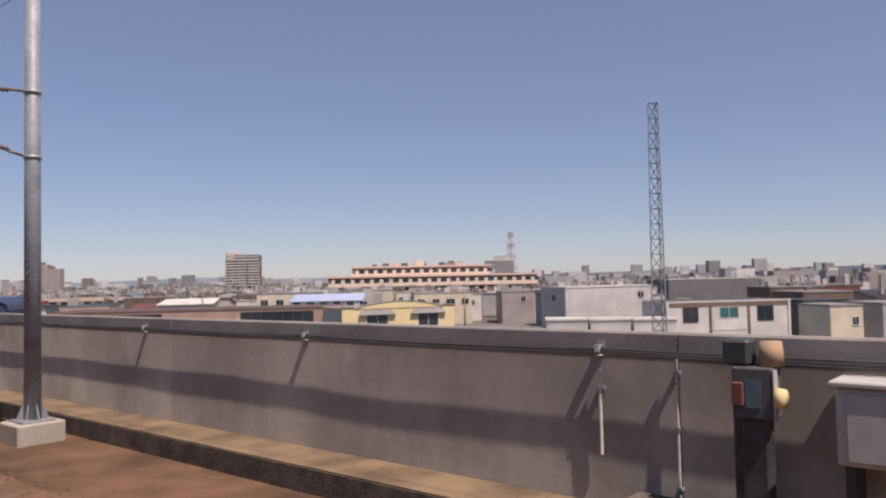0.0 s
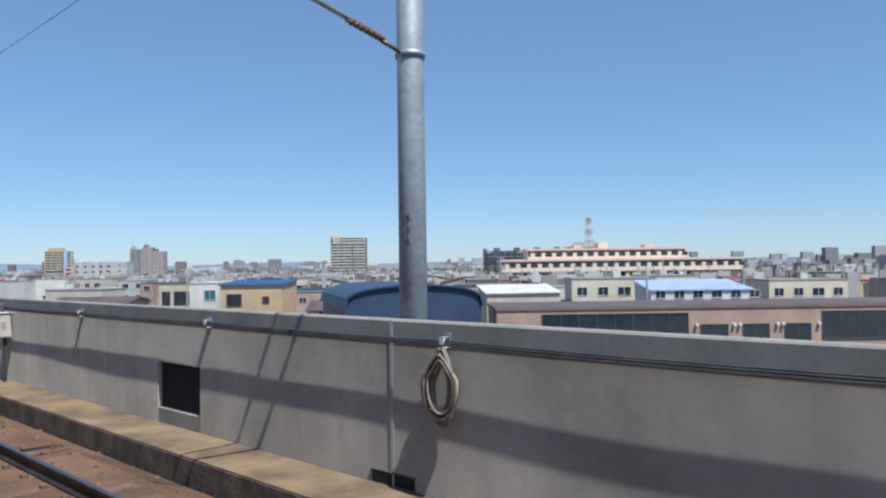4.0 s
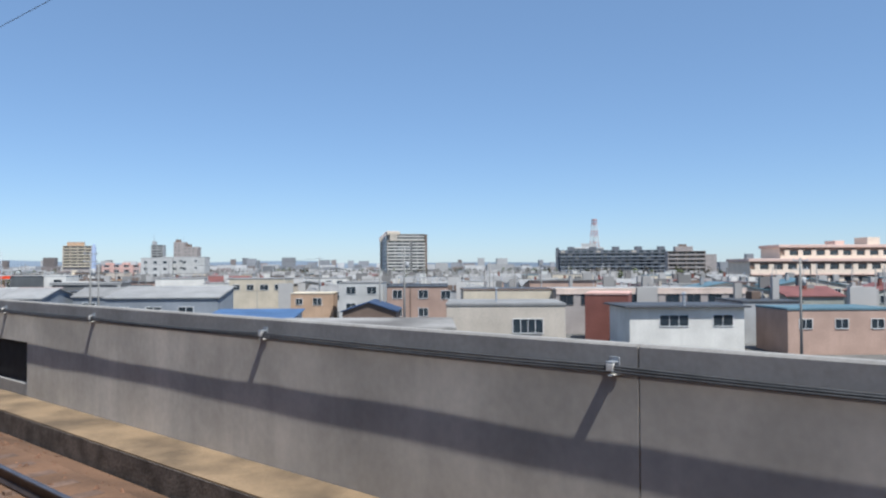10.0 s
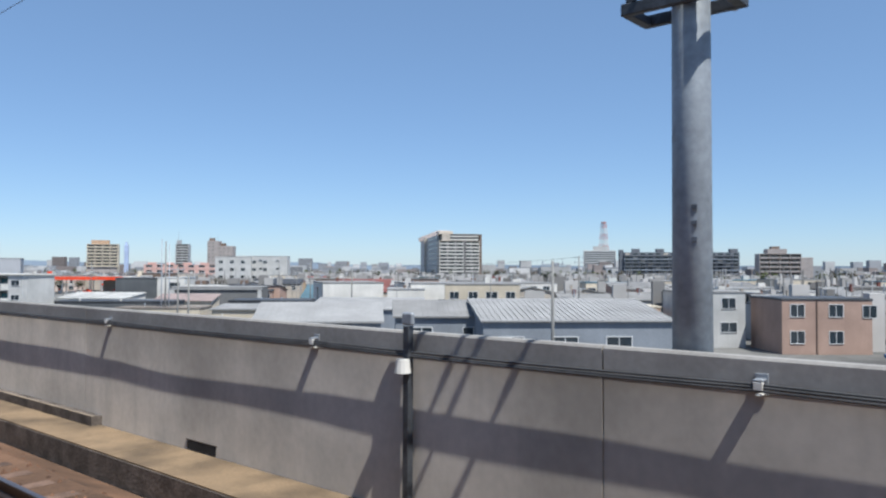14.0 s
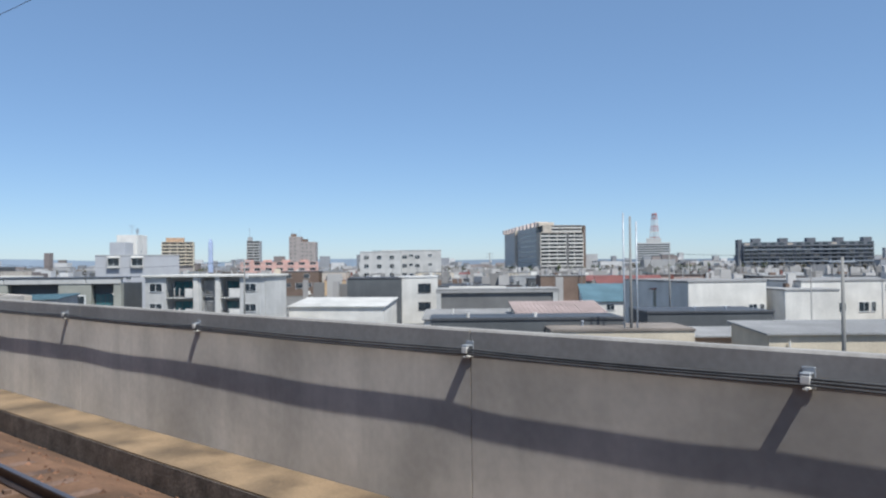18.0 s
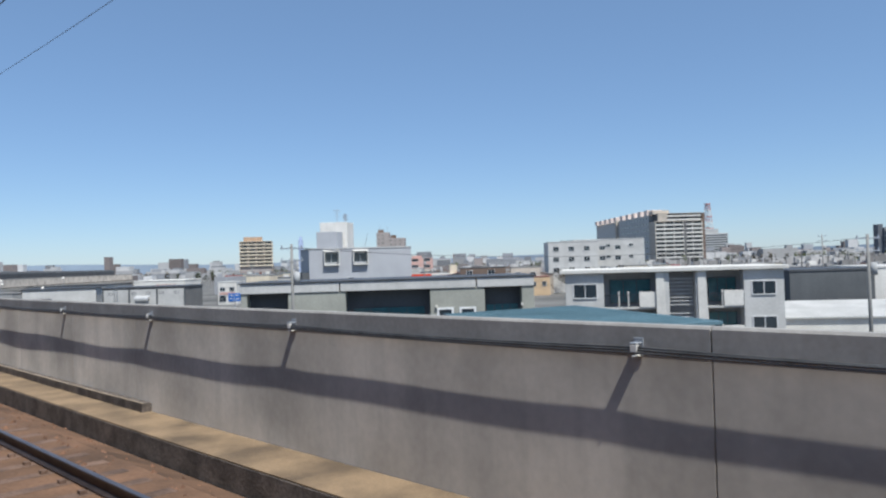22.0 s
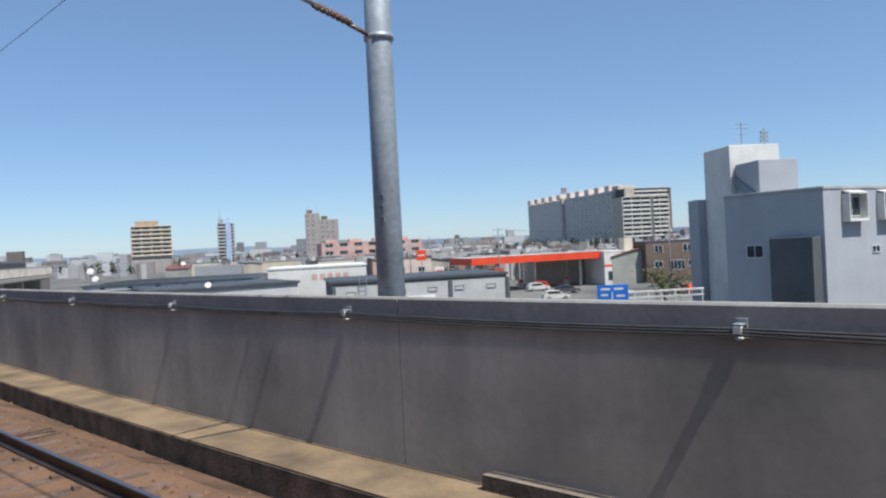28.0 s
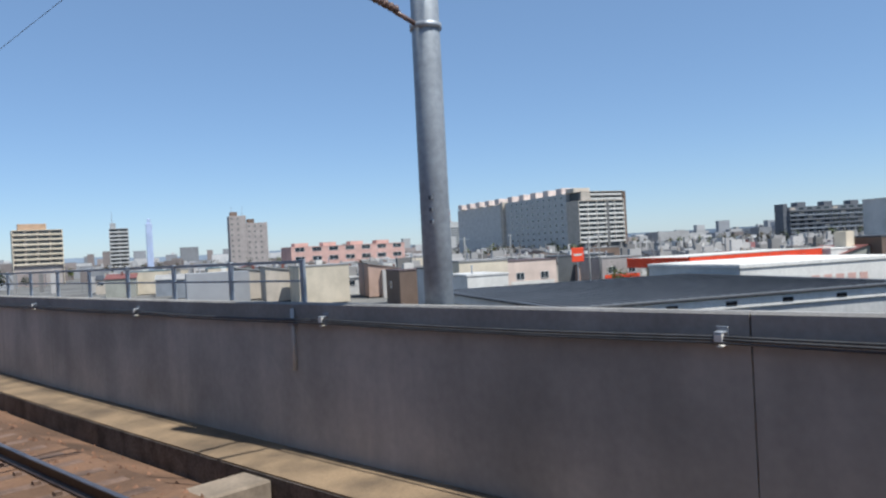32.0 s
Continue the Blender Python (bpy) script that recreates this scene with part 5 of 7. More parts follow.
t = thing("hospital_wing", site(222.0, 258.0, 44.0), "long pink-cream three-tier hospital with brown window bands", "hospital")
P_HOSP = paint("hospital_cream", (0.70, 0.59, 0.48), var=0.05)
P_HPINK = paint("hospital_pink_band", (0.64, 0.47, 0.40), var=0.05)
for x0, x1, y0, y1, z0, z1 in ((0, 93, 0, 16, 0, 11.2), (10.5, 72, 3, 16, 11.21, 15.4)):
    part("wall", box(x0, x1, y0, y1, z0, z1, 0.05), P_BROWN, t, "brown band behind the windows")
    for e0, e1 in ((x0 - 0.06, x0 - 0.004), (x1 + 0.004, x1 + 0.06)):
        part("end_wall", box(e0, e1, y0, y1, z0, z1 - 0.02), P_HOSP, t, "cream end wall")
    part("parapet", box(x0 - 0.6, x1 + 0.6, y0 - 0.6, y1 + 0.3, z1 + 0.01, z1 + 0.9, 0.05), P_HPINK, t, "pink parapet")
    n = int((x1 - x0) / 4.1)
    for f in range(3 if z0 == 0 else 1):
        zb = z1 - 3.7 - f * 3.7
        part("spandrel", box(x0, x1, y0 - 0.5, y0 - 0.01, zb, zb + 1.35, 0.03), P_HOSP, t, "cream spandrel band")
        part("eave", box(x0, x1, y0 - 0.9, y0 - 0.51, zb - 0.35, zb - 0.02, 0.03), P_HPINK, t)
        for k in range(n):
            xx = x0 + (x1 - x0) * (k + 0.5) / n
            part("pier", box(xx - 0.75, xx + 0.75, y0 - 0.4, y0 - 0.012, zb + 1.36, zb + 2.9, 0.02), P_HOSP, t)
            part("window", box(xx + 0.8, xx + 3.2, y0 - 0.1, y0 - 0.02, zb + 1.4, zb + 2.7), M_GLASS, t)
part("penthouse", box(38.5, 42.5, 5, 12, 16.31, 18.6, 0.05), P_HOSP, t)
part("penthouse", box(29, 32, 6, 12, 16.31, 17.6, 0.05), P_HPINK, t)
part("penthouse", box(57, 61, 6, 12, 16.31, 17.4, 0.05), P_HPINK, t)

t = thing("tall_brown_flats", site(328.0, 838.0, 42.0), "brown flats of two heights with roof aerials", "apartment building", "large flats")
for x0, x1, z in ((0, 9.5, 26.8), (9.52, 21.5, 22.4)):
    part("wall", box(x0, x1, 0, 14, 0, z - GZ, 0.1), P_TAUPE, t)
    part("roof_house", box(x0 + 1, x0 + 5, 3, 8, z - GZ + 0.01, z - GZ + 2.4, 0.05), P_BROWN, t)
    for f in range(8):
        for k in range(int((x1 - x0) / 3.4)):
            part("window", box(x0 + 1.0 + k * 3.4, x0 + 2.0 + k * 3.4, -0.08, -0.004, z - GZ - 2.4 - f * 3.1, z - GZ - 1.4 - f * 3.1), P_SLATE, t)
for xx in (2, 8):
    part("aerial", rod((xx, 5, 34), (xx, 5, 40), 0.12, 0.08, 6), M_STEEL, t)
t = flats("cream_flats", "six-storey cream flats with balconies", 269.4, 948.5, 30.0, 26.0, 12, 24.5, 7, P_CREAM, P_CREAM, 4, rec_shade=P_TAUPE)
part("roof_house", box(3, 18, 3, 10, 32.45, 36.0, 0.1), P_ORANGE, t, "orange-cream roof house")
t = flats("slender_flats", "slender grey tower flats", 388.0, 1014.0, 40.0, 13.0, 12, 29.0, 10, P_GREY, P_LGREY, 2, rec_shade=P_SLATE)
part("stair_tower", box(0.5, 4.5, 2, 8, 36.95, 41.0, 0.1), P_GREY, t)
part("aerial", rod((2, 4, 41), (2, 4, 50), 0.25, 0.12, 6), M_STEEL, t)
t = thing("glass_tower", site(243.0, 809.0, 40.0), "slender far tower with pale blue glass", "tower")
part("shaft", box(0, 2.8, 0, 2.8, 0, 28.0, 0.2), R_LBLUE, t)
part("head", box(0.6, 2.2, 0.6, 2.2, 28.01, 30.0, 0.1), R_LBLUE, t)
t = flats("brown_side_flats", "far brown flats with stepped roof", 488.0, 426.0, 54.0, 25.0, 12, 13.0, 6, P_TAUPE, P_TAUPE, 4, rec_shade=P_BROWN)
part("stepped_top", box(5, 17, 1.5, 11, 20.95, 24.0, 0.1), P_TAUPE, t)
part("stepped_top", box(8, 13, 3, 9, 24.01, 25.6, 0.1), P_BROWN, t)
part("lower_wing", box(25.4, 33, 2, 12, 0, 18.5, 0.1), P_TAUPE, t)

t = thing("far_office_block", pose(2224, 1650, GZ, 0, 0, -58), "pale hazy office block far on the skyline", "office building")
part("wall", box(-54, 54, 0, 40, 0, 78, 0.5), P_LGREY, t)
part("roof_house", box(-22, 26, 6, 30, 78.1, 92, 0.5), P_LGREY, t)
for f in range(9):
    part("window_band", box(-52, 52, -0.4, -0.02, 10 + f * 7.5, 13 + f * 7.5), M_GLASS, t)

# red and white lattice mast on the skyline, haze paled into its red
P_MAST = (paint("mast_haze_red", (0.52, 0.22, 0.19), 0.6), P_WHITE)
t = thing("radio_mast", pose(2633, 1891, GZ), "red and white lattice radio mast on the skyline", "radio mast")
for k in range(9):
    z0, z1 = k * 22.2, (k + 1) * 22.2
    w0, w1 = 20 - k * 1.5, 20 - (k + 1) * 1.5
    lb = bmesh.new()
    for i in range(4):
        q = [(-1, -1), (1, -1), (1, 1), (-1, 1)]
        a, b = q[i], q[(i + 1) % 4]
        tube(lb, (a[0] * w0, a[1] * w0, z0), (a[0] * w1, a[1] * w1, z1), 1.1, 1.0, 6)
        tube(lb, (a[0] * w0, a[1] * w0, z0), (b[0] * w1, b[1] * w1, z1), 0.5, 0.5, 5)
        tube(lb, (b[0] * w0, b[1] * w0, z0), (a[0] * w1, a[1] * w1, z1), 0.5, 0.5, 5)
        tube(lb, (a[0] * w1, a[1] * w1, z1), (b[0] * w1, b[1] * w1, z1), 0.8, 0.8, 5)
    tagged(part("mast_section", lb, P_MAST[k % 2], t), kind="stuff")
part("platform", rod((0, 0, 200), (0, 0, 203), 11, 11, 10), P_MAST[0], t)

# ---- things along the parapet ----
def marker(u, lat, z0, z1, label, col):
    t = thing("marker_post", on_line(u, lat, 0), label, "marker post", "marker posts")
    part("post", box(-0.04, 0.04, -0.035, 0.035, z0, z1, 0.004), M_DKSTEEL, t)
    part("case", box(-0.17, 0.12, -0.16, 0.18, z1 - 0.62, z1, 0.02), P_LGREY, t, "pale weathered case")
    part("band", box(-0.13, -0.02, -0.167, -0.161, z1 - 0.42, z1 - 0.22), col, t, "coloured band")
    part("door", box(-0.177, -0.171, -0.12, 0.14, z1 - 0.56, z1 - 0.06), P_WHITE, t)
    part("hood", box(-0.2, 0.14, -0.19, 0.21, z1 + 0.002, z1 + 0.03, 0.005), P_WHITE, t)
    for k in range(3):
        smoothed(part("loose_cable", tube(rod((-0.05, 0.05 * k, z1 + 0.03), (-0.02, 0.08 + 0.07 * k, z1 + 0.2), 0.014), (-0.02, 0.08 + 0.07 * k, z1 + 0.2), (0.14, 0.2 + 0.05 * k, z1 + 0.12), 0.013), M_CABLE, t))
    return t


marker(84.4, 6.5, ZB, 1.05, "marker post with an orange and white plate", P_ORANGE)
marker(221.8, 6.42, ZB, 1.05, "marker post with a faded orange plate", P_ORANGE)
t = thing("junction_box", on_line(37.2, D0 - 0.16, 0), "white junction box on a dark post", "junction box")
part("post", box(-0.05, 0.05, -0.05, 0.05, ZB, 1.6, 0.006), M_DKSTEEL, t)
part("box", box(-0.24, -0.052, -0.42, 0.36, 0.86, 1.12, 0.015), P_WHITE, t)
part("lid", box(-0.245, -0.2405, -0.12, 0.1, 0.9, 1.08, 0.002), M_STEEL, t)
part("lamp", rod((-0.05, -0.15, 1.3), (-0.12, -0.35, 1.34), 0.07, 0.09, 10), M_STEEL, t)
t = thing("equipment_post", on_line(2.75, D0 - 0.35, 0), "dark equipment post with yellow and red boxes", "signal equipment")
part("post", box(-0.05, 0.05, 0.14, 0.24, -0.9, 1.3, 0.01), M_DKSTEEL, t)
part("case", box(-0.18, 0.12, -0.22, 0.2, 0.6, 1.14, 0.02), P_DGREY, t)
part("pale_edge", box(-0.185, -0.05, -0.232, -0.221, 0.6, 1.12), P_LGREY, t, "pale edge strip")
part("lower_casing", box(-0.12, 0.12, -0.13, 0.13, -1.1, 0.596, 0.015), M_DKSTEEL, t)
part("teal_panel", box(-0.19, -0.182, -0.1, 0.06, 0.72, 1.02), R_TEAL, t)
part("hood", box(-0.16, 0.12, 0.02, 0.3, 1.144, 1.42, 0.03), M_DKSTEEL, t)
smoothed(part("yellow_box", rod((-0.13, -0.235, 0.83), (-0.13, -0.33, 0.83), 0.11, 0.1, 14), P_YELLOW, t))
part("red_box", box(-0.23, -0.182, 0.07, 0.19, 0.74, 0.98, 0.01), P_BRICK, t)
smoothed(part("cap_lamp", rod((0, -0.16, 1.146), (0, -0.16, 1.4), 0.13, 0.11, 14), P_ORANGE, t))
part("foot_cover", box(-0.35, 0.2, 0.5, 1.5, -0.78, -0.44, 0.05), M_LIDSIDE, t, "dark cover at the foot of the wall")
t = thing("relay_cabinet", on_line(1.35, D0 - 0.32, 0), "pale grey relay cabinet on legs", "cabinet")
part("body", box(-0.25, 0.25, -0.75, 0.6, 0.25, 1.0, 0.02), P_LGREY, t)
part("roof", box(-0.3, 0.3, -0.8, 0.65, 1.002, 1.06, 0.015), P_LGREY, t)
part("door", box(-0.275, -0.253, -0.65, 0.5, 0.3, 0.94, 0.006), P_LGREY, t)
part("plaque", box(-0.285, -0.277, -0.02, 0.1, 0.68, 0.76, 0.002), M_DKSTEEL, t)
for yy in (-0.65, 0.5):
    for xx in (-0.18, 0.18):
        part("leg", box(xx - 0.04, xx + 0.04, yy - 0.04, yy + 0.04, -1.1, 0.246), M_DKSTEEL, t)
t = thing("conduit_pipe", on_line(4.75, D0 - 0.06, 0), "thin pale conduit pipe clipped to the wall", "pipe")
part("pipe", rod((0, 0, -0.1), (0, 0, 0.95), 0.022, 0.022, 8), P_WHITE, t)
part("clip", box(-0.03, 0.06, -0.04, 0.04, 0.7, 0.74), M_STEEL, t)
t = thing("conduit_pipe", on_line(3.75, D0 - 0.06, 0), "thin pale conduit pipe beside the wall joint", "pipe")
part("pipe", rod((0, 0, -0.75), (0, 0, 1.15), 0.016, 0.016, 8), P_LGREY, t)
for zz in (-0.4, 0.3, 0.95):
    part("clip", box(-0.025, 0.06, -0.03, 0.03, zz, zz + 0.04), M_STEEL, t)

M_COIL = mat("grey_rope", (0.26, 0.22, 0.18), 0.9, var=0.25, scale=6, fine=40)
# coil of cable hanging from the wall
t = thing("cable_coil", on_line(68.75, D - 0.1, 0), "coil of tan cable hung on the parapet", "cable coil")
rr = random.Random(8)
for k in range(16):
    cu = bpy.data.curves.new("loop", "CURVE")
    cu.dimensions, cu.bevel_depth, cu.bevel_resolution = "3D", 0.016, 2
    sp = cu.splines.new("POLY")
    sp.points.add(25)
    rw, rh, o = 0.22 + rr.uniform(-0.09, 0.05), 0.35 + rr.uniform(-0.1, 0.06), rr.uniform(-0.06, 0.06)
    for i in range(26):
        a = math.pi * 2 * i / 25
        sq = 1 if math.cos(a) < 0.3 else 1 - 0.75 * (math.cos(a) - 0.3)
        sp.points[i].co = (o * 0.7 - 0.006 * k, rw * math.sin(a) * sq + o, 0.68 + rh * math.cos(a) * 1.15, 1)
    cu.materials.append(P_TAN if k % 4 == 1 else M_CABLE if k % 4 == 2 else M_COIL)
    ob = new("loop", cu)
    ob.parent = t
part("hook", rod((0.06, 0, 1.12), (-0.08, 0, 1.12), 0.02, 0.02, 8), M_STEEL, t)
t = thing("splice_post", on_line(129.4, D - 0.09, 0), "dark upright cable duct on the parapet", "cable duct")
part("duct", box(-0.06, 0.05, -0.07, 0.07, ZB, 1.42, 0.008), M_DKSTEEL, t)
for k in range(6):
    a = k * 1.05
    p0 = (-0.03, -0.9 + k * 0.33, 1.16)
    p1 = (-0.11 - 0.02 * (k % 2), -0.9 + k * 0.33 + 0.2 * math.sin(a), 1.0 - 0.07 * (k % 3))
    smoothed(part("loose_cable", tube(rod(p0, p1, 0.02), p1, (-0.06, -0.6 + k * 0.3, 1.08), 0.018), M_CABLE, t))
t = thing("signal_lamp_post", on_line(236.5, D - 0.1, 0), "dark post with a small white lamp head", "lamp post")
part("post", box(-0.045, 0.045, -0.045, 0.045, ZB, 1.5, 0.006), M_DKSTEEL, t)
part("lamp_head", rod((-0.09, 0, 0.96), (-0.09, 0, 1.12), 0.1, 0.08, 12), P_WHITE, t)
part("top_fork", box(-0.03, 0.03, -0.09, 0.09, 1.51, 1.66, 0.02), M_STEEL, t)
t = thing("vent_pipe", on_line(348.5, D - 0.12, 0), "pale grey vent pipe with a wide cap", "pipe")
smoothed(part("pipe", rod((0, 0, 0.68), (0, 0, 1.6), 0.062, 0.062, 14), P_GREY, t))
smoothed(part("cap", rod((0, 0, 1.52), (0, 0, 1.66), 0.08, 0.075, 14), P_GREY, t))
part("elbow", box(-0.07, 0.11, -0.08, 0.08, 0.6, 0.7, 0.02), P_GREY, t)
t = thing("clip_board_plate", on_line(403.0, D - 0.03, 0), "dark forked cable clamp on the parapet", "cable clamp")
part("plate", box(-0.1, 0.01, -0.1, 0.1, 0.75, 1.35, 0.01), M_DKSTEEL, t)
for s in (-0.16, 0.12):
    part("leg", box(-0.1, -0.03, s, s + 0.05, 0.35, 0.8, 0.006), M_DKSTEEL, t)
t = thing("telephone_pipe", on_line(534.75, D - 0.05, 0), "thin pale pipe clipped to the shaded wall", "pipe")
smoothed(part("pipe", rod((0, 0, 0.45), (0, 0, 1.35), 0.03, 0.03, 8), P_LGREY, t))
part("clip", box(-0.04, 0.05, -0.06, 0.06, 1.1, 1.14), M_STEEL, t)

# sign on a thin post, and its back
t = thing("track_sign", on_line(520.2, 6.45, 0), "small grey sign plate on a thin post", "sign")
smoothed(part("post", rod((0, 0, ZB), (0, 0, 2.8), 0.035, 0.035, 10), M_STEEL, t))
part("plate", box(-0.24, 0.24, -0.055, -0.038, 2.3, 2.8, 0.006), P_OLIVE, t, "weathered grey-green sign plate")
part("lower_plate", box(-0.24, 0.24, -0.055, -0.038, 1.8, 2.26, 0.006), P_OLIVE, t, "weathered grey-green sign plate")
for zz in (1.9, 2.16, 2.4, 2.7):
    part("clamp", box(-0.06, 0.06, -0.036, 0.04, zz - 0.015, zz + 0.015), M_STEEL, t)
part("sleeve", box(-0.06, 0.06, -0.06, 0.06, ZB, ZB + 0.25, 0.01), M_DKSTEEL, t)

# ---- hut and signal mast where the parapet is broken ----
t = thing("relay_hut", on_line(215.75, 6.76, 0), "steel relay hut, shade blue-grey with a sunlit white end and rusty flat roof", "hut")
# body colour holds the shaded blue-grey, the white end panel the sunlight
part("body", box(0, 2.2, 0, 2.65, -1.2, 1.5, 0.02), P_GREYB, t)
part("roof", box(-0.1, 2.3, -0.1, 2.75, 1.502, 1.58, 0.02), R_RUST, t, "rust-streaked white roof")
part("white_end", box(0.04, 2.15, -0.03, -0.002, -1.1, 1.42, 0.01), P_WHITE, t)
for yy in (0.85, 1.75):
    part("seam", box(-0.03, -0.002, yy, yy + 0.06, -1.1, 1.42, 0.004), P_LGREY, t)
for xx in (0.35, 1.05, 1.75):
    part("rib", box(xx, xx + 0.05, -0.055, -0.032, -1.1, 1.42), P_LGREY, t)
for z in (-0.3, 0.35):
    part("bar", box(0.04, 2.15, -0.055, -0.032, z, z + 0.05), P_LGREY, t)
part("handle", box(0.7, 0.75, -0.11, -0.056, 0.1, 0.32, 0.01), M_DKSTEEL, t)
part("step", box(0.0, 1.5, -0.9, -0.1, -0.72, -0.64, 0.01), M_STEEL, t)
slab = part("hut_base", sweep([(6.66, -1.25), (6.66, ZB - 0.06), (9.0, ZB - 0.06), (9.0, -1.25)], 213.8, 219.3, 2.0), M_FOOT)
tagged(slab, "concrete base slab under the relay hut", "base slab", kind="structure")
blk = part("kerb_block", box(-0.35, 0.35, -0.9, 0.9, 0, 0.14, 0.02), M_DUSTY)
blk.matrix_world = on_line(217.6, 6.15, ZB + 0.01)
tagged(blk, "low dusty concrete kerb block on the trough", "kerb block")


def signal_mast(u, lat, label, plat_z, head):
    t = thing("signal_mast", on_line(u, lat, 0), label, "signal mast", "signal masts")
    smoothed(part("pole", rod((0, 0, -2.0), (0, 0, 7.05 if head else 7.6), 0.11, 0.10, 16), M_POLE, t))
    z = plat_z
    gr = box(-0.98, 0.75, -0.75, 0.85, z, z + 0.05, 0.005)
    part("platform", gr, M_STEEL, t, "steel grating platform")
    cs = [(-0.98, -0.75), (0.75, -0.75), (0.75, 0.85), (-0.98, 0.85)]
    for i in range(4):
        a, b = cs[i], cs[(i + 1) % 4]
        for f in (0, 0.5):
            p = (a[0] + (b[0] - a[0]) * f, a[1] + (b[1] - a[1]) * f)
            part("rail_post", rod((*p, z + 0.05), (*p, z + 1.05), 0.02, 0.02, 6), M_STEEL, t)
        for h in (0.55, 1.05):
            if h > 1 or i != 3:
                part("handrail", rod((*a, z + h), (*b, z + h), 0.02, 0.02, 6), M_STEEL, t)
    for c in cs:
        part("brace", rod((0.05 * (1 if c[0] > 0 else -1), 0, z - 1.05), (c[0] * 0.92, c[1] * 0.92, z), 0.03, 0.03, 6), M_STEEL, t)
    part("collar", rod((0, 0, z - 1.15), (0, 0, z - 0.95), 0.15, 0.15, 14), M_DKSTEEL, t)
    la = bmesh.new()
    for s in (0.3, 0.62):
        tube(la, (0.85, -s, -1.0), (0.85, -s, z + 0.95), 0.022, 0.022, 6)
    for k in range(int((z + 1.8) / 0.3)):
        tube(la, (0.85, -0.3, -0.9 + 0.3 * k), (0.85, -0.62, -0.9 + 0.3 * k), 0.014, 0.014, 5)
    for k in range(4):
        zz = z - 1.0 + k * 0.65
        tube(la, (0.85, -0.3, zz), (1.4, -0.2, zz), 0.016, 0.016, 5)
        tube(la, (0.85, -0.62, zz), (1.4, -0.7, zz), 0.016, 0.016, 5)
    for s in (0.2, 0.45, 0.7):
        tube(la, (1.4, -s, z - 1.0), (1.4, -s, z + 0.95), 0.014, 0.014, 5)
    part("caged_ladder", la, M_STEEL, t)
    if head:
        part("head_arm", rod((0, 0, z + 1.9), (-1.2, 0.1, z + 2.0), 0.035, 0.035, 8), M_STEEL, t)
        part("head_arm", rod((0, 0, z + 0.85), (-1.2, 0.1, z + 0.85), 0.03, 0.03, 8), M_STEEL, t)
        ov = [(-1.2 + 0.33 * math.cos(a) * (1 if abs(math.sin(a)) < 0.8 else 0.9), 0.16, z + 1.42 + 0.6 * math.copysign(abs(math.sin(a)) ** 0.6, math.sin(a))) for a in [i * math.pi / 14 for i in range(28)]]
        hd = part("backboard", prism(ov, (0, 0.03, 0)), P_WHITE, t, "white oval back of a signal board")
        part("lamp_case", box(-1.28, -1.1, -0.05, 0.155, z + 1.0, z + 1.8, 0.03), P_LGREY, t)
        part("board_rim", prism([(p[0] * 1.0 - (p[0] + 1.2) * -0.05, 0.195, p[2]) for p in ov], (0, 0.012, 0)), M_DKSTEEL, t)
    return t


signal_mast(214.4, 7.35, "steel signal mast with a railed platform and a white board", 3.3, True)
signal_mast(454.5, 7.35, "steel signal mast with a railed platform and ladder", 4.2, False)
t = thing("signal_box_cabinet", on_line(454.0, 6.3, 0), "grey steel signal cabinet on a leg", "cabinet")
part("body", box(-0.2, 0.2, -0.32, 0.28, -0.1, 1.1, 0.02), P_GREY, t)
part("side_panel", box(-0.205, 0.2, -0.36, -0.322, -0.1, 1.1, 0.01), P_LGREY, t)
part("label_plate", box(-0.21, -0.203, -0.1, 0.08, 0.85, 0.98), P_WHITE, t)
part("leg", box(-0.07, 0.07, -0.07, 0.07, ZB, -0.102), M_DKSTEEL, t)
for uu in (454.75, 455.1):
    t = thing("cable_duct_post", on_line(uu, 6.42, 0), "pale weathered wooden cable duct against the wall", "cable duct", "duct posts")
    part("board", box(-0.06, 0.06, -0.11, 0.11, ZB, 1.34, 0.01), P_CREAM, t)
    part("strap", box(-0.068, -0.062, -0.12, 0.12, 0.6, 0.66), M_DKSTEEL, t)

# ---- roof aerials, dishes and utility poles ----
def dish(x, y, z, d, label, foot):
    t = thing("satellite_dish", pose(x, y, 0, 0, 0, -40), label, "satellite dish", "satellite dishes")
    part("mount", rod((0, 0, foot), (0, 0, z), 0.03, 0.03, 6), M_STEEL, t)
    bm = bmesh.new()
    bmesh.ops.create_uvsphere(bm, u_segments=18, v_segments=12, radius=d)
    bmesh.ops.delete(bm, geom=[v for v in bm.verts if v.co.z > -d * 0.86], context="VERTS")
    bmesh.ops.translate(bm, verts=bm.verts, vec=(0, 0, d * 0.9))
    bmesh.ops.rotate(bm, verts=bm.verts, cent=(0, 0, 0), matrix=Matrix.Rotation(radians(60), 3, "X"))
    bmesh.ops.solidify(bm, geom=bm.faces[:], thickness=0.02)
    bmesh.ops.translate(bm, verts=bm.verts, vec=(0, -0.05, z))
    smoothed(part("dish", bm, P_WHITE, t))
    part("feed_arm", rod((0, -0.1, z - d * 0.4), (0, -d * 0.7, z), 0.015, 0.015, 5), M_STEEL, t)
    return t


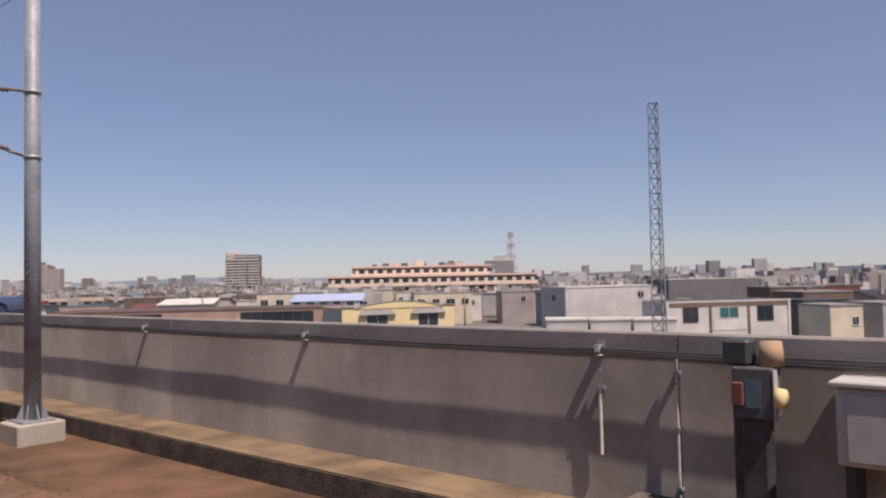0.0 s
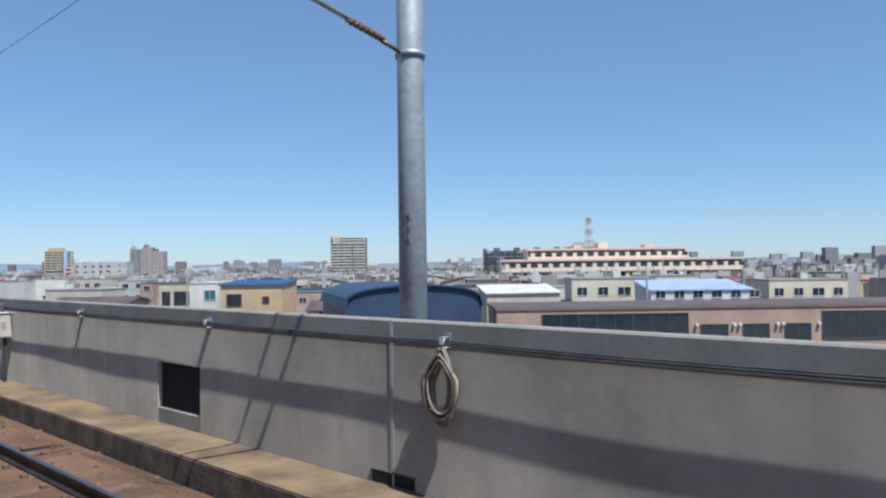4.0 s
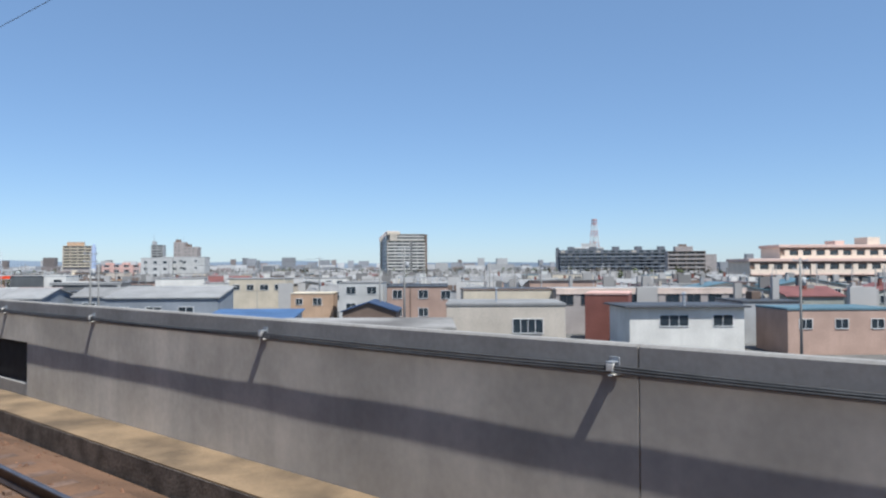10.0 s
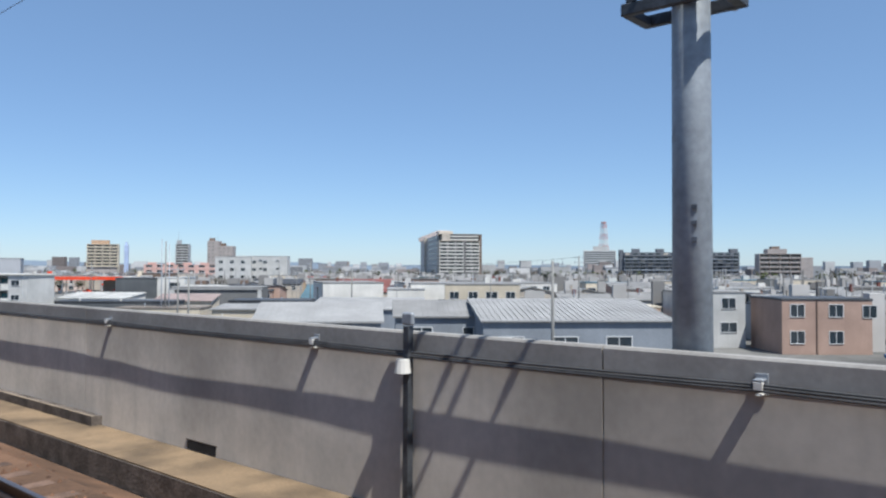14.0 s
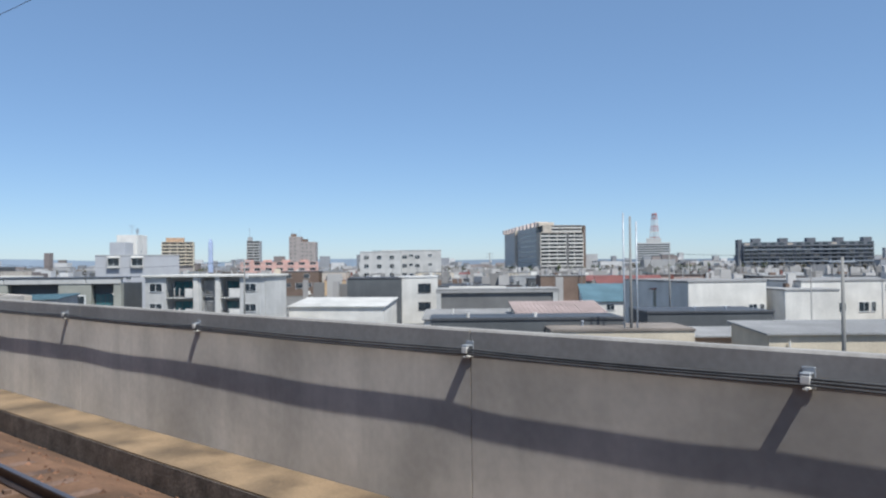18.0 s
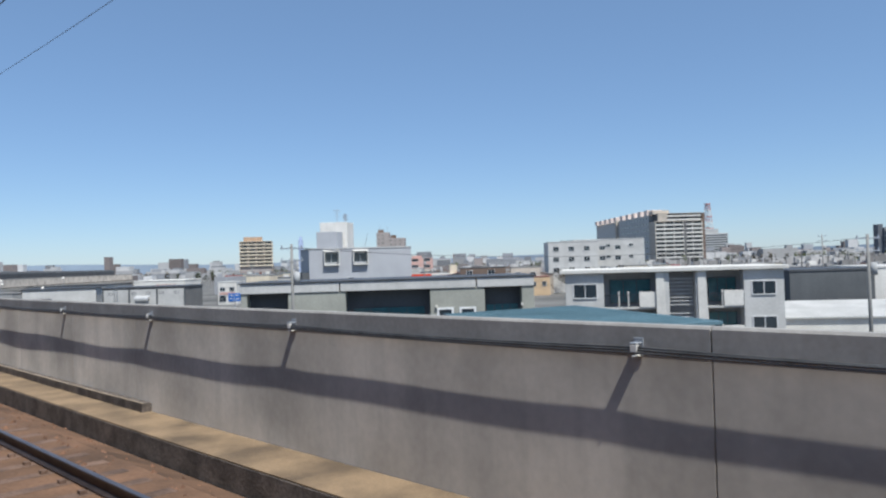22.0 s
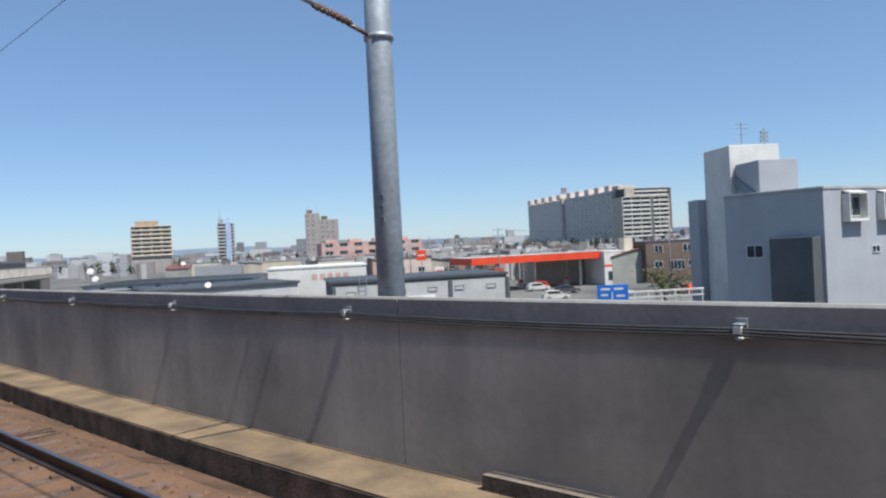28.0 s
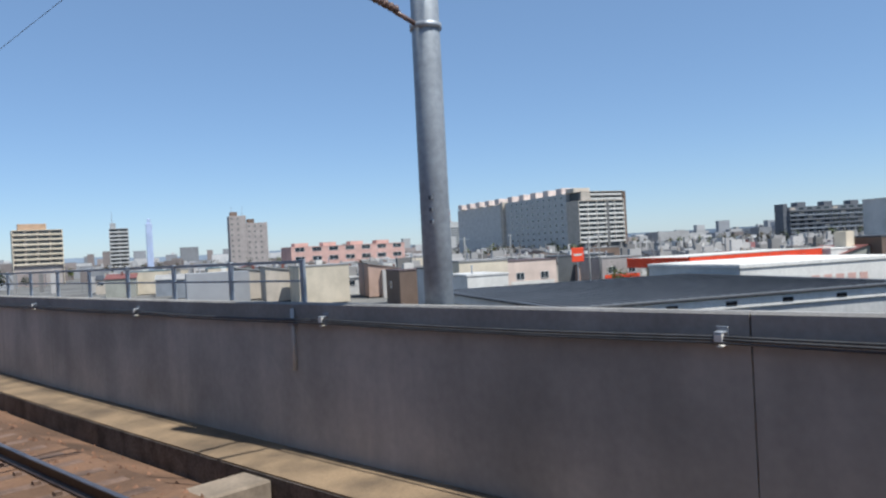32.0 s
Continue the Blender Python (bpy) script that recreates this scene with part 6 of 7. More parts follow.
t = thing("tv_antenna", pose(9.5, 151.6, 0, 0, 0, -20), "tall thin television antenna with two yagi arrays", "antenna")
part("pole", rod((0, 0, GZ), (0, 0, 3.9), 0.03, 0.022, 8), M_STEEL, t)
ya = bmesh.new()
for z, n, ln in ((3.85, 9, 0.16), (3.15, 6, 0.42)):
    tube(ya, (-0.55, 0, z), (0.45, 0, z + (0.05 if z > 3.5 else 0)), 0.014, 0.014, 6)
    for k in range(n):
        xx = -0.5 + k * 0.9 / (n - 1)
        tube(ya, (xx, -ln, z), (xx, ln, z), 0.009, 0.009, 5)
part("yagi", ya, M_STEEL, t)
dish(9.35, 151.5, 2.0, 0.62, "white satellite dish on the antenna pole", GZ)
dish(12.2, 516.4, 1.35, 0.55, "white satellite dish on a roof pole", -1.0)
dish(12.4, 516.1, 0.75, 0.5, "white satellite dish on a roof pole", -1.0)
dish(17.2, 508.8, -0.1, 0.5, "white satellite dish on a low roof pole", -1.2)
dish(24.0, 522.0, 1.5, 0.45, "small white satellite dish on a roof pole", -0.3)
t = house("low_dish_house", "low house with a grey flat roof and dishes", "house", 11.0, 522.0, 47.0, 5.0, -0.9, 6, P_GREY, rmat=R_GREY)
t = house("low_dish_house", "low house with a grey flat roof and a dish", "house", 9.0, 505.0, 47.0, 6.0, -1.9, 6, P_GREY, rmat=R_GREY)


def utility_pole(x, y, top, label="grey concrete utility pole with crossarms", arms=2, a=44):
    t = thing("utility_pole", pose(x, y, GZ, 0, 0, -a), label, "utility pole", "utility poles")
    h = top - GZ
    smoothed(part("pole", rod((0, 0, 0), (0, 0, h), 0.15, 0.085, 12), P_POST, t))
    for k in range(arms):
        z = h - 0.3 - k * 0.8
        ab = box(-0.75, 0.75, -0.05, 0.05, z, z + 0.08, 0.01)
        for s in (-0.65, 0, 0.65):
            tube(ab, (s, 0, z + 0.08), (s, 0, z + 0.26), 0.05, 0.03, 8)
        part("crossarm", ab, M_STEEL, t)
    if not arms:
        for dx, up in ((-0.55, 0.3), (0.5, -0.4)):
            smoothed(part("thin_pole", rod((dx, 0, 0), (dx, 0, h + up), 0.09, 0.06, 10), M_STEEL, t))
    if arms > 1:
        smoothed(part("transformer", rod((0.3, 0, h - 2.6), (0.3, 0, h - 1.8), 0.22, 0.22, 12), P_GREY, t))
    return t


for q in ((42.0, 331.5, 6.0), (33.0, 259.6, 2.8), (37.6, 142.1, 1.7), (55.2, 228.5, 4.7), (27.2, 247.0, 4.0), (34.8, 381.4, 3.1), (7.7, 406.3, 3.6), (34.2, 312.6, 2.4), (32.9, 307.6, 1.5), (62.0, 100.0, 2.0), (110.0, 160.0, 4.0), (70.0, 190.0, 3.0), (96.0, 300.0, 4.5), (80.0, 350.0, 3.6), (120.0, 420.0, 5.0), (74.0, 520.0, 4.0), (100.0, 505.0, 4.5)):
    utility_pole(*q, arms=0 if q[1] == 331.5 else 1 if q[2] < 3 else 2)
for (x0, y0, z0), (x1, y1, z1) in (((34.8, 381.4, 2.9), (7.7, 406.3, 3.4)), ((96.0, 300.0, 4.3), (80.0, 350.0, 3.4)), ((74.0, 520.0, 3.8), (100.0, 505.0, 4.3))):
    for s in (-0.6, 0.6):
        cable("power_line", [(x0 + (x1 - x0) * i / 12 + s * 0.7, y0 + (y1 - y0) * i / 12 + s * 0.5, z0 + (z1 - z0) * i / 12 - 0.9 * 4 * (i / 12) * (1 - i / 12)) for i in range(13)], 0.012, "thin sagging power line between poles", 1)

# lattice floodlight mast beside the line
t = thing("lattice_mast", pose(31.2, 14.6, GZ, 0, 0, 10), "slender dark steel lattice mast", "lattice mast")
lm_ = bmesh.new()
HL = 9.6 - GZ
for i in range(3):
    a = i * 2.094
    tube(lm_, (0.42 * math.cos(a), 0.42 * math.sin(a), 0), (0.24 * math.cos(a), 0.24 * math.sin(a), HL), 0.035, 0.03, 6)
part("leg_set", lm_, M_STEEL, t)
lb = bmesh.new()
for k in range(26):
    f0, f1 = k / 26, (k + 1) / 26
    for i in range(3):
        a, b = i * 2.094, (i + 1) * 2.094
        r0, r1 = 0.42 - 0.18 * f0, 0.42 - 0.18 * f1
        tube(lb, (r0 * math.cos(a), r0 * math.sin(a), f0 * HL), (r1 * math.cos(b), r1 * math.sin(b), f1 * HL), 0.014, 0.014, 5)
        tube(lb, (r1 * math.cos(a), r1 * math.sin(a), f1 * HL), (r1 * math.cos(b), r1 * math.sin(b), f1 * HL), 0.014, 0.014, 5)
part("lattice", lb, M_DKSTEEL, t)

# ---- the rest of the low town ----
rt = random.Random(21)
TAKEN = []
for o in scene.objects:
    if o.parent is None and o.get("category") in ("house", "barn", "hall", "warehouse", "apartment building", "hospital", "shop", "canopy", "workshop", "shed", "garage", "tower"):
        cs = [p.matrix_local @ Vector(c) for p in o.children if p.type == "MESH" for c in p.bound_box]
        TAKEN.append((o.matrix_world.inverted(), min(c.x for c in cs) - 8, max(c.x for c in cs) + 8, min(c.y for c in cs) - 12, max(c.y for c in cs) + 4))
CLEAR = [(60, 126, 485, 572), (60, 150, 450, 505)]


def free(x, y):
    if any(a < x < b and c < y < d for a, b, c, d in CLEAR):
        return False
    for m, a, b, c, d in TAKEN:
        q = m @ Vector((x, y, 0))
        if a < q.x < b and c < q.y < d:
            return False
    return True


WALLS = [P_WHITE, P_BEIGE, P_CREAM, P_LGREY, P_GREY, P_BEIGE, P_BROWN, P_SALMON, P_TAN, P_BLUEGREY, P_DGREY, P_OLIVE]
ROOFS = [R_GREY, R_LGREY, R_DARK, R_DARK, R_GREY, R_RED, R_TEAL, R_MAROON, R_LGREY, R_GREY]
KINDS = []
for k in range(20):
    w, d = rt.uniform(7.5, 14), rt.uniform(7, 10)
    h = rt.choice((5.6, 6.2, 6.6, 7.0, 7.3))
    rf = ("flat", "shed", "flat", "ridge", "flat", "gable")[k % 6]
    wm, rm = WALLS[k % 12], ROOFS[(k * 3 + k // 5) % 10]
    n = max(2, int(w / 3))
    o = house("town_house", "low two-storey town house with a %s metal roof" % ("flat", "sloping", "flat", "ridged", "flat", "gabled")[k % 6], "house", 640 + 24 * (k % 5), 240 + 24 * (k // 5), 44, w, GZ + h, d, wm, roof=rf, rmat=rm, rise=1.3,
              front=[(w * (i + 0.5) / n, z, rt.choice((1.1, 1.5, 1.9)), 1.2) for i in range(n) for z in ((h - 2.0 if rf == "flat" else h - 2.6),)], right=[(d * 0.35, h - 2.7, 1.3, 1.1)])
    flue(o, w * rt.uniform(0.2, 0.8), d * 0.3, h - (0.05 if rf == "flat" else 1.0), rt.uniform(0.7, 1.6), 0.1)
    if rf == "flat":
        part("roof_box", box(w * 0.55, w * 0.55 + rt.uniform(0.8, 2.2), d * 0.4, d * 0.4 + 1.2, h + 0.03, h + rt.uniform(0.5, 1.1), 0.02), rt.choice((P_WHITE, P_GREY, P_BROWN)), o)
    else:
        chim(o, w * 0.3, d * 0.45, h - 0.9, 1.5, 0.5, rt.choice((P_BEIGE, P_BRICK, P_GREY)))
    KINDS.append((o, w, d))
PLOTS = []
for gx in range(0, 26):
    for gy in range(-14, 34):
        x, y = 60 + gx * 18.0 + (gy % 2) * 6 + rt.uniform(-3, 3), 200 + gy * 17.0 + rt.uniform(-3, 3)
        q = rail_pt(min(max(y, -50), 600), 0, 0)
        dx = x - q[0]
        if dx < 96 or y < 0 or y > 760 or (y > 500 and x < 66 + (y - 500) * 0.4) or not free(x, y):
            continue
        PLOTS.append((dx, x, y))
PLOTS.sort()
YARDS = [(90, 128, 10, 56), (145, 200, 30, 90), (112, 146, 76, 106), (74, 124, 360, 394)]
for dx, x, y in PLOTS[:290]:
    o, w, d = rt.choice(KINDS)
    at_ = pose(x, y, GZ + rt.uniform(-0.5, 0.4), 0, 0, -44 + rt.choice((0, 0, 0, 90, 180)) + rt.uniform(-3, 3))
    if not any(a < x < b and c < y < e for a, b, c, e in YARDS):
        copy_thing(o, at_)

# yards and works behind the set-back wall
t = house("slate_factory", "long slate-blue factory with a white parapet edge", "factory", 165, 75, 44, 21, 1.25, 14, P_SLATE, rmat=R_DARK, fascia=P_WHITE, front=row(3, 21, 3.2, 2.4, 1.2), frame=M_DFRAME)
part("roof_frame", bx(bx(box(15.2, 15.5, 0.3, 0.6, 8.79, 9.9), 18.2, 18.5, 0.3, 0.6, 8.79, 9.9), 15.2, 18.5, 0.3, 0.6, 9.9, 10.15), P_WHITE, t, "white roof frame")
chim(t, 8, 4, 8.79, 0.7, 0.9, P_WHITE)
t = house("slate_factory_wing", "lower slate-blue factory wing with a pale edge", "factory", 180.4, 60.1, 44, 15, -1.0, 14, P_SLATE, rmat=R_DARK, fascia=P_LGREY, front=row(2, 15, 3.0, 2.0, 1.2), frame=M_DFRAME)
flue(t, 4, 3, 6.5, 1.0, 0.16)
house("red_gabled_store", "small dull red store behind the factory wing", "shed", 183.0, 47.5, 44, 9, -0.9, 9, R_RED, rmat=R_MAROON)
for k, (x, y, w) in enumerate(((80.5, 52.7, 5.2), (83.6, 48.3, 5.0), (86.6, 44.0, 5.3))):
    t = house("white_shed", "low white garage with a flat projecting roof edge", "garage", x, y, 55, w - 0.15, -3.05 - 0.06 * k, 5, P_WHITE, rmat=P_LGREY, fascia=P_WHITE, group="white garages")
    part("shutter", box(0.5, w - 0.8, -0.03, -0.004, 0.1, 2.6), P_LGREY, t, "pale roller shutter")
    part("eave_line", box(-0.02, w - 0.13, -0.09, -0.08, 4.02 - 0.06 * k, 4.08 - 0.06 * k), M_DKSTEEL, t, "dark gutter line")
t = house("dark_grey_shed", "low dark grey shed with a flat roof", "shed", 118.2, 33.4, 42, 7.5, -1.9, 8, P_DGREY, rmat=R_DARK, front=[(4.5, 3.7, 1.6, 1.2)])
t = house("cream_cube_house", "small cream house with a flat roof", "house", 100.9, 25.4, 44, 4.2, -1.9, 7, P_CREAM, rmat=R_GREY, front=[(3.2, 3.6, 0.8, 1.0)])
t = house("pale_grey_house", "pale grey house with a pale panelled corner", "house", 105.2, 20.6, 44, 9, -1.8, 8, P_GREY, rmat=R_GREY, front=[(3.0, 4.0, 1.8, 1.4), (6.5, 4.0, 1.2, 1.4)])
t = house("olive_brown_house", "olive-brown flat-roofed house with one small window", "house", 132.7, 98.0, 44, 7, -0.6, 8, P_TAUPE, rmat=R_GREY, front=[(4.6, 5.2, 1.1, 1.1)])
flue(t, 1.2, 2, 6.9, 1.3, 0.12)
t = house("blue_grey_annexe", "narrow blue-grey house beside a brown one", "house", 128.2, 84.4, 44, 5, -1.0, 8, P_BLUEGREY, rmat=R_DARK, front=[(2.4, 4.4, 1.6, 0.9)])

# distant town: blocks too far to tell apart singly
def far_town(label, seed, n, r0, r1, hmin, hmax, material):
    rg = random.Random(seed)
    V, Fc = [], []
    for i in range(n):
        b = radians(rg.uniform(-14, 98))
        r = r0 + (r1 - r0) * math.sqrt(rg.random())
        x, y = 20 + r * math.sin(b), 260 + r * math.cos(b)
        w, d, h = rg.uniform(8, 26), rg.uniform(8, 14), hmin + (hmax - hmin) * rg.random() ** 3
        if math.hypot(x + 6, y - 523) < 560:
            w, d, h = w * 0.5, d * 0.7, 5.2 + h * 0.22
        a = radians(-44 + rg.uniform(-6, 6))
        c, s = math.cos(a), math.sin(a)
        k = len(V)
        for zz in (GZ, GZ + h):
            for ux, uy in ((0, 0), (w, 0), (w, d), (0, d)):
                V.append((x + ux * c - uy * s, y + ux * s + uy * c, zz))
        Fc += [(k, k + 1, k + 5, k + 4), (k + 1, k + 2, k + 6, k + 5), (k + 2, k + 3, k + 7, k + 6), (k + 3, k, k + 4, k + 7), (k + 4, k + 5, k + 6, k + 7)]
    me = bpy.data.meshes.new("distant_town")
    me.from_pydata(V, [], Fc)
    me.materials.append(material)
    return tagged(new("distant_town", me), label, "distant town", kind="stuff")


for k, (m_, n) in enumerate((("pale", 500), ("grey", 420), ("brown", 260))):
    # grey and brown lightened, distance haze put into the base colours
    base = {"pale": (0.52, 0.51, 0.50), "grey": (0.30, 0.305, 0.32), "brown": (0.27, 0.23, 0.215)}[m_]
    mm = mat("far_" + m_, base, 0.8, var=0.1, scale=0.02, fine=0.3, bump=0.0, island=0.4)
    far_town("hazy low %s roofs and walls of the distant town" % m_, 30 + k, n, 380, 1300, 6.0, 15.0, mm)
    far_town("far %s blocks along the skyline" % m_, 40 + k, n // 2, 1000, 2200, 8.0, 34.0, mm)

# low hills beyond, distance haze put into their blue colour
hv, hf = [], []
for i in range(121):
    b = radians(-40 + i * 1.3)
    zz = GZ + 20 + 55 * (0.5 + 0.5 * noise.noise(Vector((i * 0.11, 2.0, 0)))) * (1.0 if i < 60 else 0.6)
    hv += [(20 + 4300 * math.sin(b), 260 + 4300 * math.cos(b), GZ - 5), (20 + 4300 * math.sin(b), 260 + 4300 * math.cos(b), zz)]
    if i:
        hf.append((2 * i - 2, 2 * i, 2 * i + 1, 2 * i - 1))
hm = bpy.data.meshes.new("distant_hills")
hm.from_pydata(hv, [], hf)
hm.materials.append(mat("haze_blue_hills", (0.28, 0.34, 0.42), 1.0, var=0.08, scale=0.002, fine=0.01, bump=0.0))
tagged(new("distant_hills", hm), "low hills on the horizon with blue haze in their colour", "hills", kind="structure")


# ---- trees ----
def tree(x, y, h, label, leaf, seed):
    rg = random.Random(seed)
    t = thing("tree", pose(x, y, GZ), label, "tree", "town trees")
    tb = rod((0, 0, 0), (0, 0, h * 0.45), 0.2, 0.12, 8)
    tips = []
    for k in range(9):
        a, el = rg.uniform(0, 6.28), rg.uniform(0.5, 1.2)
        s = Vector((0, 0, h * rg.uniform(0.25, 0.45)))
        e = s + Vector((math.cos(a) * math.cos(el), math.sin(a) * math.cos(el), math.sin(el))) * h * rg.uniform(0.3, 0.5)
        tube(tb, s, e, 0.07, 0.02, 5)
        tips += [e, s.lerp(e, 0.6)]
    part("trunk", tb, M_BARK, t)
    V, Fc = [], []
    for k in range(900):
        c = rg.choice(tips) + Vector((rg.gauss(0, 0.09), rg.gauss(0, 0.09), rg.gauss(0, 0.08))) * h
        n1 = Vector((rg.gauss(0, 1), rg.gauss(0, 1), rg.gauss(0, 1))).normalized()
        n2 = n1.orthogonal().normalized()
        n3 = n1.cross(n2)
        r = rg.uniform(0.08, 0.2)
        i = len(V)
        V += [c + n2 * r, c + n3 * r * 0.6, c - n2 * r, c - n3 * r * 0.6]
        Fc.append((i, i + 1, i + 2, i + 3))
    me = bpy.data.meshes.new("crown")
    me.from_pydata(V, [], Fc)
    me.materials.append(leaf)
    o = new("crown", me)
    o.parent = t


for k, (x, y, h, lf) in enumerate(((150, 503, 8.5, M_DLEAF), (158, 498, 8, M_DLEAF), (112, 549, 6.5, M_LEAF), (106, 553, 6, M_LEAF), (235, 440, 9, M_LEAF), (245, 432, 9, M_LEAF), (290, 480, 9.5, M_LEAF), (210, 330, 8.5, M_DLEAF), (330, 620, 10, M_DLEAF), (345, 610, 9, M_DLEAF), (200, 560, 8.5, M_DLEAF), (68, 102, 5.8, M_LEAF), (180, 420, 8.5, M_LEAF), (160, 530, 8.5, M_DLEAF), (170, 640, 9, M_DLEAF), (260, 350, 9.5, M_LEAF))):
    tree(x, y, h, "small spring tree with %s crown" % ("a thin twiggy brown" if lf is M_DLEAF else "a young yellow-green"), lf, 60 + k)

# railing on the parapet past the pipe, red roadside sign
t = thing("parapet_railing", Matrix(), "grey steel railing on the outer side of the parapet", "railing")
part("top_rail", sweep([(6.86, 2.0), (6.86, 2.045), (6.905, 2.045), (6.905, 2.0)], 534.8, 600, 2.0), M_STEEL, t)
part("mid_rail", sweep([(6.865, 1.72), (6.865, 1.75), (6.9, 1.75), (6.9, 1.72)], 534.8, 600, 2.0), M_STEEL, t)
for k in range(32):
    o = part("post", box(6.85, 6.91, -0.04, 0.04, 0.9, 2.06, 0.004), M_STEEL, t)
    o.matrix_world = on_line(534.8 + k * 2.05, 0, 0)
t = thing("red_road_sign", pose(105.0, 559.6, GZ, 0, 0, -44), "red square shop sign on a pole", "sign")
part("pole", rod((0, 0, 0), (0, 0, 8.6), 0.1, 0.08, 8), M_STEEL, t)
part("panel", box(-1.0, 1.0, -0.16, -0.1, 6.5, 8.6, 0.03), P_RED, t)
part("lettering_bar", box(-0.7, 0.7, -0.175, -0.162, 7.4, 7.7), P_WHITE, t)
t = house("maroon_ridge_house", "low house with a broad faded maroon roof", "house", 24.9, 146.9, 45.0, 8.0, -0.55, 6, P_SALMON, roof="ridge", rmat=R_MAROON, rise=0.6)


# ---- street clutter: cars, signs, plates ----
def car(x, y, a, paint_, label):
    t = thing("car", pose(x, y, GZ, 0, 0, a), label, "car", "parked cars")
    bm = prism([(-2.1, -0.85, 0.35), (2.1, -0.85, 0.35), (2.15, -0.85, 0.75), (1.2, -0.85, 0.95), (-2.05, -0.85, 0.98), (-2.15, -0.85, 0.6)], (0, 1.7, 0))
    part("body", bm, paint_, t)
    part("cabin", prism([(-1.9, -0.75, 0.985), (1.1, -0.75, 0.965), (0.45, -0.75, 1.5), (-1.6, -0.75, 1.52)], (0, 1.5, 0)), paint_, t)
    part("side_window", prism([(-1.5, -0.765, 1.03), (0.8, -0.765, 1.02), (0.35, -0.765, 1.42), (-1.4, -0.765, 1.44)], (0, 0.012, 0)), M_GLASS, t)
    part("side_window", prism([(-1.5, 0.753, 1.03), (0.8, 0.753, 1.02), (0.35, 0.753, 1.42), (-1.4, 0.753, 1.44)], (0, 0.012, 0)), M_GLASS, t)
    part("windscreen", prism([(1.14, -0.65, 1.0), (1.14, 0.65, 1.0), (0.5, 0.6, 1.49), (0.5, -0.6, 1.49)], (0.015, 0, 0.012)), M_GLASS, t)
    for yy in (-0.62, 0.4):
        part("headlight", box(2.12, 2.16, yy, yy + 0.24, 0.62, 0.76, 0.01), P_WHITE, t)
    for xx in (-1.3, 1.35):
        for s in (-0.86, 0.7):
            w = part("wheel", rod((xx, s, 0.31), (xx, s + 0.16, 0.31), 0.31, 0.31, 14), M_CABLE, t)
            part("rim", rod((xx, s - 0.008 if s < 0 else s + 0.162, 0.31), (xx, s if s < 0 else s + 0.168, 0.31), 0.18, 0.18, 10), M_STEEL, w)
    return t


for x, y, a, m, lb in ((100.3, 502.6, 50, P_RED, "small red car parked beside a low fence"), (100.6, 523.8, -40, R_DARK, "black car parked by the filling station"), (134.5, 512.6, 45, R_BLUE, "small blue car parked before a house"),
                       (106.5, 533.1, -40, P_WHITE, "white car under the filling station canopy"), (129.5, 510.5, 48, P_WHITE, "white car parked before a brown house"), (109.8, 535.2, 130, P_RED, "red car under the filling station canopy"),
                       (96.0, 512.0, -46, P_LGREY, "silver car on the road"), (88.0, 519.0, -46, P_WHITE, "white car on the road")):
    car(x, y, a, m, lb)

t = thing("road_fence", site(44.0, 489.0, 50.0), "low white railing beside the road", "railing")
for k in range(7):
    part("post", box(1.0 + k * 1.2, 1.1 + k * 1.2, 0, 0.1, 0, 4.7, 0.01), P_WHITE, t)
part("rail", box(1.0, 8.4, -0.03, -0.002, 4.5, 4.68, 0.01), P_WHITE, t)
part("rail", box(1.0, 8.4, -0.03, -0.002, 4.0, 4.15, 0.01), P_WHITE, t)
tree(68.0, 493.5, 6.6, "dense dark green conifer beside the road", M_LEAF, 91)

for x, y, h, m in ((120, 590, 6.5, P_WHITE), (134, 604, 7.0, P_CREAM), (92, 545, 5.6, P_WHITE)):
    t = thing("shop_sign", pose(x, y, GZ, 0, 0, -30), "tall shop sign on a steel pole", "sign", "shop signs")
    part("pole", rod((0, 0, 0), (0, 0, h), 0.11, 0.09, 8), M_STEEL, t)
    part("panel", box(-0.9, 0.9, -0.2, -0.1, h - 1.6, h, 0.03), m, t)
    part("lettering_bar", box(-0.6, 0.6, -0.215, -0.202, h - 0.9, h - 0.6), P_WHITE if m is not P_WHITE else P_RED, t)
for q in ((118, 560, 3.2), (96, 555, 2.6), (140, 585, 4.2), (88, 570, 3.4), (160, 610, 4.8), (58, 236, 2.2), (88, 244, 3.0), (64, 318, 2.6), (52, 132, 0.6), (98, 80, 1.5)):
    utility_pole(*q, arms=1)

t = thing("warning_plate", on_line(57.85, 6.57, 0), "leaning white plate on a dark post at the wall corner", "sign")
part("post", box(-0.035, 0.095, -0.035, 0.035, 0.45, 1.28, 0.005), M_DKSTEEL, t)
part("plate", prism([(-0.02, -0.07, 1.2), (-0.02, 0.07, 1.22), (0.03, 0.13, 1.72), (0.03, 0.02, 1.7)], (0.012, 0, 0)), P_WHITE, t)
smoothed(part("cable_loop", tube(rod((0, -0.05, 1.1), (0.12, -0.35, 1.05), 0.03), (0.12, -0.35, 1.05), (0.3, -0.4, 1.2), 0.028), M_CABLE, t))
house("low_grey_roof_house", "low house under a plain pale grey flat roof", "house", 20.3, 203.9, 45.0, 12.0, -1.45, 9.6, P_BEIGE, rmat=M_WROOF)

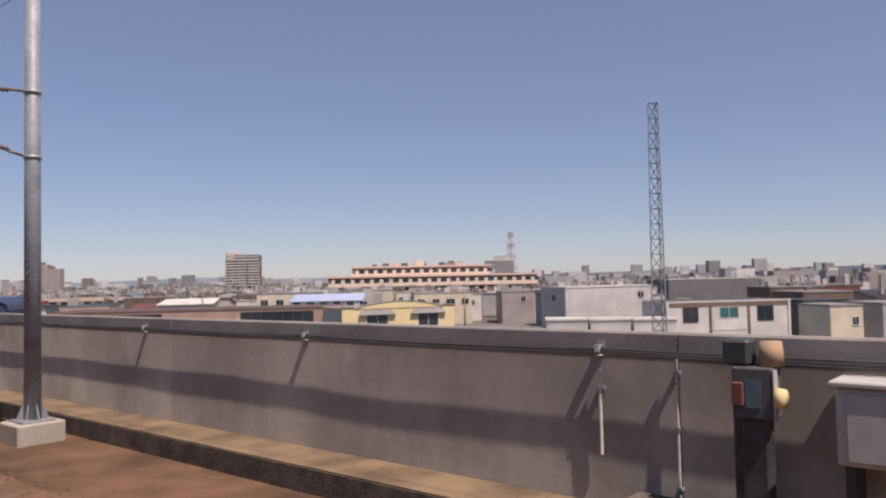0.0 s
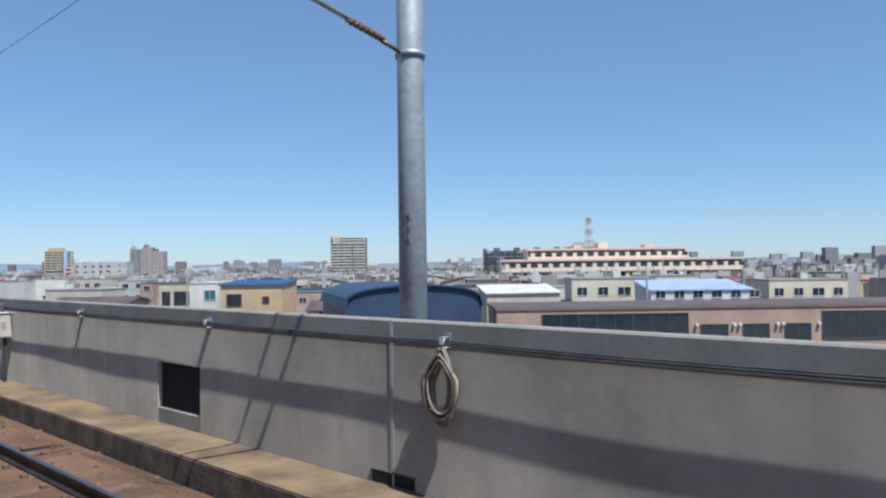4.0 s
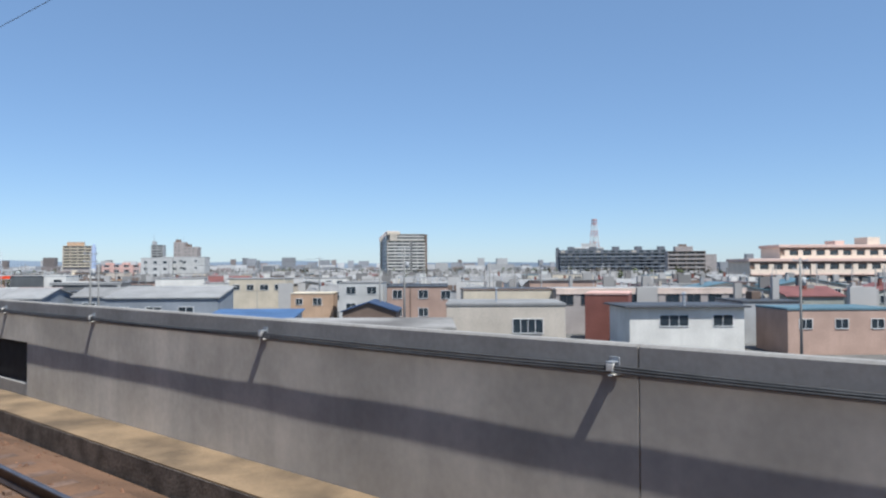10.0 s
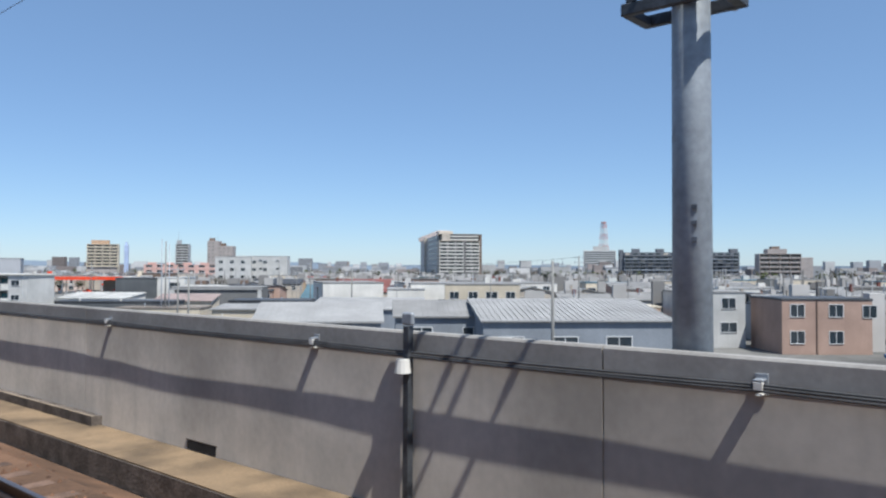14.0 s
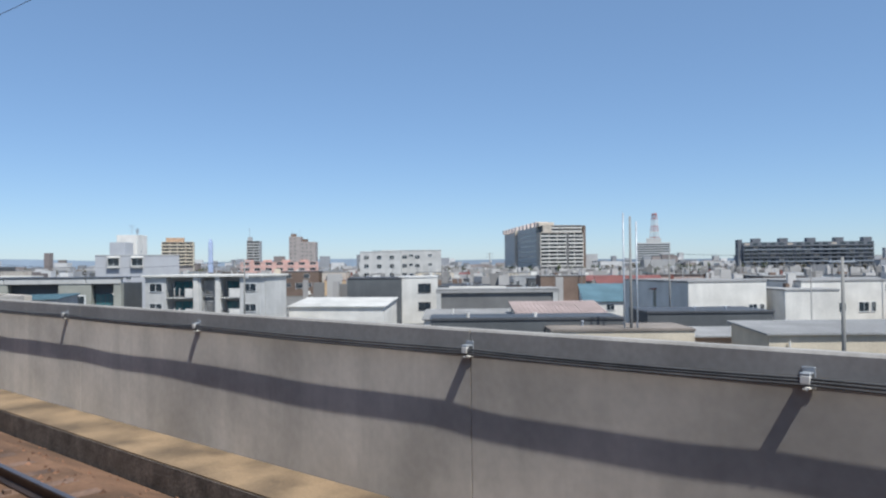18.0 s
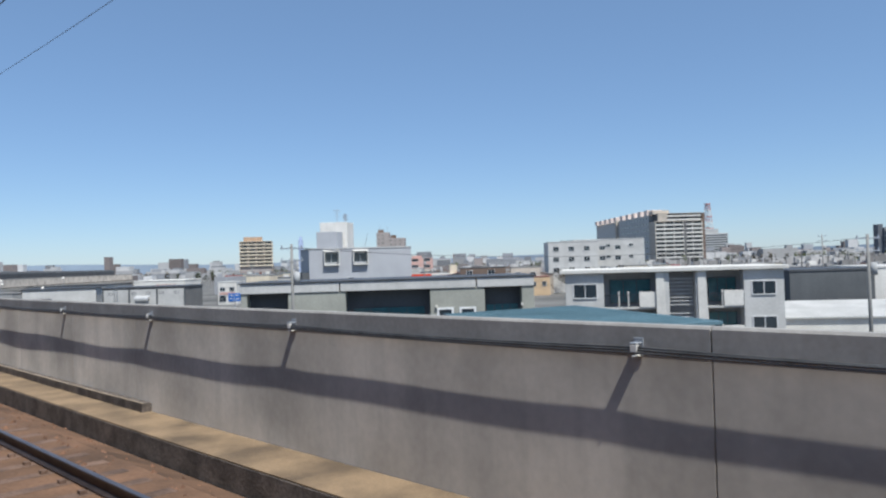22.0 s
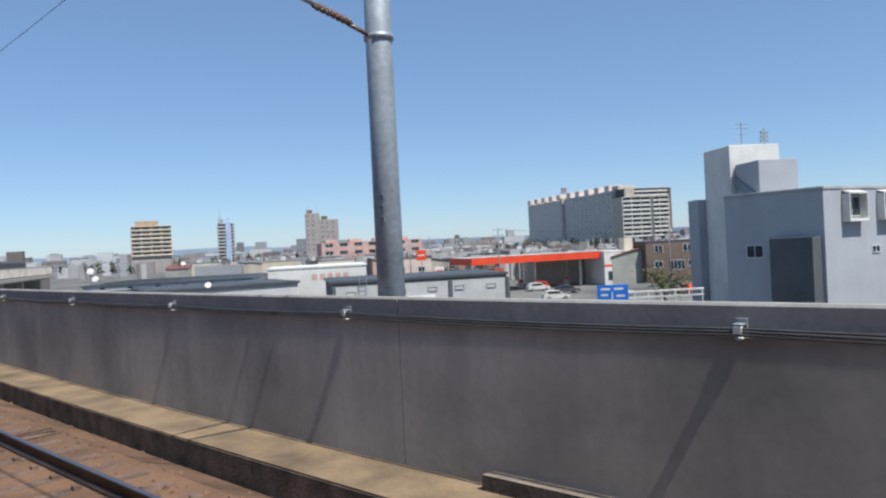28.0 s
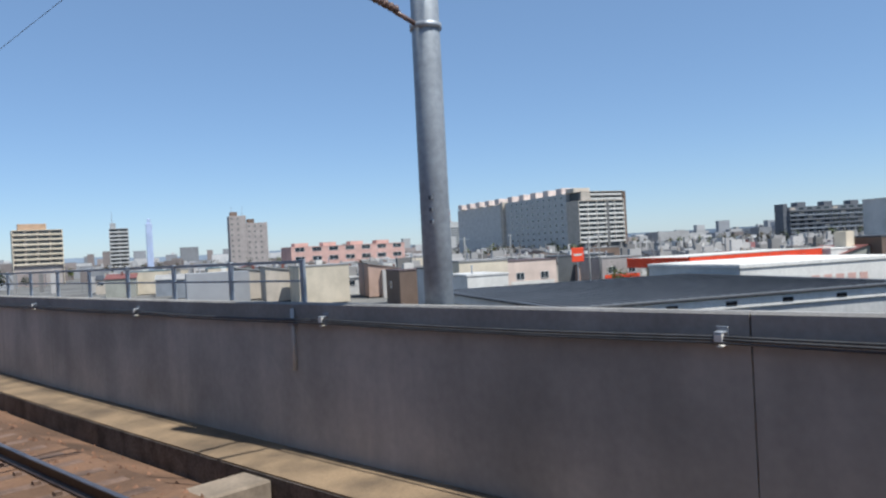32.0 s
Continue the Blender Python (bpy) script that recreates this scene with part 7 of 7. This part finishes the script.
# rooftop boxes, tanks and thin aerials past counting among the nearer roofs
rg = random.Random(77)
V, Fc = [], []
for i in range(2600):
    b = radians(rg.uniform(0, 96))
    r = 110 + 420 * rg.random()
    u0 = rg.uniform(0, 520)
    q = rail_pt(u0, 0, 0)
    x, y = q[0] + r * math.sin(b), q[1] + r * math.cos(b) * 0.8
    if not free(x, y) or any(a < x < b_ and c < y < e for a, b_, c, e in YARDS) or x - rail_pt(min(max(y, -50), 700), 0, 0)[0] < 100:
        continue
    thin = rg.random() < 0.3
    w, d = (0.12, 0.12) if thin else (rg.uniform(0.5, 3.5), rg.uniform(0.5, 1.5))
    z0, z1 = GZ, GZ + (rg.uniform(7.5, 10.5) if thin else rg.uniform(5.5, 8.3))
    a = radians(-44)
    c, s = math.cos(a), math.sin(a)
    k = len(V)
    for zz in (z0, z1):
        for ux, uy in ((0, 0), (w, 0), (w, d), (0, d)):
            V.append((x + ux * c - uy * s, y + ux * s + uy * c, zz))
    Fc += [(k, k + 1, k + 5, k + 4), (k + 1, k + 2, k + 6, k + 5), (k + 2, k + 3, k + 7, k + 6), (k + 3, k, k + 4, k + 7), (k + 4, k + 5, k + 6, k + 7)]
me = bpy.data.meshes.new("rooftop_clutter")
me.from_pydata(V, [], Fc)
me.materials.append(mat("rooftop_mixed", (0.42, 0.40, 0.38), 0.8, var=0.1, scale=0.02, fine=0.3, bump=0.0, island=0.65))
tagged(new("rooftop_clutter", me), "chimneys, tanks and aerials among the low roofs", "rooftop clutter", kind="stuff")

# small shops along the road by the filling station
for nm, lb, x, y, a, w, top, wl_, rm, sg in (
        ("roadside_shop", "narrow white roadside shop with a pink sign board", 74.0, 563.0, 44, 5.2, -1.2, P_WHITE, P_LGREY, P_PINK),
        ("roadside_shop", "cream roadside shop with a blue sign board", 86.0, 570.0, 46, 7.0, 0.2, P_CREAM, R_GREY, P_BLUE),
        ("roadside_shop", "pale roadside shop with a yellow sign board", 97.0, 580.0, 42, 8.5, -0.9, P_LGREY, R_DARK, P_YELLOW),
        ("roadside_shop", "pink-grey roadside shop with a white sign board", 112.0, 574.0, 44, 9.0, -0.6, P_PALEPINK, R_MAROON, P_WHITE),
        ("roadside_shop", "dark roadside shop with a red sign board", 126.0, 562.0, 44, 8.0, -1.0, P_TAUPE, R_GREY, P_RED)):
    t = house(nm, lb, "shop", x, y, a, w, top, 8, wl_, rmat=rm, front=row(2, w, 4.2, 1.4, 1.1) + row(2, w, 1.6, 1.9, 1.7), group="roadside shops")
    part("sign_board", box(0.5, w - 0.5, -0.14, -0.07, 2.75, 3.35, 0.02), sg, t)
    flue(t, w * 0.3, 2.5, top - GZ, 0.9, 0.1)


# woods and gardens between the far roofs
def far_trees(label, seed, n, r0, r1, leaf):
    rg = random.Random(seed)
    V, Fc = [], []
    for i in range(n):
        b = radians(rg.uniform(-8, 92))
        r = rg.uniform(r0, r1)
        x0, y0 = 20 + r * math.sin(b), 300 + r * math.cos(b)
        if math.hypot(x0 + 6, y0 - 523) < 380 or math.hypot(x0 + 20, y0 - 400) < 260:
            continue
        for q in range(rg.randint(1, 4)):
            x, y, h, w = x0 + rg.gauss(0, 9), y0 + rg.gauss(0, 9), rg.uniform(6.5, 11.5), rg.uniform(1.8, 3.4)
            for k in range(70):
                n1 = Vector((rg.gauss(0, 1), rg.gauss(0, 1), rg.gauss(0, 1))).normalized()
                c = Vector((x, y, GZ + h * 0.62)) + Vector((n1.x * w, n1.y * w, n1.z * h * 0.38)) * rg.uniform(0.35, 1.0)
                n2 = n1.orthogonal().normalized()
                n3, s_ = n1.cross(n2), rg.uniform(0.3, 0.75)
                j = len(V)
                V += [c + n2 * s_, c + n3 * s_ * 0.7, c - n2 * s_, c - n3 * s_ * 0.7]
                Fc.append((j, j + 1, j + 2, j + 3))
    me = bpy.data.meshes.new("distant_trees")
    me.from_pydata(V, [], Fc)
    me.materials.append(leaf)
    tagged(new("distant_trees", me), label, "distant trees", kind="stuff")


far_trees("bare brown spring trees among the far roofs", 51, 150, 260, 900, M_DLEAF)
far_trees("young green trees among the far roofs", 52, 70, 260, 900, M_LEAF)
far_trees("dark evergreen trees along the far edge of the town", 53, 90, 420, 1100, mat("evergreen_leaf", (0.045, 0.055, 0.03), 0.8, var=0.25, scale=0.5, fine=4, island=0.4))

# pour joint along the shaded end of the parapet
for u, l in ((401.2, 1.2), (404.6, 0.7), (409.0, 1.5), (420.4, 0.9), (431.0, 1.3), (446.2, 0.8)):
    seam = part("pour_joint", sweep([(D - 0.004, 0.400), (D - 0.004, 0.414), (D - 0.001, 0.414), (D - 0.001, 0.400)], u, u + l, 0.5), M_COPE)
    tagged(seam, "short dark scar of a pour joint in the parapet", "joint", kind="structure")

# pipe, and its shadow built as a dark board, where the parapet passes the sheds
t = thing("vent_pipe", on_line(198.82, D - 0.09, 0), "tall thin pipe darkened for shade, beside its shadow board", "pipe")
# the pipe takes the dark stencil grey, shade put into its colour
smoothed(part("pipe", rod((0, -0.1, 0.2), (0, -0.1, 2.14), 0.04, 0.04, 12), M_STENCIL_SHADE, t))
part("board", box(0.02, 0.085, -0.06, 0.16, 0.05, 1.44, 0.01), M_DKSTEEL, t, "pipe shadow built as a dark board on the wall")
part("clip", box(-0.05, 0.085, -0.14, -0.06, 1.1, 1.14), M_STEEL, t)

# duct and cable added for bracket and shadows, where the parapet breaks beside the hut
t = thing("cable_riser", on_line(219.7, D - 0.09, 0), "small dark duct and head box added for a mast bracket on the wall end", "cable duct")
part("duct", box(-0.05, 0.05, -0.06, 0.06, 0.95, 1.4, 0.008), M_DKSTEEL, t)
part("head_box", box(-0.09, 0.06, -0.11, 0.11, 1.28, 1.5, 0.015), M_DKSTEEL, t)
smoothed(part("loose_cable", rod((-0.04, 0.1, 1.3), (-0.05, 0.42, 1.16), 0.014), M_CABLE, t))

# ---- the many small pieces last ----
for run in LID_RUNS:
    lids(*run)
